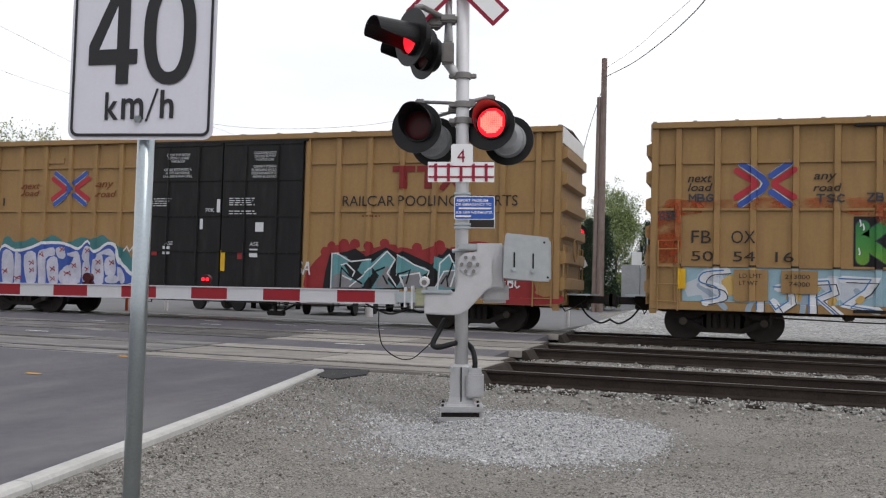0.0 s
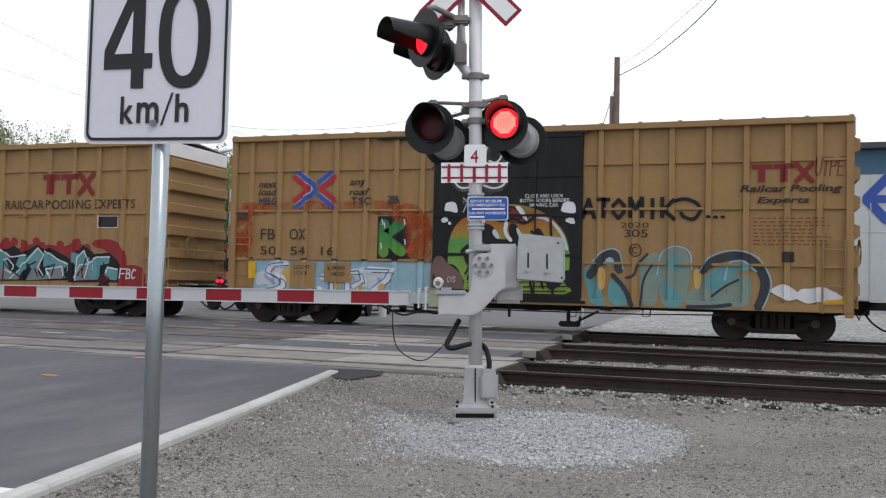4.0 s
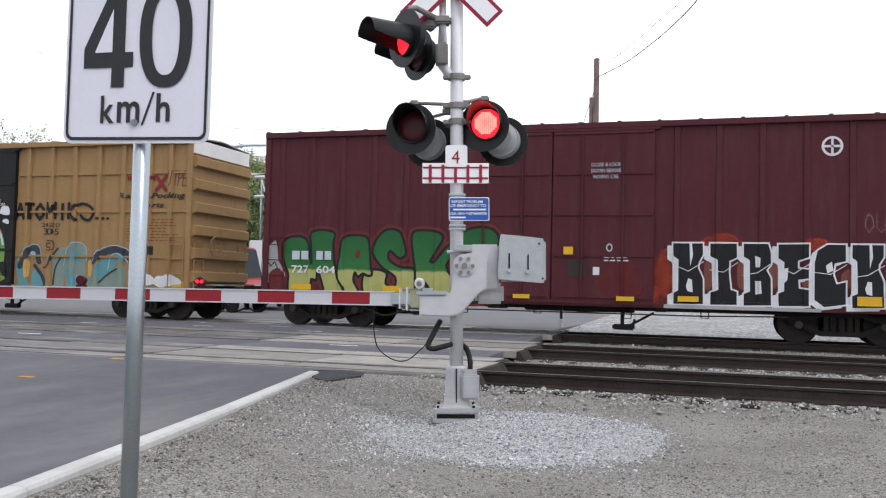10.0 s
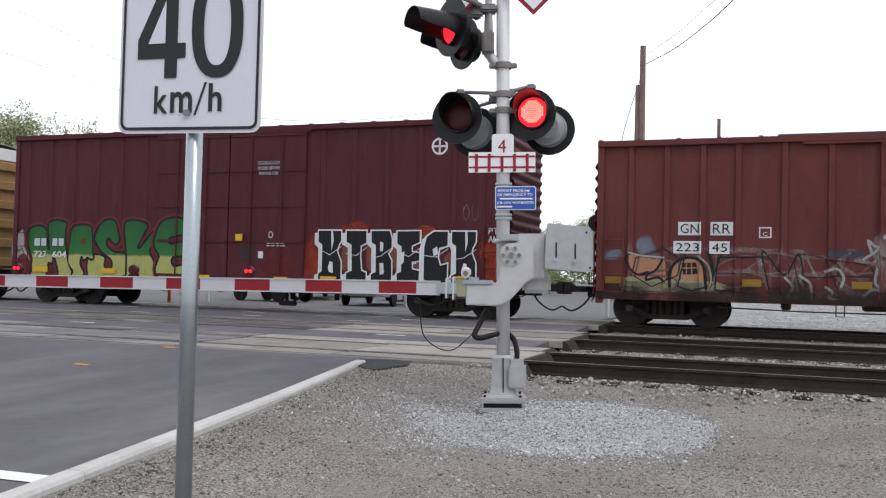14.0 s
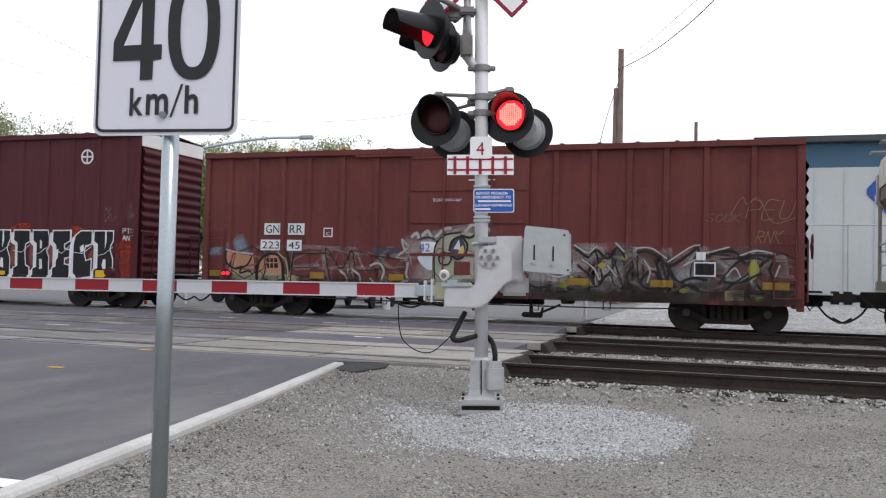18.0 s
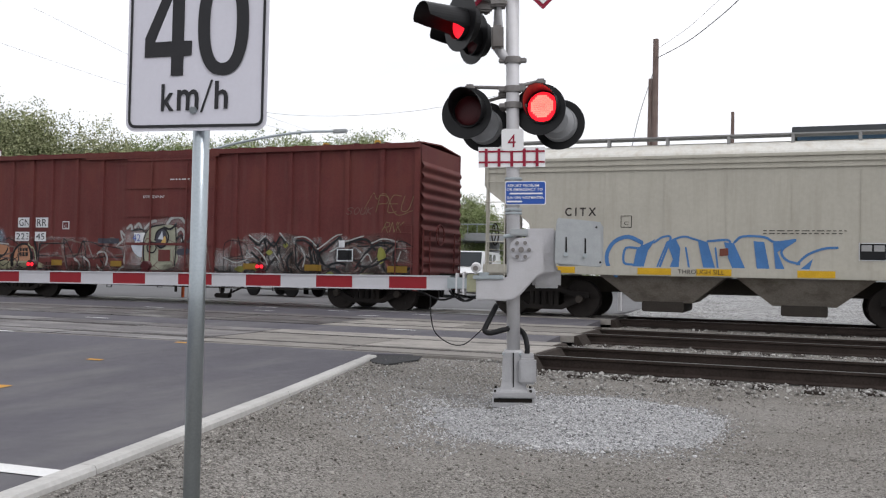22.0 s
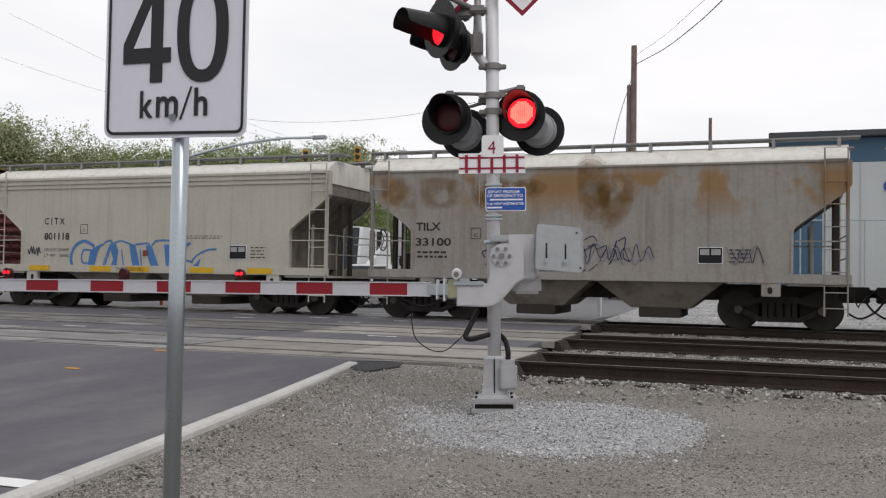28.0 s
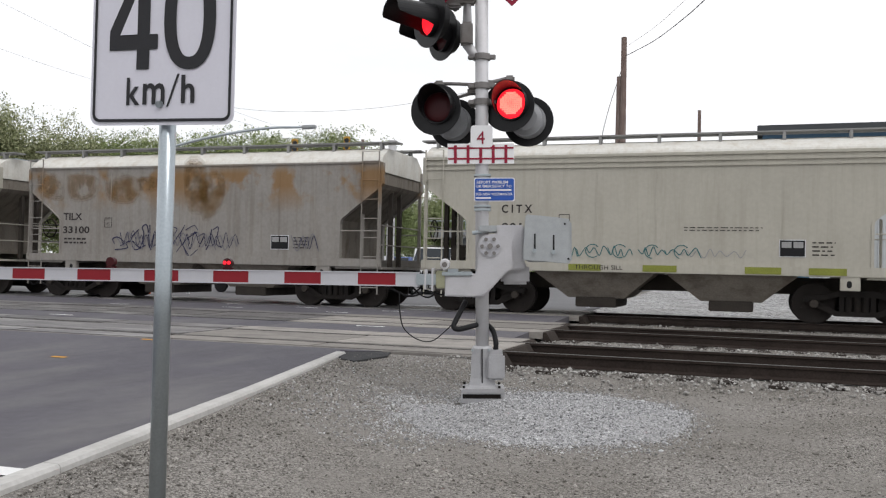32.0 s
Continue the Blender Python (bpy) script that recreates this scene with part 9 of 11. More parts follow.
line(c3, "graffiti_outline", "g_white", 0.035, 8.9, ((28.04, 2.17), (28.69, 2.18), (28.69, 1.87), (28.47, 1.79), (28.47, 1.65), (28.69, 1.63), (28.69, 1.41), (28.48, 1.38), (28.49, 1.22), (28.69, 1.19), (28.69, 0.81), (28.05, 0.80), (28.04, 1.10), (28.16, 1.15), (28.16, 1.76), (28.04, 1.84)), smooth=False, closed=True)
shape(c3, "graffiti_fill", "g_white", 9.100000000000001, ((28.16, 1.62), (28.26, 1.65), (28.24, 1.38), (28.15, 1.29)), smooth=False)
line(c3, "graffiti_line", "g_white", 0.016, 9.6, ((28.04, 1.67), (28.37, 1.52), (28.69, 1.74)), smooth=False)
shape(c3, "graffiti_side", "g_white", 7.2, ((28.73, 1.97), (28.92, 2.11), (29.31, 2.11), (29.31, 1.73), (29.10, 1.67), (29.07, 1.45), (29.12, 1.26), (29.32, 1.32), (29.32, 0.81), (28.87, 0.74), (28.67, 0.90), (28.67, 1.70)), smooth=False)
shape(c3, "graffiti_letter", "g_black", 7.3500000000000005, ((28.83, 2.03), (29.03, 2.17), (29.42, 2.17), (29.42, 1.79), (29.20, 1.74), (29.17, 1.52), (29.23, 1.33), (29.42, 1.38), (29.42, 0.87), (28.97, 0.80), (28.77, 0.96), (28.77, 1.76)), smooth=False)
line(c3, "graffiti_outline", "g_white", 0.035, 9.0, ((28.83, 2.03), (29.03, 2.17), (29.42, 2.17), (29.42, 1.79), (29.20, 1.74), (29.17, 1.52), (29.23, 1.33), (29.42, 1.38), (29.42, 0.87), (28.97, 0.80), (28.77, 0.96), (28.77, 1.76)), smooth=False, closed=True)
shape(c3, "graffiti_fill", "g_white", 9.200000000000001, ((29.01, 1.71), (29.13, 1.79), (29.16, 1.60), (29.04, 1.54)), smooth=False)
line(c3, "graffiti_line", "g_white", 0.016, 9.6, ((28.77, 1.56), (29.10, 1.52), (29.42, 1.73)), smooth=False)
shape(c3, "graffiti_side", "g_white", 7.5, ((29.40, 2.11), (30.05, 2.11), (30.05, 1.84), (29.96, 1.68), (29.95, 1.57), (30.05, 1.32), (30.05, 0.76), (29.41, 0.74), (29.41, 1.01), (29.51, 1.07), (29.51, 1.72), (29.41, 1.81)), smooth=False)
shape(c3, "graffiti_letter", "g_black", 7.65, ((29.51, 2.17), (30.15, 2.17), (30.15, 1.90), (30.06, 1.74), (30.05, 1.63), (30.15, 1.39), (30.16, 0.82), (29.51, 0.80), (29.51, 1.08), (29.62, 1.13), (29.61, 1.79), (29.51, 1.87)), smooth=False)
line(c3, "graffiti_outline", "g_white", 0.035, 9.1, ((29.51, 2.17), (30.15, 2.17), (30.15, 1.90), (30.06, 1.74), (30.05, 1.63), (30.15, 1.39), (30.16, 0.82), (29.51, 0.80), (29.51, 1.08), (29.62, 1.13), (29.61, 1.79), (29.51, 1.87)), smooth=False, closed=True)
shape(c3, "graffiti_fill", "g_white", 9.3, ((29.86, 2.17), (29.91, 2.17), (29.93, 1.90), (29.87, 1.65)), smooth=False)
shape(c3, "graffiti_fill", "g_white", 9.3, ((29.78, 1.22), (29.83, 1.38), (29.91, 1.36), (29.92, 1.08), (29.81, 1.11)), smooth=False)
line(c3, "graffiti_line", "g_white", 0.016, 9.6, ((29.51, 1.46), (29.83, 1.51), (30.15, 1.72)), smooth=False)
wash(c3, "graffiti_cloud", "mist_ember", 1.2, ((25.51, 1.59), (25.74, 1.99), (25.87, 1.21), (25.69, 0.82)))
wash(c3, "graffiti_cloud", "mist_ember", 1.2, ((26.49, 2.18), (26.93, 2.38), (27.30, 2.19), (26.99, 1.99)))
wash(c3, "graffiti_cloud", "mist_ember", 1.2, ((28.56, 2.19), (28.85, 2.28), (29.14, 2.13), (28.85, 2.01)))
wash(c3, "graffiti_cloud", "mist_ember", 1.2, ((30.28, 1.89), (30.61, 2.02), (30.92, 1.54), (30.61, 0.82), (30.39, 1.29)))
wash(c3, "graffiti_cloud", "mist_ember", 1.2, ((25.10, 1.46), (25.48, 1.72), (25.69, 0.95), (25.24, 0.88)))
shape(c3, "graffiti_ground", "g_brown", 5.1152, ((26.52, 1.73), (26.67, 1.71), (26.68, 1.23), (26.53, 1.16)))
shape(c3, "graffiti_ground", "g_brown", 5.1208, ((27.22, 1.74), (27.39, 1.72), (27.39, 1.18), (27.22, 1.24)))
shape(c3, "graffiti_ground", "g_brown", 5.1262, ((27.87, 1.87), (28.09, 1.63), (28.04, 1.25), (27.90, 1.25)))
shape(c3, "graffiti_ground", "g_brown", 5.1318, ((28.54, 1.51), (28.75, 1.63), (28.80, 1.14), (28.56, 1.20)))
shape(c3, "graffiti_ground", "g_brown", 5.1385, ((29.32, 1.52), (29.51, 1.64), (29.53, 1.28), (29.35, 1.27)))
shape(c3, "graffiti_underline", "g_grey", 10.5, ((25.65, 0.79), (27.13, 0.78), (28.92, 0.78), (28.92, 0.65), (27.13, 0.69), (25.65, 0.67)), smooth=False)
bm = B()
for x0, x1 in ((16.37, 16.58), (16.63, 16.84), (17.05, 17.23), (17.28, 17.46)):
    quad(bm, x0, x1, 1.68, 1.90)
c3.paint("owner_mark", bm, "g_pale", 12, "white block mark")
c3.text("727", 16.36, 16.86, 1.34, 1.53, "g_white", 12, bold=0.02)
c3.text("604", 17.06, 17.58, 1.34, 1.53, "g_white", 12, bold=0.02)
bars(c3, 16.4, 16.85, 1.1, 1.28, 2, "m_dark", seed=3)
bars(c3, 17.05, 17.5, 1.1, 1.28, 2, "g_white", seed=4)
for x0, z0, w, h in ((16.4, 0.92, 0.55, 0.14), (18.9, 0.92, 0.5, 0.14), (23.38, 1.88, 0.22, 0.18), (22.2, 0.84, 0.4, 0.1), (24.6, 0.84, 0.4, 0.1), (25.95, 0.86, 0.45, 0.12), (29.62, 0.86, 0.48, 0.2)):
    patch(c3, "decal", x0, x0 + w, z0, z0 + h, "decal_y", 26, DOOR if 20.8 < x0 < 25.2 else None)
c3.paint("graffiti_cloud", blot(B(), 24.7, 1.35, 0.6, 0.4, seed=95, rough=0.25), "mist_scarlet", 1, on=DOOR)
bm = B()
stroke(bm, loop(29.13, 4.28, 0.19, 0.19, n=28), 0.05)
stroke(bm, ((28.98, 4.28), (29.28, 4.28)), 0.05)
stroke(bm, ((29.13, 4.13), (29.13, 4.43)), 0.05)
c3.paint("round_emblem", bm, "g_white", 3, "white round emblem with a cross")
for t, x0, x1, z in (("CLOSE & LOCK", 23.98, 24.66, 3.92), ("DOORS BEFORE", 23.98, 24.66, 3.78), ("MOVING CAR", 24.03, 24.61, 3.64)):
    c3.paint("lettering", words(t, x0, x1, z, z + 0.085), "g_pale", 9, on=DOOR)
bars(c3, 24.3, 25.0, 1.72, 1.86, 2, "g_white", DOOR, seed=10)
patch(c3, "decal", 23.45, 23.9, 1.38, 1.75, "m_dark", 2, DOOR)
patch(c3, "decal", 24.05, 24.2, 1.42, 1.6, "g_white", 2, DOOR)
c3.paint("lettering", stroke(B(), loop(24.42, 2.05, 0.06, 0.08), 0.02), "g_white", 2, on=DOOR)
c3.paint("graffiti_tag", letters(B(), "OU", 29.75, 30.2, 2.4, 2.85, 0.03), "mist_white", 2)
line(c3, "graffiti_tag", "mist_white", 0.03, 2, ((30.5, 2.9), (30.85, 2.5), (30.66, 2.98), (30.62, 2.42), (30.88, 2.86), (30.48, 2.55), (30.9, 2.68)), smooth=False)
c3.paint("graffiti_tag", letters(B(), "PTS", 30.45, 30.8, 2.1, 2.25, 0.025), "g_white", 2)
c3.paint("graffiti_tag", letters(B(), "ANT", 30.45, 30.8, 1.9, 2.05, 0.025), "g_white", 2)

# fourth wagon
for t, x0, x1, z0, z1 in (("GN", 34.92, 35.42, 2.10, 2.40), ("RR", 35.62, 36.10, 2.10, 2.40), ("223", 34.82, 35.43, 1.69, 1.97), ("45", 35.60, 36.03, 1.69, 1.97)):
    patch(c4, "number_panel", x0, x1, z0, z1, "g_white", 6)
    c4.text(t, x0 + 0.05, x1 - 0.05, z0 + 0.045, z1 - 0.045, "g_black", 8)
patch(c4, "decal", 36.64, 36.90, 2.05, 2.29, "g_white", 2)
patch(c4, "decal", 36.67, 36.87, 2.08, 2.26, "oxide", 4)
c4.text("C", 36.72, 36.82, 2.10, 2.18, "g_white", 6)
shape(c4, "graffiti_fill", "g_salmon", 2, ((33.84, 1.63), (34.20, 1.59), (34.59, 1.56), (34.66, 1.29), (34.58, 0.94), (34.04, 0.91), (33.92, 1.13)))
shape(c4, "graffiti_fill", "g_salmon", 2.2, ((34.80, 1.29), (34.95, 1.50), (35.24, 1.57), (35.44, 1.41), (35.51, 0.96), (34.86, 0.93)))
shape(c4, "graffiti_fill", "g_drab", 2.4, ((33.76, 1.13), (34.11, 1.11), (34.48, 1.09), (35.79, 1.06), (35.79, 0.87), (33.77, 0.82)))
line(c4, "graffiti_line", "g_black", 0.05, 4, ((33.84, 1.72), (33.75, 1.55), (33.91, 1.27), (34.11, 1.19), (34.41, 1.28), (34.58, 1.54)))
line(c4, "graffiti_line", "g_grey", 0.04, 4, ((33.81, 1.70), (34.10, 1.63), (34.62, 1.59)))
line(c4, "graffiti_line", "g_black", 0.06, 4, ((34.75, 0.93), (34.75, 1.29), (34.94, 1.54), (35.23, 1.60), (35.47, 1.44), (35.54, 0.92)))
line(c4, "graffiti_line", "g_black", 0.05, 4, ((34.11, 1.19), (34.26, 1.25), (34.22, 1.08), (34.48, 1.14), (34.63, 1.04)))
line(c4, "graffiti_line", "g_salmon", 0.035, 4, ((34.15, 1.56), (34.45, 1.28)))
line(c4, "graffiti_line", "g_salmon", 0.035, 4, ((34.47, 1.56), (34.11, 1.28)))
line(c4, "graffiti_line", "g_drab", 0.04, 4, ((35.35, 1.64), (35.57, 1.44), (35.65, 1.10), (35.57, 0.89)))
line(c4, "graffiti_line", "g_black", 0.07, 4, ((35.58, 1.71), (35.67, 1.37), (35.62, 0.96)))
shape(c4, "graffiti_block", "g_black", 4.4, ((35.00, 1.47), (35.32, 1.49), (35.36, 1.24), (35.04, 1.22)), smooth=False)
line(c4, "graffiti_line", "g_salmon", 0.025, 5, ((35.11, 1.46), (35.11, 1.24)))
line(c4, "graffiti_line", "g_salmon", 0.025, 5, ((35.22, 1.46), (35.23, 1.24)))
line(c4, "graffiti_line", "g_salmon", 0.025, 5.2, ((35.02, 1.36), (35.34, 1.37)))
wash(c4, "graffiti_mist", "mist_blue", 1.5, ((34.02, 1.91), (34.24, 2.09), (34.39, 1.84), (34.47, 1.63), (34.17, 1.63)))
wash(c4, "graffiti_mist", "mist_blue", 1.5, ((33.23, 1.69), (33.64, 1.76), (33.69, 1.58), (33.27, 1.55)))
line(c4, "graffiti_shine", "g_dull", 0.055, 4, ((37.98, 1.34), (38.22, 1.40), (38.35, 1.22), (38.30, 1.02)))
line(c4, "graffiti_shine", "g_dull", 0.055, 4, ((37.99, 1.01), (38.15, 0.88), (38.06, 0.79), (38.39, 0.69)))
line(c4, "graffiti_shine", "g_dull", 0.055, 4, ((37.18, 1.19), (37.34, 1.00), (37.25, 0.77), (37.46, 0.77)))
line(c4, "graffiti_shine", "g_dull", 0.055, 4, ((37.49, 1.23), (37.69, 1.07), (37.72, 0.74)))
line(c4, "graffiti_shine", "g_dull", 0.055, 4, ((38.89, 1.74), (38.82, 2.00), (38.99, 1.87), (39.27, 1.94)))
line(c4, "graffiti_shine", "g_dull", 0.055, 4, ((38.73, 1.61), (38.91, 1.74), (39.04, 1.85)))
line(c4, "graffiti_shine", "g_dull", 0.055, 4, ((38.99, 1.42), (38.96, 1.10), (39.15, 0.97)))
line(c4, "graffiti_shine", "g_dull", 0.055, 4, ((38.71, 0.81), (38.90, 0.97), (39.13, 0.95)))
shape(c4, "graffiti_block", "g_dark", 3, ((38.04, 1.79), (38.76, 1.79), (38.76, 1.64), (38.04, 1.64)), smooth=False)
wash(c4, "graffiti_mist", "mist_white", 1, ((39.14, 2.00), (39.77, 2.13), (40.81, 2.20), (40.89, 1.01), (39.41, 0.98), (39.18, 1.36)), on=DOOR)
shape(c4, "graffiti_body", "g_body", 2, ((39.80, 2.01), (40.02, 2.13), (40.78, 2.16), (40.85, 1.76), (40.79, 1.01), (39.74, 0.96), (39.70, 1.62)), on=DOOR)
shape(c4, "graffiti_panel", "g_white", 3, ((39.35, 1.95), (39.75, 1.95), (39.73, 1.69), (39.40, 1.67)), on=DOOR, smooth=False)
shape(c4, "graffiti_panel", "g_pale", 2.6, ((39.28, 1.62), (39.68, 1.65), (39.68, 1.26), (39.41, 1.36)), on=DOOR)
shape(c4, "graffiti_eye", "g_dark", 3.2, ((40.10, 1.75), (40.17, 1.98), (40.39, 2.06), (40.51, 1.86), (40.47, 1.66), (40.30, 1.55)), on=DOOR)
shape(c4, "graffiti_eye", "g_pale", 3.6, ((40.20, 1.78), (40.34, 2.01), (40.39, 1.76)), on=DOOR, smooth=False)
shape(c4, "graffiti_eye", "g_ochre", 3.5, ((40.32, 1.68), (40.44, 1.88), (40.47, 1.68)), on=DOOR)
line(c4, "graffiti_line", "g_black", 0.05, 4.6, ((40.10, 1.75), (40.17, 1.98), (40.39, 2.08), (40.56, 1.88), (40.49, 1.63), (40.30, 1.53), (40.10, 1.68)), on=DOOR)
line(c4, "graffiti_line", "g_black", 0.04, 4.6, ((39.83, 1.55), (39.90, 1.68), (40.08, 1.66), (40.15, 1.53), (40.06, 1.40), (39.88, 1.42), (39.83, 1.55)), on=DOOR)
line(c4, "graffiti_line", "g_black", 0.04, 4.6, ((39.74, 0.98), (39.71, 1.56), (39.75, 1.88), (39.96, 2.11), (40.39, 2.19)), on=DOOR)
line(c4, "graffiti_line", "g_black", 0.06, 4.6, ((40.39, 2.11), (40.63, 2.06), (40.81, 2.20)), on=DOOR)
line(c4, "graffiti_line", "g_black", 0.04, 4.6, ((40.80, 2.14), (40.83, 1.63), (40.79, 1.03)), on=DOOR)
line(c4, "graffiti_line", "g_black", 0.04, 4.6, ((39.27, 2.00), (39.59, 2.06), (39.77, 1.95)), on=DOOR)
line(c4, "graffiti_line", "g_black", 0.03, 4.6, ((39.90, 1.60), (39.98, 1.55)), on=DOOR)
line(c4, "graffiti_line", "g_black", 0.05, 4.6, ((40.82, 1.76), (41.00, 1.89), (41.06, 1.70)), on=DOOR)
line(c4, "graffiti_line", "g_dark", 0.05, 4.6, ((41.24, 1.70), (41.37, 1.89), (41.59, 1.71)), on=DOOR)
line(c4, "graffiti_line", "g_pale", 0.04, 4.6, ((41.36, 1.27), (41.59, 1.40), (41.65, 1.64)), on=DOOR)
line(c4, "graffiti_shine", "g_dull", 0.08, 4, ((39.12, 2.07), (39.24, 2.16), (39.30, 2.03)), on=DOOR)
line(c4, "graffiti_shine", "g_dull", 0.08, 4, ((39.40, 2.11), (39.52, 2.21), (39.62, 2.08)), on=DOOR)
line(c4, "graffiti_shine", "g_dull", 0.08, 4, ((39.75, 2.08), (39.96, 2.26), (40.12, 2.29)), on=DOOR)
line(c4, "graffiti_shine", "g_dull", 0.08, 4, ((40.51, 2.21), (40.65, 2.36), (40.93, 2.39), (41.11, 2.24)), on=DOOR)
line(c4, "graffiti_shine", "g_dull", 0.08, 4, ((40.81, 1.96), (40.99, 2.07), (41.11, 1.89), (41.02, 1.74)), on=DOOR)
line(c4, "graffiti_mist", "mist_white", 0.3, 1.3, ((40.51, 2.26), (40.87, 2.36), (41.13, 2.21), (41.06, 1.76)), on=DOOR)
shape(c4, "graffiti_block", "oxide", 5, ((40.23, 1.48), (40.64, 1.48), (40.64, 1.16), (40.23, 1.15)), on=DOOR, smooth=False)
c4.paint("lettering", words("42", 39.32, 39.60, 1.71, 1.91), "m_blue", 5, on=DOOR)
shape(c4, "graffiti_block", "g_dark", 3, ((40.88, 1.49), (41.24, 1.52), (41.24, 1.37), (40.88, 1.34)), on=DOOR)
wash(c4, "graffiti_mist", "mist_white", 1.0, ((43.14, 1.76), (43.73, 1.86), (44.37, 1.78), (44.26, 0.94), (43.09, 0.78)))
wash(c4, "graffiti_mist", "mist_mauve", 1.2, ((44.25, 1.78), (45.01, 1.72), (45.38, 1.47), (45.40, 0.71), (44.14, 0.81)))
wash(c4, "graffiti_mist", "mist_white", 1.4, ((45.38, 1.47), (45.93, 1.80), (46.24, 1.62), (46.13, 0.86), (45.46, 0.84)))
wash(c4, "graffiti_mist", "mist_mauve", 1.6, ((46.17, 1.68), (47.06, 1.88), (47.64, 1.70), (47.65, 1.03), (46.37, 0.87)))
wash(c4, "graffiti_mist", "mist_white", 1.8, ((42.00, 1.41), (42.95, 1.30), (43.49, 0.79), (42.08, 0.68)))
line(c4, "graffiti_line", "g_black", 0.055, 4, ((43.18, 1.83), (43.47, 1.64), (43.66, 1.80), (43.93, 1.61), (44.14, 1.87), (44.31, 1.65)))
line(c4, "graffiti_line", "g_black", 0.055, 4, ((44.60, 1.77), (44.88, 1.77), (45.20, 1.54), (45.45, 1.16)))
line(c4, "graffiti_line", "g_black", 0.055, 4, ((45.32, 1.45), (45.57, 1.60), (45.81, 1.79), (45.92, 1.86), (45.97, 1.64)))
line(c4, "graffiti_line", "g_black", 0.055, 4, ((46.11, 1.68), (46.38, 1.79), (46.71, 1.80), (46.93, 1.55)))
line(c4, "graffiti_line", "g_black", 0.055, 4, ((46.39, 1.09), (46.60, 1.37), (46.81, 1.60), (47.16, 1.73), (47.53, 1.66), (47.44, 1.41), (47.56, 1.15)))
line(c4, "graffiti_line", "g_black", 0.055, 4, ((45.57, 1.10), (45.82, 1.20), (46.12, 1.16)))
line(c4, "graffiti_line", "g_black", 0.055, 4, ((46.48, 1.12), (46.84, 1.13), (47.24, 1.32)))
line(c4, "graffiti_line", "g_black", 0.055, 4, ((44.51, 1.46), (44.38, 1.20), (44.52, 0.88)))
line(c4, "graffiti_line", "g_black", 0.055, 4, ((43.24, 1.44), (43.54, 1.18), (43.64, 0.99)))
line(c4, "graffiti_line", "g_black", 0.055, 4, ((43.74, 1.05), (44.00, 1.32), (44.12, 1.58)))
line(c4, "graffiti_line", "g_black", 0.055, 4, ((44.64, 1.08), (44.89, 1.34), (45.08, 1.21), (45.02, 0.89)))
line(c4, "graffiti_line", "g_black", 0.055, 4, ((45.01, 1.60), (45.12, 1.21), (45.33, 1.09)))
line(c4, "graffiti_line", "g_black", 0.055, 4, ((42.01, 1.01), (42.28, 0.89), (42.62, 0.96)))
line(c4, "graffiti_line", "g_black", 0.055, 4, ((45.46, 0.84), (45.70, 1.04), (45.94, 0.96)))
line(c4, "graffiti_line", "g_black", 0.055, 4, ((47.71, 0.90), (47.88, 1.09), (48.02, 1.06)))
line(c4, "graffiti_shine", "g_dull", 0.035, 4.4, ((43.15, 1.91), (43.47, 1.73), (43.68, 1.89)))
line(c4, "graffiti_shine", "g_dull", 0.035, 4.4, ((44.11, 1.97), (44.30, 1.77)))
line(c4, "graffiti_shine", "g_dull", 0.035, 4.4, ((44.56, 1.85), (44.90, 1.86), (45.26, 1.63)))
line(c4, "graffiti_shine", "g_dull", 0.035, 4.4, ((45.28, 1.55), (45.77, 1.89), (45.97, 1.94)))
line(c4, "graffiti_shine", "g_dull", 0.035, 4.4, ((46.11, 1.76), (46.59, 1.90)))
line(c4, "graffiti_shine", "g_dull", 0.035, 4.4, ((46.83, 1.72), (47.18, 1.83), (47.55, 1.76)))
line(c4, "graffiti_shine", "g_dull", 0.035, 4.4, ((43.34, 1.57), (43.61, 1.38), (43.74, 1.12)))
line(c4, "graffiti_shine", "g_dull", 0.035, 4.4, ((43.93, 1.45), (44.13, 1.19)))
line(c4, "graffiti_shine", "g_dull", 0.035, 4.4, ((44.76, 1.57), (44.89, 1.34), (44.83, 1.08)))
line(c4, "graffiti_shine", "g_dull", 0.035, 4.4, ((45.63, 1.48), (45.87, 1.61)))
line(c4, "graffiti_shine", "g_dull", 0.035, 4.4, ((46.54, 1.25), (46.72, 1.44), (46.84, 1.25)))
line(c4, "graffiti_shine", "g_dull", 0.035, 4.4, ((47.65, 1.51), (47.56, 1.27)))
line(c4, "graffiti_shine", "g_dull", 0.035, 4.4, ((42.34, 1.29), (42.75, 1.16), (43.08, 1.24)))
shape(c4, "graffiti_fill", "mossy", 4.2, ((46.99, 1.40), (47.11, 1.63), (47.24, 1.41), (47.12, 1.18)))
shape(c4, "graffiti_fill", "mossy", 4.2, ((42.73, 0.98), (42.89, 1.07), (43.05, 0.99), (42.89, 0.89)))
shape(c4, "graffiti_fill", "mossy", 4.2, ((43.27, 1.00), (43.43, 1.10), (43.59, 1.01), (43.43, 0.92)))
shape(c4, "graffiti_fill", "mossy", 4.2, ((43.70, 1.44), (43.80, 1.52), (43.90, 1.45), (43.80, 1.37)))
shape(c4, "graffiti_fill", "mossy", 4.2, ((44.22, 1.64), (44.31, 1.71), (44.40, 1.64), (44.31, 1.56)))
shape(c4, "graffiti_fill", "mossy", 4.2, ((45.53, 0.91), (45.64, 0.97), (45.75, 0.91), (45.64, 0.85)))
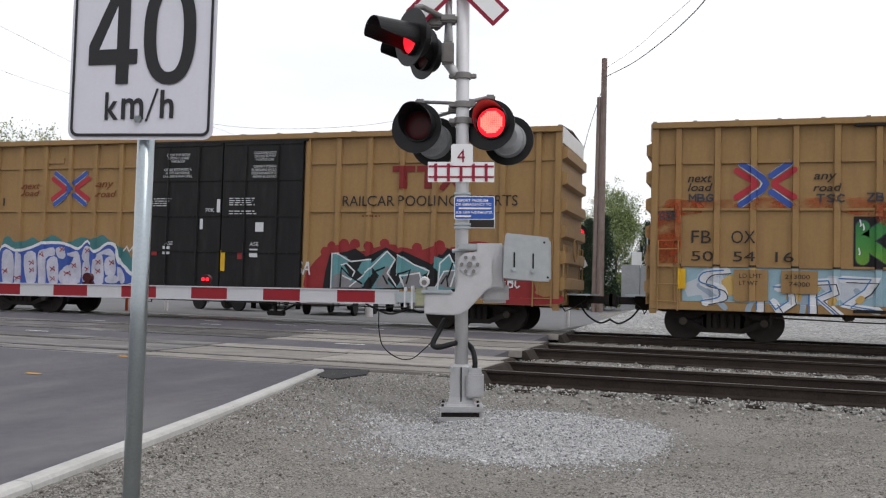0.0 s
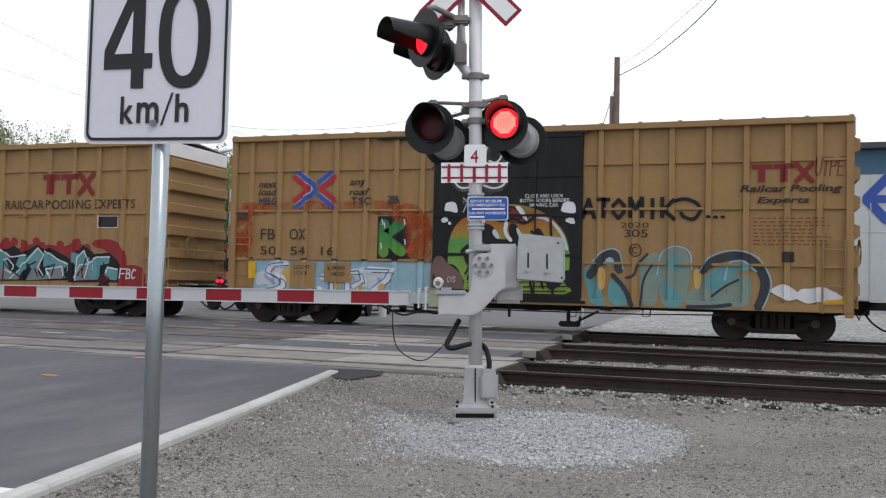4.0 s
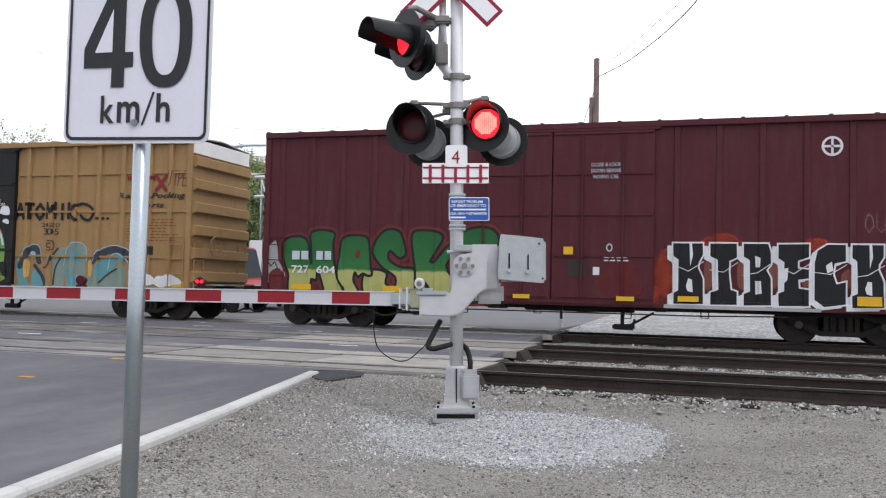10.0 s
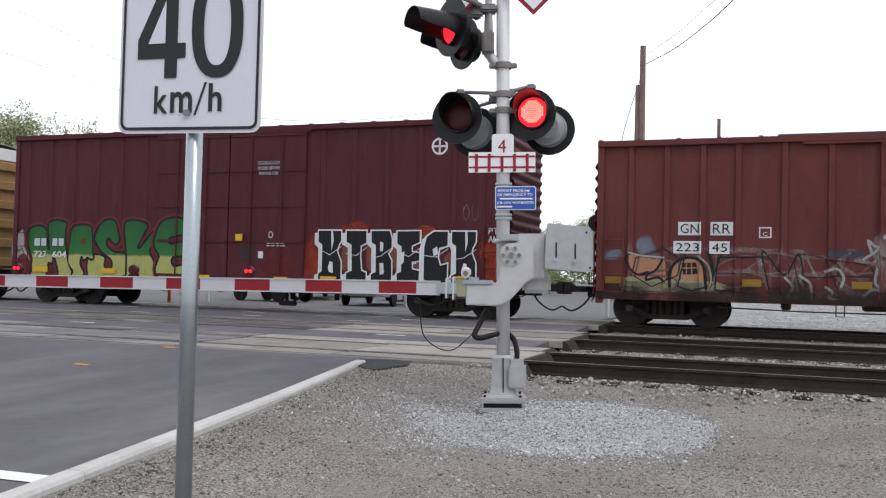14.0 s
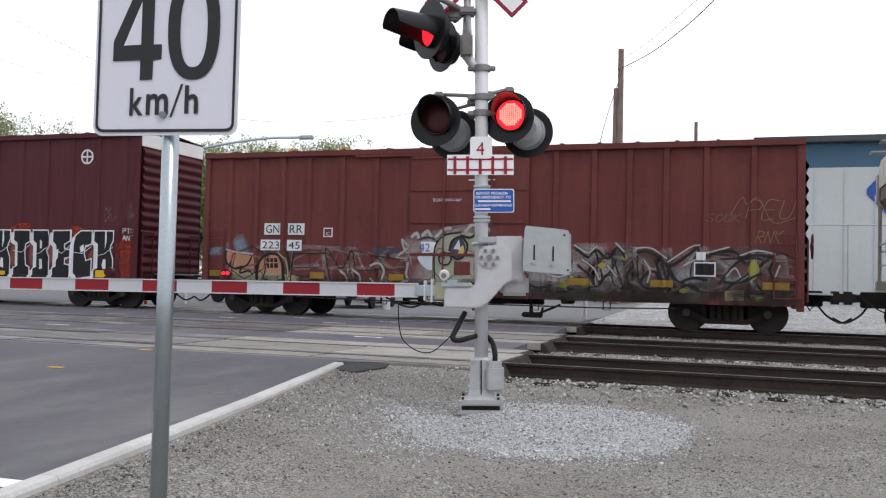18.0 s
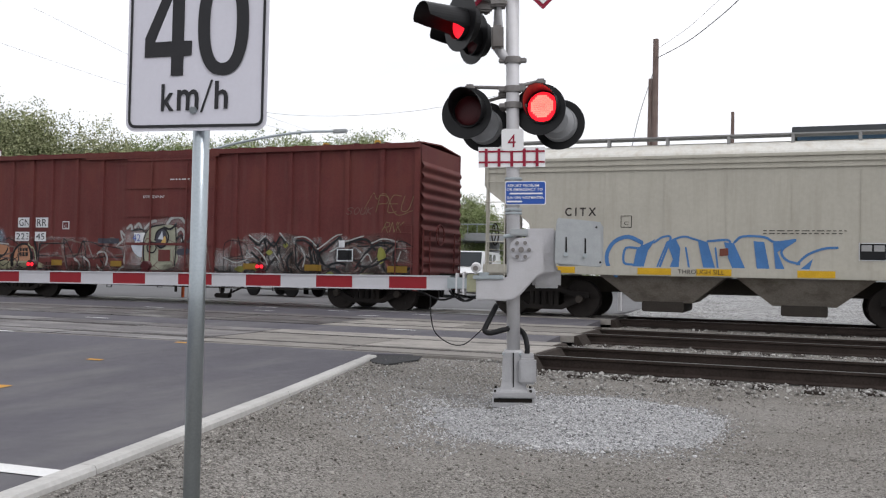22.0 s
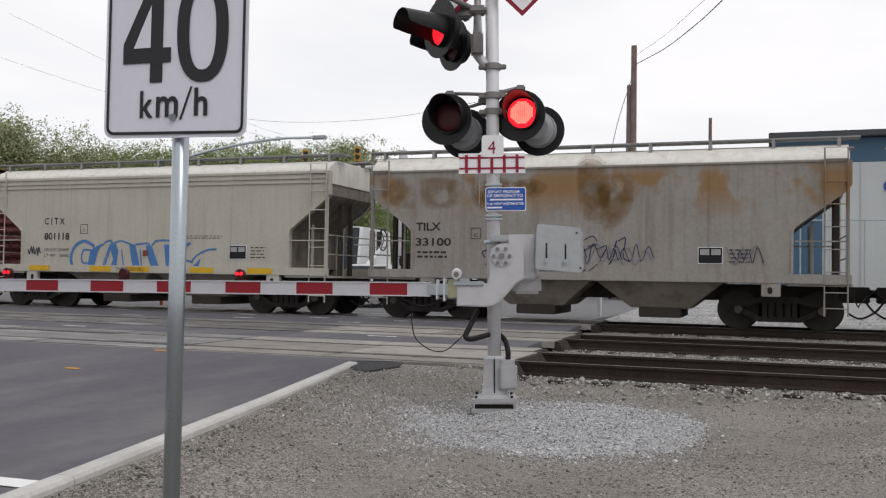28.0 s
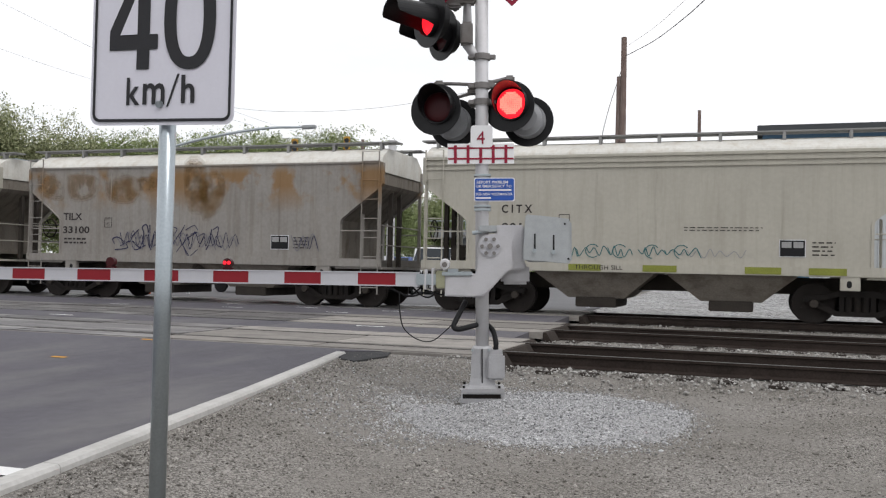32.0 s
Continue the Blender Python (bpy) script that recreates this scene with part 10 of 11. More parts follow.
shape(c4, "graffiti_fill", "mossy", 4.2, ((47.13, 0.77), (47.25, 0.83), (47.37, 0.77), (47.25, 0.71)))
shape(c4, "label", "g_drab", 6, ((46.51, 0.93), (46.93, 0.97), (46.91, 0.73), (46.53, 0.72)), smooth=False)
bars(c4, 40.55, 41.4, 3.42, 3.5, 1, "g_white", DOOR, seed=2)
for k, (a, b) in enumerate(((34.0, 36.7), (36.8, 38.95), (42.5, 44.2), (44.1, 45.8), (45.9, 47.9))):
    for j, mt in enumerate(("mist_white", "g_mauve", "mist_white", "g_black")):
        c4.paint("graffiti_tangle", wild(B(), a, b, 0.84, 1.76, (0.12, 0.04, 0.05, 0.028)[j], 411 + 7 * k + j, 3), mt, 1.9 + 0.5 * j)
for k in range(2):
    c4.paint("graffiti_tangle", wild(B(), 39.1, 41.8, 0.9, 1.9, 0.028, 401 + k, 5), ("mist_white", "g_mauve")[k], 2.2 + 0.3 * k, on=DOOR)
for x0, x1, on in ((33.1, 39.0, None), (42.1, 48.1, None), (39.05, 42.05, DOOR)):
    for k, z in enumerate((1.06, 0.94, 0.84)):
        shape(c4, "grime_band", "mist_grime", 13 + 0.1 * k, ((x0, 0.63), (x1, 0.63), (x1, z), (0.3 * x0 + 0.7 * x1, z + 0.05), (0.7 * x0 + 0.3 * x1, z - 0.04), (x0, z)), on, False)
c4.paint("lettering", words("SECURITY DEVICE ONLY", 39.65, 40.4, 2.94, 3.01), "g_white", 9, on=DOOR)
for x0, w in ((33.3, 0.45), (36.3, 0.4), (38.5, 0.4), (43.0, 0.5), (44.9, 0.5), (47.3, 0.55)):
    patch(c4, "decal", x0, x0 + w, 0.98, 1.14, "decal_old", 14)
patch(c4, "data_plate_rim", 45.85, 46.32, 1.24, 1.56, "g_white", 14)
patch(c4, "data_plate", 45.88, 46.29, 1.27, 1.53, "g_black", 15)
patch(c4, "label", 45.9, 46.1, 1.6, 1.78, "g_white", 14)
c4.paint("graffiti_tag", letters(B(), "PEU", 46.95, 47.95, 2.5, 2.95, 0.016, lean=0.3, round_off=True), "g_drab2", 2)
c4.paint("graffiti_tag", stroke(B(), curve2(((46.6, 2.6), (46.85, 3.0), (46.95, 2.85), (47.2, 2.98), (47.5, 2.45), (47.95, 2.55))), 0.013), "g_drab2", 3)
c4.paint("graffiti_tag", letters(B(), "RNK", 47.15, 47.7, 1.98, 2.28, 0.016, lean=0.3), "g_drab2", 2)
c4.paint("graffiti_tag", letters(B(), "SOUK", 46.1, 46.85, 2.45, 2.65, 0.016, lean=0.3, round_off=True), "g_mauve", 2)

# hoppers
line(c5, "graffiti_line", "g_blue", 0.09, 2, ((53.68, 1.79), (53.37, 1.92), (53.06, 1.81), (52.89, 1.53), (52.92, 1.24), (53.11, 1.02)), on=HOP)
line(c5, "graffiti_line", "g_blue", 0.05, 2, ((53.68, 1.79), (53.65, 1.66), (53.32, 1.66), (53.28, 1.33), (53.50, 1.28)), on=HOP)
line(c5, "graffiti_line", "g_blue", 0.045, 2, ((53.96, 1.79), (54.13, 1.91), (54.32, 1.92), (54.25, 1.67), (54.07, 1.19)), on=HOP)
line(c5, "graffiti_line", "g_blue", 0.045, 2, ((54.25, 1.80), (54.59, 1.93), (54.82, 1.88), (55.06, 1.81)), on=HOP)
line(c5, "graffiti_line", "g_blue", 0.05, 2, ((55.13, 1.83), (55.55, 1.86), (55.62, 1.76)), on=HOP)
line(c5, "graffiti_line", "g_blue", 0.05, 2, ((55.70, 1.81), (55.87, 1.94), (56.32, 1.93), (56.54, 1.82), (56.95, 1.87)), on=HOP)
line(c5, "graffiti_line", "g_blue", 0.05, 2, ((56.95, 1.86), (56.68, 1.64), (56.77, 1.44), (57.04, 1.35)), on=HOP)
line(c5, "graffiti_line", "g_blue", 0.05, 2, ((56.99, 1.35), (57.21, 1.56), (57.53, 1.69), (57.79, 1.71)), on=HOP)
line(c5, "graffiti_line", "g_blue", 0.04, 2, ((54.00, 1.16), (54.25, 1.80)), on=HOP)
line(c5, "graffiti_line", "g_blue", 0.04, 2, ((54.74, 1.20), (54.66, 1.68)), on=HOP)
line(c5, "graffiti_line", "g_blue", 0.04, 2, ((55.36, 1.19), (55.30, 1.68)), on=HOP)
shape(c5, "graffiti_bar", "g_blue", 3, ((53.46, 1.10), (53.57, 1.66), (53.99, 1.87), (53.82, 1.60), (53.70, 1.11)), on=HOP, smooth=False)
shape(c5, "graffiti_bar", "g_blue", 3, ((54.25, 1.77), (54.44, 1.87), (54.54, 1.67), (54.50, 1.10), (54.26, 1.09), (54.38, 1.42)), on=HOP, smooth=False)
shape(c5, "graffiti_bar", "g_blue", 3, ((54.92, 1.85), (55.13, 1.81), (55.33, 1.12), (55.07, 1.11)), on=HOP, smooth=False)
shape(c5, "graffiti_bar", "g_blue", 3, ((55.48, 1.81), (55.69, 1.79), (56.01, 1.06), (55.74, 1.05), (55.58, 1.44)), on=HOP, smooth=False)
shape(c5, "graffiti_bar", "g_blue", 3, ((56.10, 1.84), (56.32, 1.82), (56.46, 1.10), (56.19, 1.09)), on=HOP, smooth=False)
shape(c5, "graffiti_bar", "g_blue", 3, ((56.50, 1.82), (56.92, 1.87), (56.59, 1.60), (56.80, 1.10), (56.57, 1.10)), on=HOP, smooth=False)
shape(c5, "graffiti_bar", "g_blue", 3, ((57.05, 1.23), (57.31, 1.47), (57.21, 1.14)), on=HOP, smooth=False)
shape(c5, "decal", "g_brown", 4, ((55.39, 1.66), (55.57, 1.68), (55.58, 1.52), (55.39, 1.50)), on=HOP, smooth=False)
wash(c6, "rust_patch", "mist_rust", 1.0, ((62.70, 3.44), (63.23, 3.49), (63.51, 3.22), (63.47, 2.83), (62.84, 2.97)), on=HOP)
wash(c6, "rust_patch", "mist_rust", 1.2, ((63.72, 3.38), (64.19, 3.47), (64.69, 3.33), (64.57, 2.89), (63.88, 2.83)), on=HOP)
wash(c6, "rust_patch", "mist_rust", 1.4, ((65.00, 3.39), (65.60, 3.46), (66.14, 3.24), (65.97, 2.78), (65.25, 2.81)), on=HOP)
wash(c6, "rust_patch", "mist_rust", 1.6, ((66.14, 3.33), (66.55, 3.39), (66.84, 3.23), (66.55, 2.99), (66.20, 3.05)), on=HOP)
wash(c6, "rust_patch", "mist_rust", 1.8, ((67.70, 3.70), (68.23, 3.68), (68.29, 2.60), (67.82, 2.61)), on=HOP)
wash(c6, "rust_patch", "mist_rust", 2.0, ((68.26, 3.26), (68.86, 3.37), (68.86, 2.66), (68.35, 2.30)), on=HOP)
line(c6, "graffiti_tag", "g_navy", 0.03, 3, ((65.40, 1.55), (65.35, 1.68), (65.56, 1.71), (65.86, 1.44), (65.44, 1.37)), on=HOP)
line(c6, "graffiti_tag", "g_navy", 0.035, 3, ((65.62, 1.49), (65.98, 1.62), (66.27, 1.44), (66.39, 1.81), (66.33, 2.00), (66.50, 2.04), (66.59, 1.45)), on=HOP)
line(c6, "graffiti_tag", "g_navy", 0.03, 3, ((66.21, 1.94), (65.98, 1.69), (66.10, 1.38), (66.45, 1.50)), on=HOP)
line(c6, "graffiti_tag", "g_navy", 0.03, 3, ((66.58, 2.06), (66.62, 1.38), (66.73, 1.81)), on=HOP)
line(c6, "graffiti_tag", "g_navy", 0.022, 3, ((66.68, 1.45), (66.96, 1.69), (67.13, 2.00), (67.15, 2.21), (67.07, 2.16)), on=HOP)
line(c6, "graffiti_tag", "g_navy", 0.022, 3, ((66.96, 1.82), (67.24, 2.00), (67.47, 1.94), (67.13, 1.57), (66.79, 1.51)), on=HOP)
line(c6, "graffiti_tag", "g_navy", 0.022, 3, ((67.25, 1.45), (67.64, 1.94), (67.71, 2.06), (67.58, 1.70), (67.92, 1.16)), on=HOP)
line(c6, "graffiti_tag", "g_navy", 0.022, 3, ((67.47, 1.34), (67.80, 1.70), (68.13, 1.88), (67.91, 1.82)), on=HOP)
line(c6, "graffiti_tag", "g_navy", 0.022, 3, ((68.13, 1.76), (68.35, 1.83), (68.19, 1.47), (68.30, 1.71)), on=HOP)
line(c6, "graffiti_tag", "g_navy", 0.03, 3, ((68.57, 1.95), (68.51, 1.59), (68.41, 1.41)), on=HOP)
line(c6, "graffiti_tag", "g_navy", 0.025, 3, ((68.62, 1.95), (68.78, 2.01), (68.73, 1.59), (68.87, 1.48)), on=HOP)
line(c6, "graffiti_tag", "g_navy", 0.02, 3, ((67.70, 1.46), (67.86, 1.22), (68.14, 1.41)), on=HOP)
line(c6, "graffiti_tag", "g_navy", 0.02, 3, ((67.75, 1.94), (68.02, 2.06), (68.13, 1.94)), on=HOP)
c5.paint("graffiti_tag", stroke(B(), scrawl(51.3, 51.75, 1.48, 1.76, 9, 91, False), 0.035), "g_dark", 2, on=HOP)
c5.text("LD LMT 223000", 51.9, 52.82, 1.63, 1.71, "m_dark")
c5.text("LT WT   53000", 51.9, 52.82, 1.46, 1.54, "m_dark")
for car, xs, pl in ((c5, (51.4, 53.6, 54.9, 57.0, 58.8), 58.22), (c7, (76.2, 78.3, 80.0, 82.2, 83.5), 82.92), (c6, (), 70.4)):
    for x in xs:
        patch(car, "reflector", x, x + 0.75, 1.06, 1.21, "decal_y" if car is c5 else "g_olive", 2, -HALF - 0.032)
    patch(car, "data_plate_rim", pl - 0.02, pl + 0.52, 1.44, 1.82, "g_white", 1, HOP)
    patch(car, "data_plate", pl, pl + 0.5, 1.46, 1.80, "g_black", 3, HOP)
    for x, z in ((pl + 0.03, 1.64), (pl + 0.27, 1.64)):
        patch(car, "data_panel", x, x + 0.2, z, z + 0.13, "g_grey", 5, HOP)
    bars(car, pl + 0.65, pl + 1.15, 1.45, 1.8, 4, "m_dark", HOP, seed=5, gap=0.7)
for car, x in ((c6, 63.65),):
    bars(car, x, x + 0.95, 1.5, 1.72, 2, "m_dark", HOP, seed=6, gap=0.55)
for car, x, z in ((c5, 53.2, 2.14), (c7, 78.05, 2.1), (c6, 65.05, 2.0)):
    car.paint("stencil_box", stroke(B(), ((x, z), (x + 0.24, z), (x + 0.24, z + 0.26), (x, z + 0.26), (x, z)), 0.015), "m_dark", 2, on=HOP)
    car.paint("lettering", words("C", x + 0.07, x + 0.17, z + 0.05, z + 0.13), "m_dark", 2, on=HOP)
for car, x in ((c5, 56.3), (c7, 80.9)):
    bars(car, x, x + 1.7, 1.98, 2.1, 2, "m_dark", HOP, seed=7, gap=0.7)
c7.paint("lettering", words("THROUGH SILL", 78.45, 79.55, 1.09, 1.19), "m_dark", 3, on=-HALF - 0.032)
c5.paint("lettering", words("THROUGH SILL", 54.5, 55.5, 1.09, 1.19), "m_dark", 3, on=-HALF - 0.032)
for k, (a, b) in enumerate(((77.95, 78.5), (78.45, 79.25), (79.2, 79.75), (79.9, 80.5), (80.45, 81.25))):
    line(c7, "graffiti_tag", "g_deepteal", 0.02, 2, scrawl(a, b, 1.38, 1.64, 7, 161 + k, False), on=HOP)
    line(c7, "graffiti_tag", "g_deepteal", 0.02, 2.3, loop(0.5 * (a + b), 1.52, 0.16, 0.15, 40, 330 - 20 * k), on=HOP)
c7.paint("graffiti_tag", stroke(B(), scrawl(80.7, 82.2, 1.38, 1.6, 12, 61, False), 0.02), "g_grey", 2, on=HOP)
for k, (a, b) in enumerate(((65.6, 66.4), (66.2, 67.1), (67.0, 67.9), (67.8, 68.7), (68.5, 69.4), (71.1, 71.75))):
    line(c6, "graffiti_tag", "g_navy", 0.018, 3.4, scrawl(a, b, 1.42, 1.95 - 0.05 * (k % 3), 7, 271 + k, k % 2 == 0), on=HOP)
    line(c6, "graffiti_tag", "g_haze", 0.03, 3.1, scrawl(a - 0.1, b, 1.4, 1.9, 5, 281 + k, False), on=HOP)


# ---- beyond the tracks ----
def at(az, dist, z=0.0):
    return Vector((dist * math.sin(radians(az)), dist * math.cos(radians(az)), z))


def utility_pole(az, dist, top, r, label, arms=()):
    p = at(az, dist, 0)
    ob = thing("utility_pole", pose(p.x, p.y, -0.3), label, "utility pole")
    bm = B()
    rod(bm, (0, 0, 0), (0, 0, top + 0.3), r, r * 0.72, seg=14)
    part("shaft", bm, "pole", ob)
    for z, w in arms:
        bm = B()
        box(bm, -w, w, -0.05, 0.05, z, z + 0.1)
        part("crossarm", bm, "pole", ob)
    return ob


def leaf_cloud(C, per, spread_r, leaf_r, seed):
    """Small leaves, each a bent lozenge turned at random, gathered round the clump centres."""
    r = np.random.RandomState(seed)
    n = len(C) * per
    c = np.repeat(C, per, axis=0) + r.normal(0, 1, (n, 3)) * spread_r * np.repeat(r.uniform(0.5, 1.2, (len(C), 1)), per, axis=0)
    a = r.normal(0, 1, (n, 3))
    a /= np.linalg.norm(a, axis=1, keepdims=True)
    b = np.cross(a, r.normal(0, 1, (n, 3)))
    b /= np.linalg.norm(b, axis=1, keepdims=True) + 1e-9
    L = leaf_r * r.uniform(0.6, 1.4, (n, 1))
    V = np.stack((c - a * L, c - b * L * 0.55, c + a * L, c + b * L * 0.55), axis=1).reshape(-1, 3)
    return V.tolist(), np.arange(4 * n).reshape(-1, 4).tolist()


def leafy_tree(name, seed, h, w, leaf, label, n=420, conifer=False, trunk_h=0.35):
    """A tapered trunk with limbs and a ragged crown of small leaf clumps with gaps."""
    rs = random.Random(seed)
    ob = thing(name, pose(0, 0, 0), label, "tree", "trees beyond the tracks")
    bm = B()
    rod(bm, (0, 0, -0.3), (0, 0, h * (0.9 if conifer else 0.62)), 0.018 * h, 0.006 * h, seg=8)
    limbs = []
    for k in range(3 if conifer else 11):
        a = rs.uniform(0, math.tau)
        z0 = h * rs.uniform(trunk_h * 0.8, 0.6)
        r = w * rs.uniform(0.25, 0.46)
        tip = (r * math.cos(a), r * math.sin(a), z0 + h * rs.uniform(0.12, 0.34))
        rod(bm, (0, 0, z0), tip, 0.006 * h, 0.002 * h, seg=5)
        limbs.append(tip)
    part("trunk", bm, "bark", ob)
    cores = limbs + [(rs.gauss(0, w * 0.17), rs.gauss(0, w * 0.17), h * rs.uniform(0.55, 0.97)) for _ in range(9)]
    C = []
    for k in range(n):
        if conifer:
            z = h * (0.05 + 0.95 * rs.random() ** 1.3)
            r = w * 0.5 * (1 - z / h) * rs.uniform(0.4, 1.1) + 0.1
            a = rs.uniform(0, math.tau)
            C.append((r * math.cos(a), r * math.sin(a), z))
        else:
            q = rs.choice(cores)
            s = w * 0.13
            C.append((q[0] + rs.gauss(0, s), q[1] + rs.gauss(0, s), max(h * 0.12, q[2] + rs.gauss(0, s * 0.9))))
    V, F = leaf_cloud(np.array(C), 34, 0.026 * h, 0.0072 * h, seed)
    me = bpy.data.meshes.new("crown")
    me.from_pydata(V, [], F)
    me.materials.append(M[leaf])
    crown = new("crown", me)
    crown.parent = ob
    return ob


M["bark"] = mat("bark", (0.12, 0.10, 0.08), 0.95, var=0.3, scale=4)

def foliage(name, dark, light):
    m = loose(name, dark, light)
    m.node_tree.nodes["Principled BSDF"].inputs["Roughness"].default_value = 0.6
    return m


M["leaf_green"] = foliage("green_leaves", (0.07, 0.10, 0.03), (0.34, 0.40, 0.18))
M["leaf_spring"] = foliage("spring_leaves", (0.10, 0.12, 0.05), (0.44, 0.46, 0.27))
M["leaf_dark"] = mat("dark_needles", (0.03, 0.05, 0.03), 0.8, var=0.4, scale=0.8)
M["bluewall"] = mat("blue_cladding", (0.055, 0.11, 0.17), 0.55, var=0.06, scale=0.6)
M["whitewall"] = mat("white_cladding", (0.43, 0.45, 0.455), 0.55, var=0.05, scale=0.6, dirt=(0.4, 0.42, 0.44), amount=0.3, dscale=(2, 2, 0.2))
M["slate"] = mat("dark_fascia", (0.06, 0.065, 0.07), 0.6, var=0.1, scale=1)
M["greywall"] = mat("grey_render", (0.30, 0.31, 0.32), 0.8, var=0.12, scale=0.7, dirt=(0.2, 0.2, 0.2), amount=0.4)
M["glass_dark"] = mat("dark_window_glass", (0.03, 0.035, 0.04), 0.12, var=0.1, scale=2)
M["cargo_white"] = mat("white_vehicle_paint", (0.66, 0.67, 0.68), 0.35, var=0.03, scale=1, coat=0.4)
M["cargo_blue"] = mat("blue_vehicle_paint", (0.09, 0.135, 0.29), 0.3, var=0.05, scale=1, coat=0.5)
M["cargo_red"] = mat("red_vehicle_paint", (0.30, 0.03, 0.03), 0.35, var=0.08, scale=1, coat=0.3)

# spring trees behind the road on the far side
kinds = [leafy_tree("tree", 11, 11.5, 7.6, "leaf_spring", "tall tree in thin spring leaf beyond the road", 1000), leafy_tree("tree", 12, 10.5, 9.0, "leaf_green", "broad leafy green tree beyond the road", 1900, trunk_h=0.15), leafy_tree("tree", 13, 12.0, 5.4, "leaf_spring", "slender tree in thin spring leaf beyond the road", 600)]
TOPS = (11.9, 10.9, 12.4)
spots = ((-52.5, 74, 1, 8.6), (-50.8, 76, 0, 9.0), (-49, 75, 0, 8.6), (-47.6, 82, 1, 7.6), (-46.3, 76, 0, 8.3), (-44.9, 74, 0, 8.4), (-43.8, 84, 1, 6.2), (-42.0, 74, 2, 7.7), (-41.0, 86, 1, 6.0), (-39.5, 82, 1, 6.9), (-37.8, 80, 1, 7.1), (-36.2, 84, 0, 7.3), (-34.6, 82, 1, 7.3), (-32.8, 86, 1, 7.2), (-31, 80, 1, 7.6), (-29.6, 84, 1, 7.5), (-28.0, 86, 2, 6.9), (-26.8, 80, 0, 7.8), (-25.5, 82, 1, 7.9), (-24.4, 78, 1, 4.2), (-22.9, 76, 1, 4.6), (-21.4, 80, 0, 4.4), (-19.8, 84, 1, 4.5))
for k, (az, d, i, el) in enumerate(spots):
    p = at(az, d, -0.2)
    t = copy_thing(kinds[i], pose(p.x, p.y, p.z, 0, 0, 47 * k))
    s = (d * math.tan(radians(el)) + 1.23) / TOPS[i]
    t.scale = (s, s, s)
for ob, az, d in zip(kinds, (-18.5, -11.2, -13.6), (95, 90, 98)):
    p = at(az, d, -0.2)
    ob.matrix_basis = pose(p.x, p.y, p.z)
    ob.scale = (0.62, 0.62, 0.62)
t = leafy_tree("tree", 21, 8.4, 4.2, "leaf_green", "upright green tree beside a pole", 1100, trunk_h=0.2)
t.matrix_basis = pose(*at(-7.2, 72, 0.2))
t = leafy_tree("tree", 25, 7.6, 5.0, "leaf_spring", "round tree in spring leaf behind a house", 1000, trunk_h=0.2)
t.matrix_basis = pose(*at(-9.6, 78, 0.2))
t = leafy_tree("conifer", 22, 6.6, 4.4, "leaf_dark", "dark conifer behind a house", 900, True)
t.matrix_basis = pose(*at(-5.3, 76, 0.2))
for az, hh in ((-7.95, 5.2), (-8.9, 5.0), (-9.5, 4.6)):
    t = leafy_tree("conifer", 23, hh, 1.9, "leaf_dark", "narrow dark green cypress by a pole", 700, True)
    t.matrix_basis = pose(*at(az, 53, 0.2))
t = leafy_tree("tree", 24, 7.5, 4.0, "leaf_spring", "bare-branched tree with few leaves", 120)
t.matrix_basis = pose(*at(-3.9, 80, 0.2))
rs = random.Random(5)
C = []
for _ in range(6500):
    az, d = rs.uniform(-54, -9), rs.uniform(104, 112)
    C.append(at(az, d, (5.4 + 2.2 * noise.noise((az * 0.35, 0, 0)) + 1.1 * noise.noise((az * 1.7, 3, 0))) * rs.random() ** 0.6)[:])
V, F = leaf_cloud(np.array(C), 9, 0.42, 0.16, 5)
me = bpy.data.meshes.new("far_woods")
me.from_pydata(V, [], F)
me.materials.append(M["leaf_green"])
tagged(new("far_woods", me), "far belt of green spring woods", "woods", kind="stuff")


def hedge(az0, az1, d, z1, leaf, label):
    """A run of shrub, built of leaf clumps."""
    a, b = at(az0, d), at(az1, d)
    rs = random.Random(int(az0 * -10))
    C = []
    for _ in range(1500):
        u = rs.random()
        C.append((a.lerp(b, u) + Vector((0, rs.gauss(0, 0.4), 0.2 + z1 * rs.random() ** 0.7 * (0.75 + 0.25 * math.sin(u * 17)))))[:])
    V, F = leaf_cloud(np.array(C), 8, 0.13, 0.07, int(z1 * 10))
    me = bpy.data.meshes.new("hedge")
    me.from_pydata(V, [], F)
    me.materials.append(M[leaf])
    return tagged(new("hedge", me), label, "hedge")


hedge(-9.9, -6.4, 56, 1.9, "leaf_green", "rough green hedge beyond the tracks")
hedge(-3.0, -0.8, 52, 3.5, "leaf_green", "green shrubs in front of a low building")
hedge(-21.5, -12.5, 62, 1.6, "leaf_green", "green verge shrubs along the far road")

p1 = utility_pole(-8.15, 48, 13.35, 0.20, "tall weathered wooden utility pole beyond the tracks", ())
bm = B()
rod(bm, (-0.30, 0.05, 0), (-0.24, 0.05, 11.6), 0.15, 0.12, seg=12)
part("stub_pole", bm, "pole", p1)
p2 = utility_pole(-3.55, 62, 11.9, 0.15, "distant wooden utility pole with a crossarm", ((9.0, 1.2),))


def wire(name, pts, r, label):
    bm = pipe(B(), curve_pts(pts, 10), r, 5)
    return tagged(part(name, bm, "wire"), label, "overhead wire")


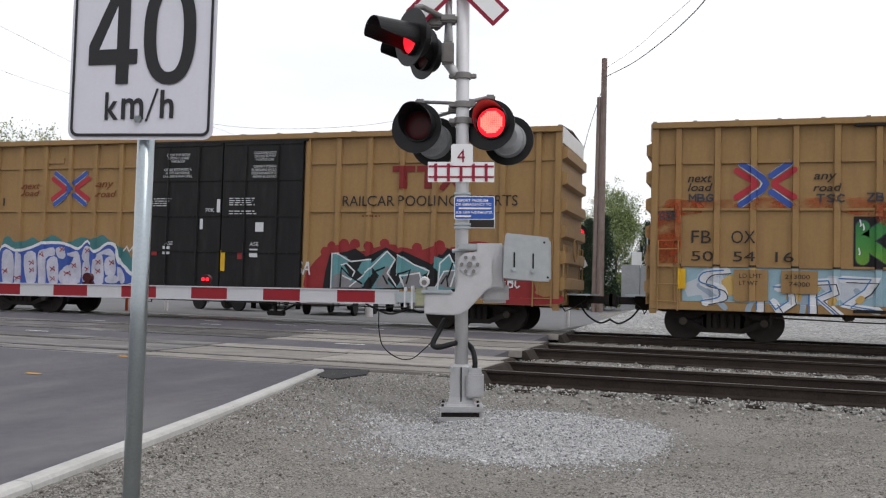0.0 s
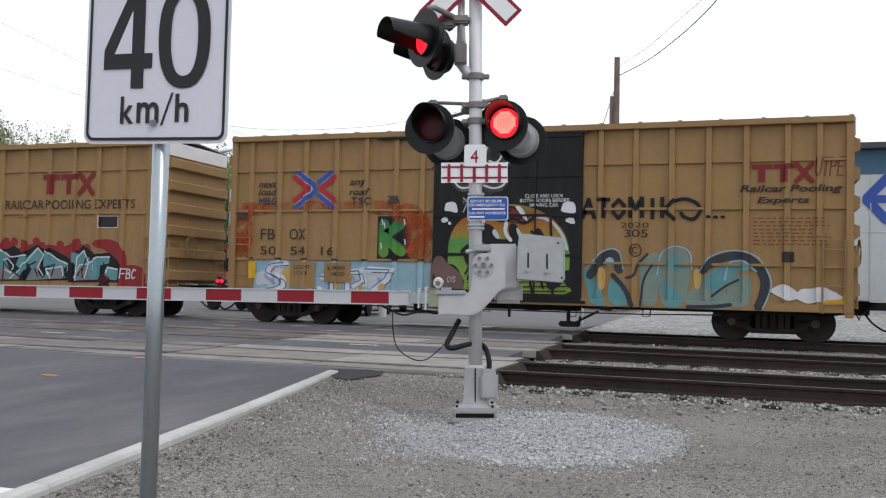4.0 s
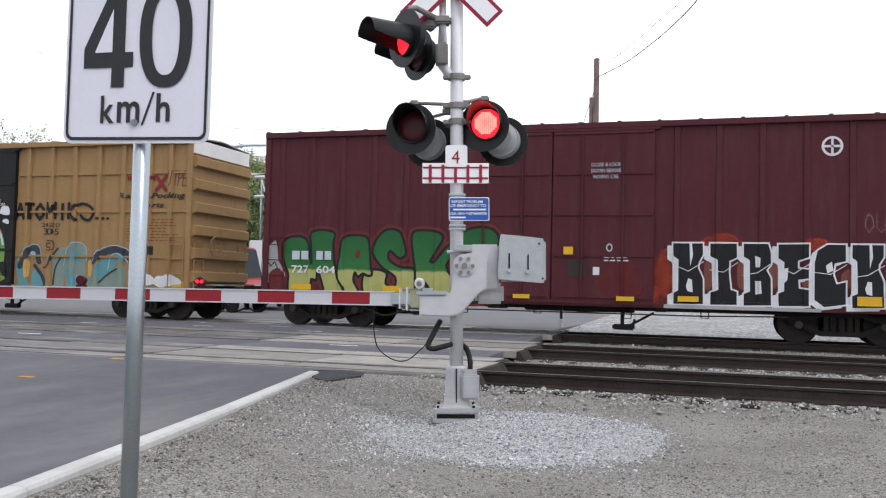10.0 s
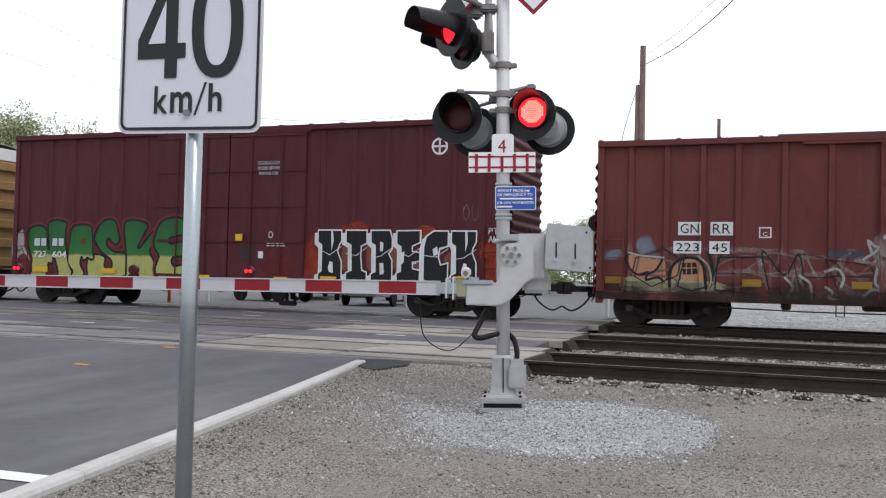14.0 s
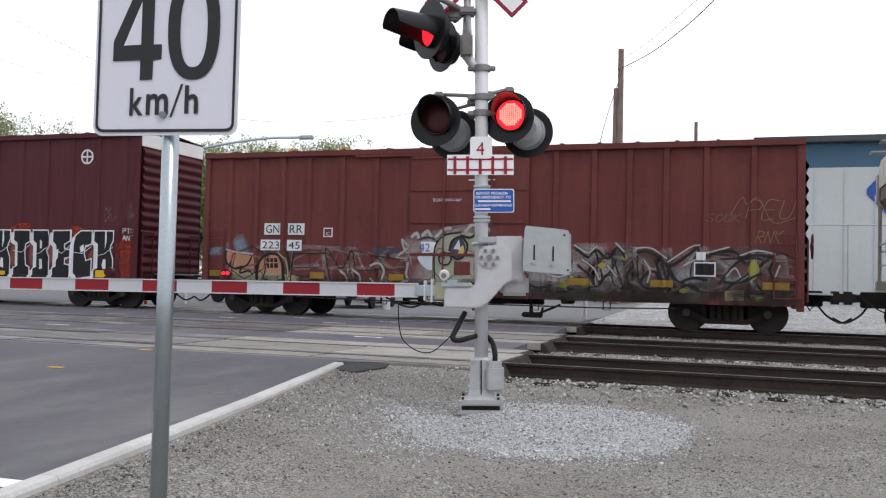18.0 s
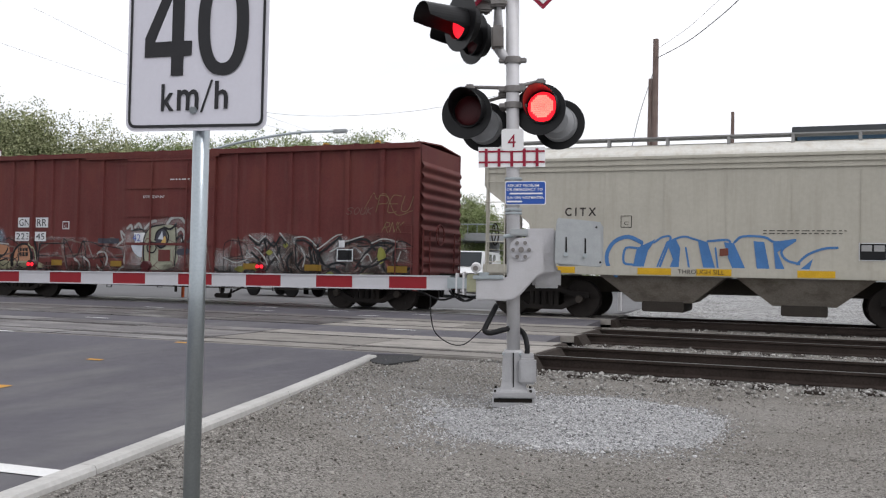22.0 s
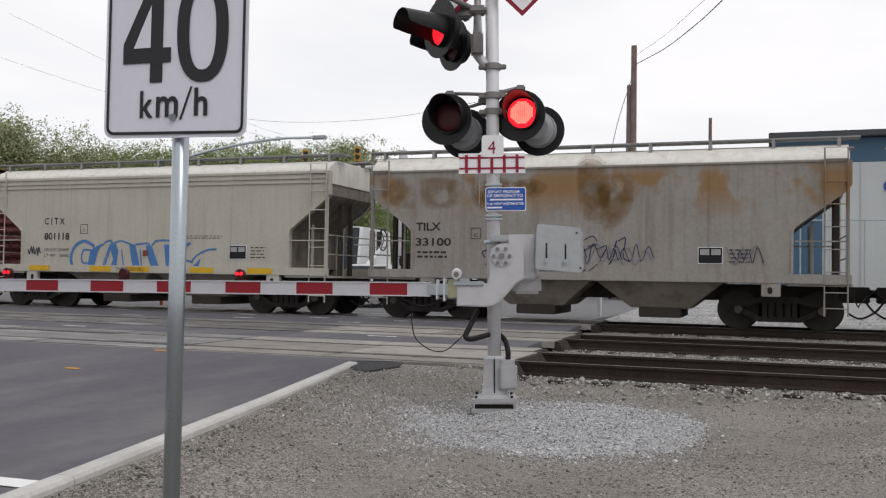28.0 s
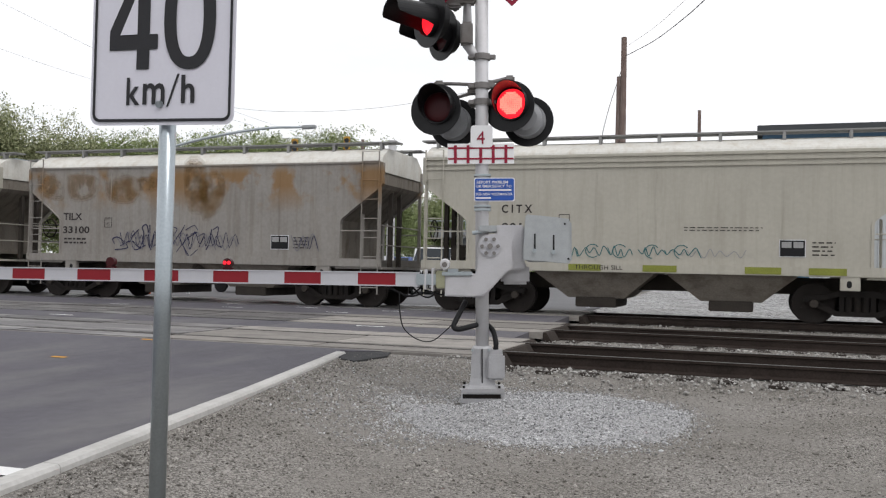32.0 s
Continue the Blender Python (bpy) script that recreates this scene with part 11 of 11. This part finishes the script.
top = at(-8.15, 48)
wire("overhead_wire", ((-6.73, 47.53, 12.37), (-4.69, 42.74, 11.90), (-2.84, 36.89, 11.29), (-1.71, 31.95, 10.58), (-1.01, 27.98, 9.92), (-0.15, 22.00, 8.91)), 0.02, "thin overhead wire rising from a utility pole")
wire("overhead_wire", ((-6.71, 47.53, 12.85), (-4.57, 41.75, 12.27), (-2.94, 35.88, 11.53), (-1.54, 29.96, 10.58), (-0.43, 24.00, 9.51)), 0.008, "thin overhead wire rising from a utility pole")
wire("guy_wire", ((top.x, top.y, 12.0), (top.x - 0.9, top.y, 9.0), (top.x - 1.5, top.y, 5.5), (top.x - 1.9, top.y, 1.0)), 0.018, "thin guy wire beside a utility pole")
a, b = at(-38, 75, 14.8), at(-17, 62, 13.4)
wire("overhead_wire", (a, a.lerp(b, 0.35) + Vector((0, 0, -1.6)), a.lerp(b, 0.7) + Vector((0, 0, -1.4)), b), 0.012, "thin overhead wire above the far road")
wire("overhead_wire", (at(-46, 60, 16.5), at(-36, 62, 12.6), at(-29, 66, 10.8), at(-24, 70, 10.2)), 0.007, "thin overhead wire above the far road")
wire("overhead_wire", (at(-49, 60, 14.5), at(-42, 62, 13.0), at(-36, 62, 11.6), at(-30, 66, 10.6)), 0.007, "thin overhead wire above the far road")

# street lamp with a long arm
sl = at(-36.5, 42)
lamp = thing("street_lamp", pose(sl.x, sl.y, -0.3), "tall steel street lamp with a long curved arm", "street lamp")
bm = B()
rod(bm, (0, 0, 0), (0, 0, 7.0), 0.11, 0.07, seg=12)
part("column", bm, "galv", lamp)
tip = at(-28.2, 42) - sl
bm = B()
pipe(bm, curve_pts([(0, 0, 6.4), (tip.x * 0.3, tip.y * 0.3, 7.0), (tip.x * 0.7, tip.y * 0.7, 7.55), (tip.x, tip.y, 7.72)]), 0.06)
part("arm", bm, "galv", lamp, smooth=True)
bm = B()
box(bm, tip.x - 0.1, tip.x + 0.62, tip.y - 0.14, tip.y + 0.14, 7.62, 7.80, 0.05)
part("lamp_head", bm, "box", lamp)

mk = thing("marker_post", pose(-19.35, 25.5, -0.04), "short red plastic marker post beyond the tracks", "marker post")
bm = B()
rod(bm, (0, 0, 0), (0, 0, 0.62), 0.055, 0.05, seg=12)
part("post", bm, "g_orange", mk)
bm = B()
rod(bm, (0, 0, 0.62), (0, 0, 0.68), 0.05, 0.02, seg=12)
part("cap", bm, "g_red", mk)

# signals on the far side
for az, d, h, lit in ((-9.5, 27.2, 2.95, True), (-34.43, 33.0, 2.49, True)):
    p = at(az, d)
    fs = thing("crossing_signal", pose(p.x, p.y, -0.2, 0, 0, -az), "crossing signal mast with red lamps on the far side", "crossing signal", "signals at the crossing")
    bm = B()
    rod(bm, (-0.28, 0.1, 0), (-0.28, 0.1, h + 0.8), 0.06, seg=14)
    part("mast", bm, "alu", fs)
    for k, x in enumerate((0.0, -0.62)):
        bm = B()
        rod(bm, (x, -0.02, h), (x, 0.02, h), 0.26, seg=24)
        dsc = part("lamp_disc", bm, "lampblack", fs)
        bm = B()
        rod(bm, (x, -0.05, h), (x, -0.02, h), 0.15, seg=20)
        part("lens", bm, "lens_on" if (lit and k == 0) else "lens_off", dsc)
    bm = B()
    rod(bm, (0, 0.05, h), (-0.62, 0.05, h), 0.03, seg=8)
    part("lamp_crossarm", bm, "alu", fs)
    bm = B()
    box(bm, -0.56, 0.05, -0.02, 0.0, h - 0.52, h - 0.22)
    part("track_plate", bm, "white", fs)
    bm = B()
    plate(bm, ((-0.7, h - 1.15), (-0.35, h - 1.15), (-0.2, h - 0.8), (0.2, h - 0.78), (0.28, h - 0.95), (0.05, h - 1.1), (-0.15, h - 1.3), (-0.7, h - 1.28)), -0.08, 0.02, 0.01)
    part("gate_arm_bracket", bm, "alu", fs)
g0, g1 = at(-29.5, 33), at(-22.6, 31)
gan = thing("cantilever_signal", pose(g1.x, g1.y, -0.2), "white lattice cantilever carrying signal lamps over the far road", "cantilever signal")
bm = B()
rod(bm, (0, 0, 0), (0, 0, 5.6), 0.14, seg=12)
part("mast", bm, "alu", gan)
dv = g0 - g1
for z in (4.35, 5.05):
    bm = B()
    rod(bm, (0, 0, z), (dv.x, dv.y, z), 0.06, seg=8)
    part("boom", bm, "alu", gan)
for k in range(9):
    u, v = k / 9, (k + 0.5) / 9
    bm = B()
    rod(bm, (dv.x * u, dv.y * u, 4.35), (dv.x * v, dv.y * v, 5.05), 0.03, seg=6)
    part("lattice_bar", bm, "alu", gan)
for u in (0.35, 0.8):
    bm = B()
    rod(bm, (dv.x * u, dv.y * u - 0.15, 4.75), (dv.x * u, dv.y * u - 0.1, 4.75), 0.28, seg=24)
    part("lamp_disc", bm, "lampblack", gan)
pp = utility_pole(-24.5, 58, 9.2, 0.13, "wooden utility pole with a crossarm beyond the road", ((8.6, 0.9),))

def traffic_light(az, d, top):
    """Yellow signal head on a mast arm over the far road."""
    p = at(az, d)
    ob = thing("traffic_light", pose(p.x, p.y, -0.2, 0, 0, -az), "yellow traffic light head on a steel mast arm", "traffic light", "traffic lights beyond the crossing")
    bm = B()
    pipe(bm, ((-3.2, 0.2, 0), (-3.2, 0.2, top - 1.3), (-2.9, 0.2, top - 0.95), (0.3, 0.2, top - 0.75)), 0.07, 10)
    part("mast_arm", bm, "galv", ob, smooth=True)
    bm = B()
    box(bm, -0.18, 0.18, -0.1, 0.12, top - 1.0, top + 0.2, 0.03)
    head = part("signal_head", bm, "amber", ob, "yellow three-lamp housing")
    for k in range(3):
        z = top - 0.78 + 0.36 * k
        bm = B()
        rod(bm, (0, -0.1, z), (0, -0.14, z), 0.12, seg=16)
        part("lens", bm, "glass_dark", head)
        bm = B()
        pipe(bm, [(0.14 * math.cos(radians(a)), -0.2, z + 0.14 * math.sin(radians(a))) for a in range(0, 181, 20)], 0.02, 6)
        part("visor", bm, "lampblack", head)
    return ob


M["amber"] = mat("yellow_housing", (0.48, 0.27, 0.04), 0.5, var=0.1, scale=6, dirt=(0.3, 0.18, 0.05), amount=0.4)
traffic_light(-25.5, 51, 8.35)
traffic_light(-28.74, 52.5, 8.3)
br = thing("bridge", pose(0, 0, 0), "grey concrete road bridge with a steel railing", "bridge")
b0, b1 = at(-24.0, 80), at(-17.4, 80)
bm = B()
box(bm, b0.x, b1.x, 74, 80, 3.75, 4.45, 0.04)
part("deck", bm, "greywall", br)
bm = B()
rod(bm, (b0.x, 74.1, 5.2), (b1.x, 74.1, 5.2), 0.05, seg=8)
part("hand_rail", bm, "galv", br)
for k in range(11):
    x = b0.x + (b1.x - b0.x) * k / 10
    bm = B()
    rod(bm, (x, 74.1, 4.4), (x, 74.1, 5.2), 0.035, seg=6)
    part("railing_post", bm, "galv", br)
for u in (0.12, 0.5, 0.88):
    x = b0.x + (b1.x - b0.x) * u
    bm = B()
    rod(bm, (x, 77, -0.3), (x, 77, 3.8), 0.45, seg=14)
    part("pier", bm, "greywall", br)

# industrial building, blue and white
bd = thing("building", pose(0, 0, 0), "large industrial building clad in blue and white sheets", "building")
BY = 46.0
bm = B()
box(bm, 0.10, 2.25, BY, BY + 24, 0.0, 7.92)
part("corner_bay", bm, "bluewall", bd, "blue clad corner bay")
bm = B()
box(bm, 2.25, 40, BY + 0.05, BY + 24, 6.75, 7.9)
part("upper_band", bm, "bluewall", bd, "blue upper cladding band")
bm = B()
box(bm, 2.25, 40, BY + 0.02, BY + 24, 0.0, 6.75)
part("wall", bm, "whitewall", bd, "white clad wall")
bm = B()
box(bm, -0.15, 40.3, BY - 0.35, BY + 24.3, 7.92, 8.22, 0.03)
part("roof_edge", bm, "slate", bd)
for k in range(28):
    x = 2.6 + 1.3 * k
    bm = B()
    box(bm, x - 0.02, x + 0.02, BY - 0.02, BY + 0.02, 0.0, 6.7)
    part("sheet_joint", bm, "whitewall", bd)
emb = B()
for sx in (-1, 1):
    for sz in (-1, 1):
        stroke(emb, ((6.1 + sx * 1.05, 5.6 + sz * 0.05), (6.1 + sx * 0.25, 5.6 + sz * 0.95)), 0.42, -0.004 * (2 + sz))
    stroke(emb, ((6.1 + sx * 0.95, 5.6), (6.1 + sx * 0.2, 5.6)), 0.36, -0.018)
emb_ob = part("wall_emblem", emb, "m_blue", bd, "blue arrow-shaped wall emblem")
emb_ob.location = (0, BY - 0.012, 0)

# chain-link fence before it
fence = thing("fence", pose(0, 0, 0), "chain-link fence with steel posts before the building", "fence")
for k in range(14):
    x = -4.0 + 2.6 * k
    bm = B()
    rod(bm, (x, 43.0, 0.2), (x, 43.0, 3.9), 0.035, seg=8)
    part("post", bm, "galv", fence)
bm = B()
rod(bm, (-4.0, 43.0, 3.85), (30, 43.0, 3.85), 0.03, seg=8)
part("top_rail", bm, "galv", fence)

# low building, yard wall, house
lb = thing("building", pose(0, 0, 0), "low dark-fronted building with a flat roof", "building")
q0, q1 = at(-3.4, 62), at(0.6, 62)
bm = B()
box(bm, q0.x, q1.x + 1, 62, 74, 0.2, 4.2)
part("wall", bm, "slate", lb)
bm = B()
box(bm, q0.x - 0.3, q1.x + 1.3, 61.6, 74, 4.2, 5.2, 0.05)
part("roof", bm, "greywall", lb)
for k in range(5):
    x = q0.x + 0.5 + 0.85 * k
    bm = B()
    box(bm, x, x + 0.65, 61.95, 62.05, 2.2, 3.8)
    part("window", bm, "glass_dark", lb)
bm = B()
rod(bm, (q0.x + 2.0, 64, 5.2), (q0.x + 2.0, 64, 6.1), 0.12, seg=10)
part("roof_vent", bm, "galv", lb)
hs = thing("house", pose(0, 0, 0), "small pale house with a dark upper window", "house")
q0, q1 = at(-5.0, 68), at(-3.0, 68)
bm = B()
box(bm, q0.x, q1.x, 68, 76, 0.2, 4.4)
part("wall", bm, "greywall", hs)
bm = B()
box(bm, q0.x - 0.2, q1.x + 0.2, 67.8, 76.2, 4.4, 4.75, 0.04)
part("roof", bm, "whitewall", hs)
for k in range(2):
    bm = B()
    box(bm, q0.x + 0.3 + 1.0 * k, q0.x + 1.1 + 1.0 * k, 67.93, 68.02, 2.9, 4.0)
    part("window", bm, "glass_dark", hs)
wall = thing("yard_wall", pose(0, 0, 0), "grey concrete panel wall beyond the gravel strip", "wall")
for k in range(7):
    x = at(-6.9, 50).x + 1.02 * k
    bm = B()
    box(bm, x, x + 0.98, 50, 50.15, 0.0, 2.55 - 0.02 * (k % 2), 0.01)
    part("panel", bm, "greywall", wall)
bb = at(-5.95, 58)
board = thing("notice_board", pose(bb.x, bb.y, 0), "white notice board on two posts", "sign")
bm = B()
box(bm, -0.3, 0.3, -0.04, 0.04, 2.6, 3.6)
part("panel", bm, "white", board)
for x in (-0.22, 0.22):
    bm = B()
    rod(bm, (x, 0.06, 0.0), (x, 0.06, 2.6), 0.04, seg=8)
    part("post", bm, "galv", board)


def road_car(az, d, yaw, paint, label, l=4.4, w=1.8, h=1.55, van=False):
    p = at(az, d)
    ob = thing("car" if not van else "van", pose(p.x, p.y, -0.03, 0, 0, yaw), label, "car" if not van else "van", "vehicles waiting beyond the crossing")
    prof = [(-l / 2, 0.35), (-l / 2, 0.8), (-l * 0.27, 0.95), (-l * 0.16, h), (l * 0.3, h), (l * 0.44, 0.95), (l / 2, 0.85), (l / 2, 0.35)]
    if van:
        prof = [(-l / 2, 0.4), (-l / 2, 1.0), (-l * 0.38, 1.25), (-l * 0.27, h), (l / 2, h), (l / 2, 0.4)]
    bm = B()
    a = [bm.verts.new((-w / 2 * (0.86 if z > 1.0 else 1), x, z)) for x, z in prof]
    b = [bm.verts.new((w / 2 * (0.86 if z > 1.0 else 1), x, z)) for x, z in prof]
    bm.faces.new(a)
    bm.faces.new(b[::-1])
    for i in range(len(prof)):
        j = (i + 1) % len(prof)
        bm.faces.new((a[i], b[i], b[j], a[j]))
    bmesh.ops.recalc_face_normals(bm, faces=bm.faces[:])
    bmesh.ops.bevel(bm, geom=bm.edges[:], offset=0.06, segments=2, affect="EDGES", clamp_overlap=True)
    part("body", bm, paint, ob)
    (x0, z0), (x1, z1) = prof[2], prof[3]
    bm = B()
    ww = w * 0.40
    bm.faces.new([bm.verts.new(q) for q in ((-ww, x0 - 0.02, z0 + 0.06), (ww, x0 - 0.02, z0 + 0.06), (ww * 0.92, x1 - 0.05, z1 - 0.05), (-ww * 0.92, x1 - 0.05, z1 - 0.05))])
    part("windscreen", bm, "glass_dark", ob)
    for s in (-1, 1):
        for u0, u1 in ((-0.10, 0.06), (0.09, 0.25)):
            bm = B()
            ya, yb, zt = u0 * l, u1 * l, h - 0.12
            bm.faces.new([bm.verts.new(q) for q in ((s * (w * 0.435 + 0.012), ya, 1.08), (s * (w * 0.435 + 0.012), yb, 1.08), (s * (w * 0.43 + 0.008), yb - 0.05, zt), (s * (w * 0.43 + 0.008), ya + 0.1, zt))])
            part("side_window", bm, "glass_dark", ob)
        bm = B()
        box(bm, s * (w / 2 + 0.02) - 0.08, s * (w / 2 + 0.02) + 0.08, -l * 0.22, -l * 0.22 + 0.1, 0.95, 1.1, 0.03)
        part("wing_mirror", bm, paint, ob)
    for s in (-1, 1):
        bm = B()
        box(bm, s * w * 0.36 - 0.16, s * w * 0.36 + 0.16, -l / 2 - 0.02, -l / 2 + 0.06, 0.62, 0.80, 0.03)
        part("headlight", bm, "white", ob)
        for y in (-l * 0.32, l * 0.32):
            bm = B()
            rod(bm, (s * (w / 2 - 0.1), y, 0.33), (s * (w / 2 + 0.01), y, 0.33), 0.33, seg=20)
            part("wheel", bm, "hose", ob)
    bm = B()
    box(bm, -w * 0.3, w * 0.3, -l / 2 - 0.015, -l / 2 + 0.05, 0.42, 0.60, 0.02)
    part("grille", bm, "hose", ob)
    return ob


road_car(-22.1, 40, 8, "cargo_blue", "dark blue car waiting beyond the crossing")
road_car(-19.4, 39, 8, "cargo_white", "white van waiting beyond the crossing", 4.9, 1.95, 1.95, True)
road_car(-24.3, 33, 8, "cargo_white", "white car waiting beyond the crossing", h=1.5)
road_car(-25.6, 46, 8, "cargo_white", "tall white delivery van beyond the crossing", 6.5, 2.3, 3.5, True)
road_car(-31.0, 35, 75, "cargo_red", "red van waiting beyond the crossing", 3.2, 1.5, 2.4, True)
tr = at(-28.4, 38)
trailer = thing("trailer", pose(tr.x, tr.y, -0.03, 0, 0, 28), "white box trailer parked beyond the crossing", "trailer")
bm = B()
box(bm, -0.85, 0.85, -1.2, 5, 0.6, 2.8, 0.05)
part("box", bm, "cargo_white", trailer)
for s in (-1, 1):
    bm = B()
    rod(bm, (s * 1.0, 0, 0.38), (s * 0.8, 0, 0.38), 0.38, seg=20)
    part("wheel", bm, "hose", trailer)
bm = B()
box(bm, -0.8, 0.8, -1.0, 4.8, 0.4, 0.6)
part("chassis", bm, "hose", trailer)



# ---- what moves ----
RUN = ((0, 0.00), (1, -2.87), (2, -5.69), (3, -8.50), (3.5, -9.89), (5.5, -15.39), (6, -16.75), (7, -19.41), (8, -22.00), (9, -24.54), (10, -27.05), (11, -29.54), (12, -32.06), (13, -34.56), (13.5, -35.82), (15.5, -40.89), (16, -42.17), (17, -44.67), (18, -47.16), (19, -49.59), (20, -52.00), (21, -54.45), (22, -56.92), (23, -59.42), (24, -61.93), (25, -64.47), (26, -66.91), (26.5, -68.13), (28.5, -73.24), (29, -74.57), (30, -77.14), (31, -79.79), (32, -82.48))


def run_at(t):
    for (t0, s0), (t1, s1) in zip(RUN, RUN[1:]):
        if t <= t1:
            return s0 + (s1 - s0) * (t - t0) / (t1 - t0)
    return RUN[-1][1]


def motions():
    for car in WAGONS:
        walk(car.ob, [(t, pose(car.c + s, TRACK_Y, 0)) for t, s in RUN])
    steps = [k / 6 for k in range(193)]
    turns = [run_at(min(t, 32.0)) for t in steps]
    for ob, x, r in AXLES:
        walk(ob, [(t, pose(x, 0, r, 0, math.degrees(s / r), 0)) for t, s in zip(steps, turns)])


motions()
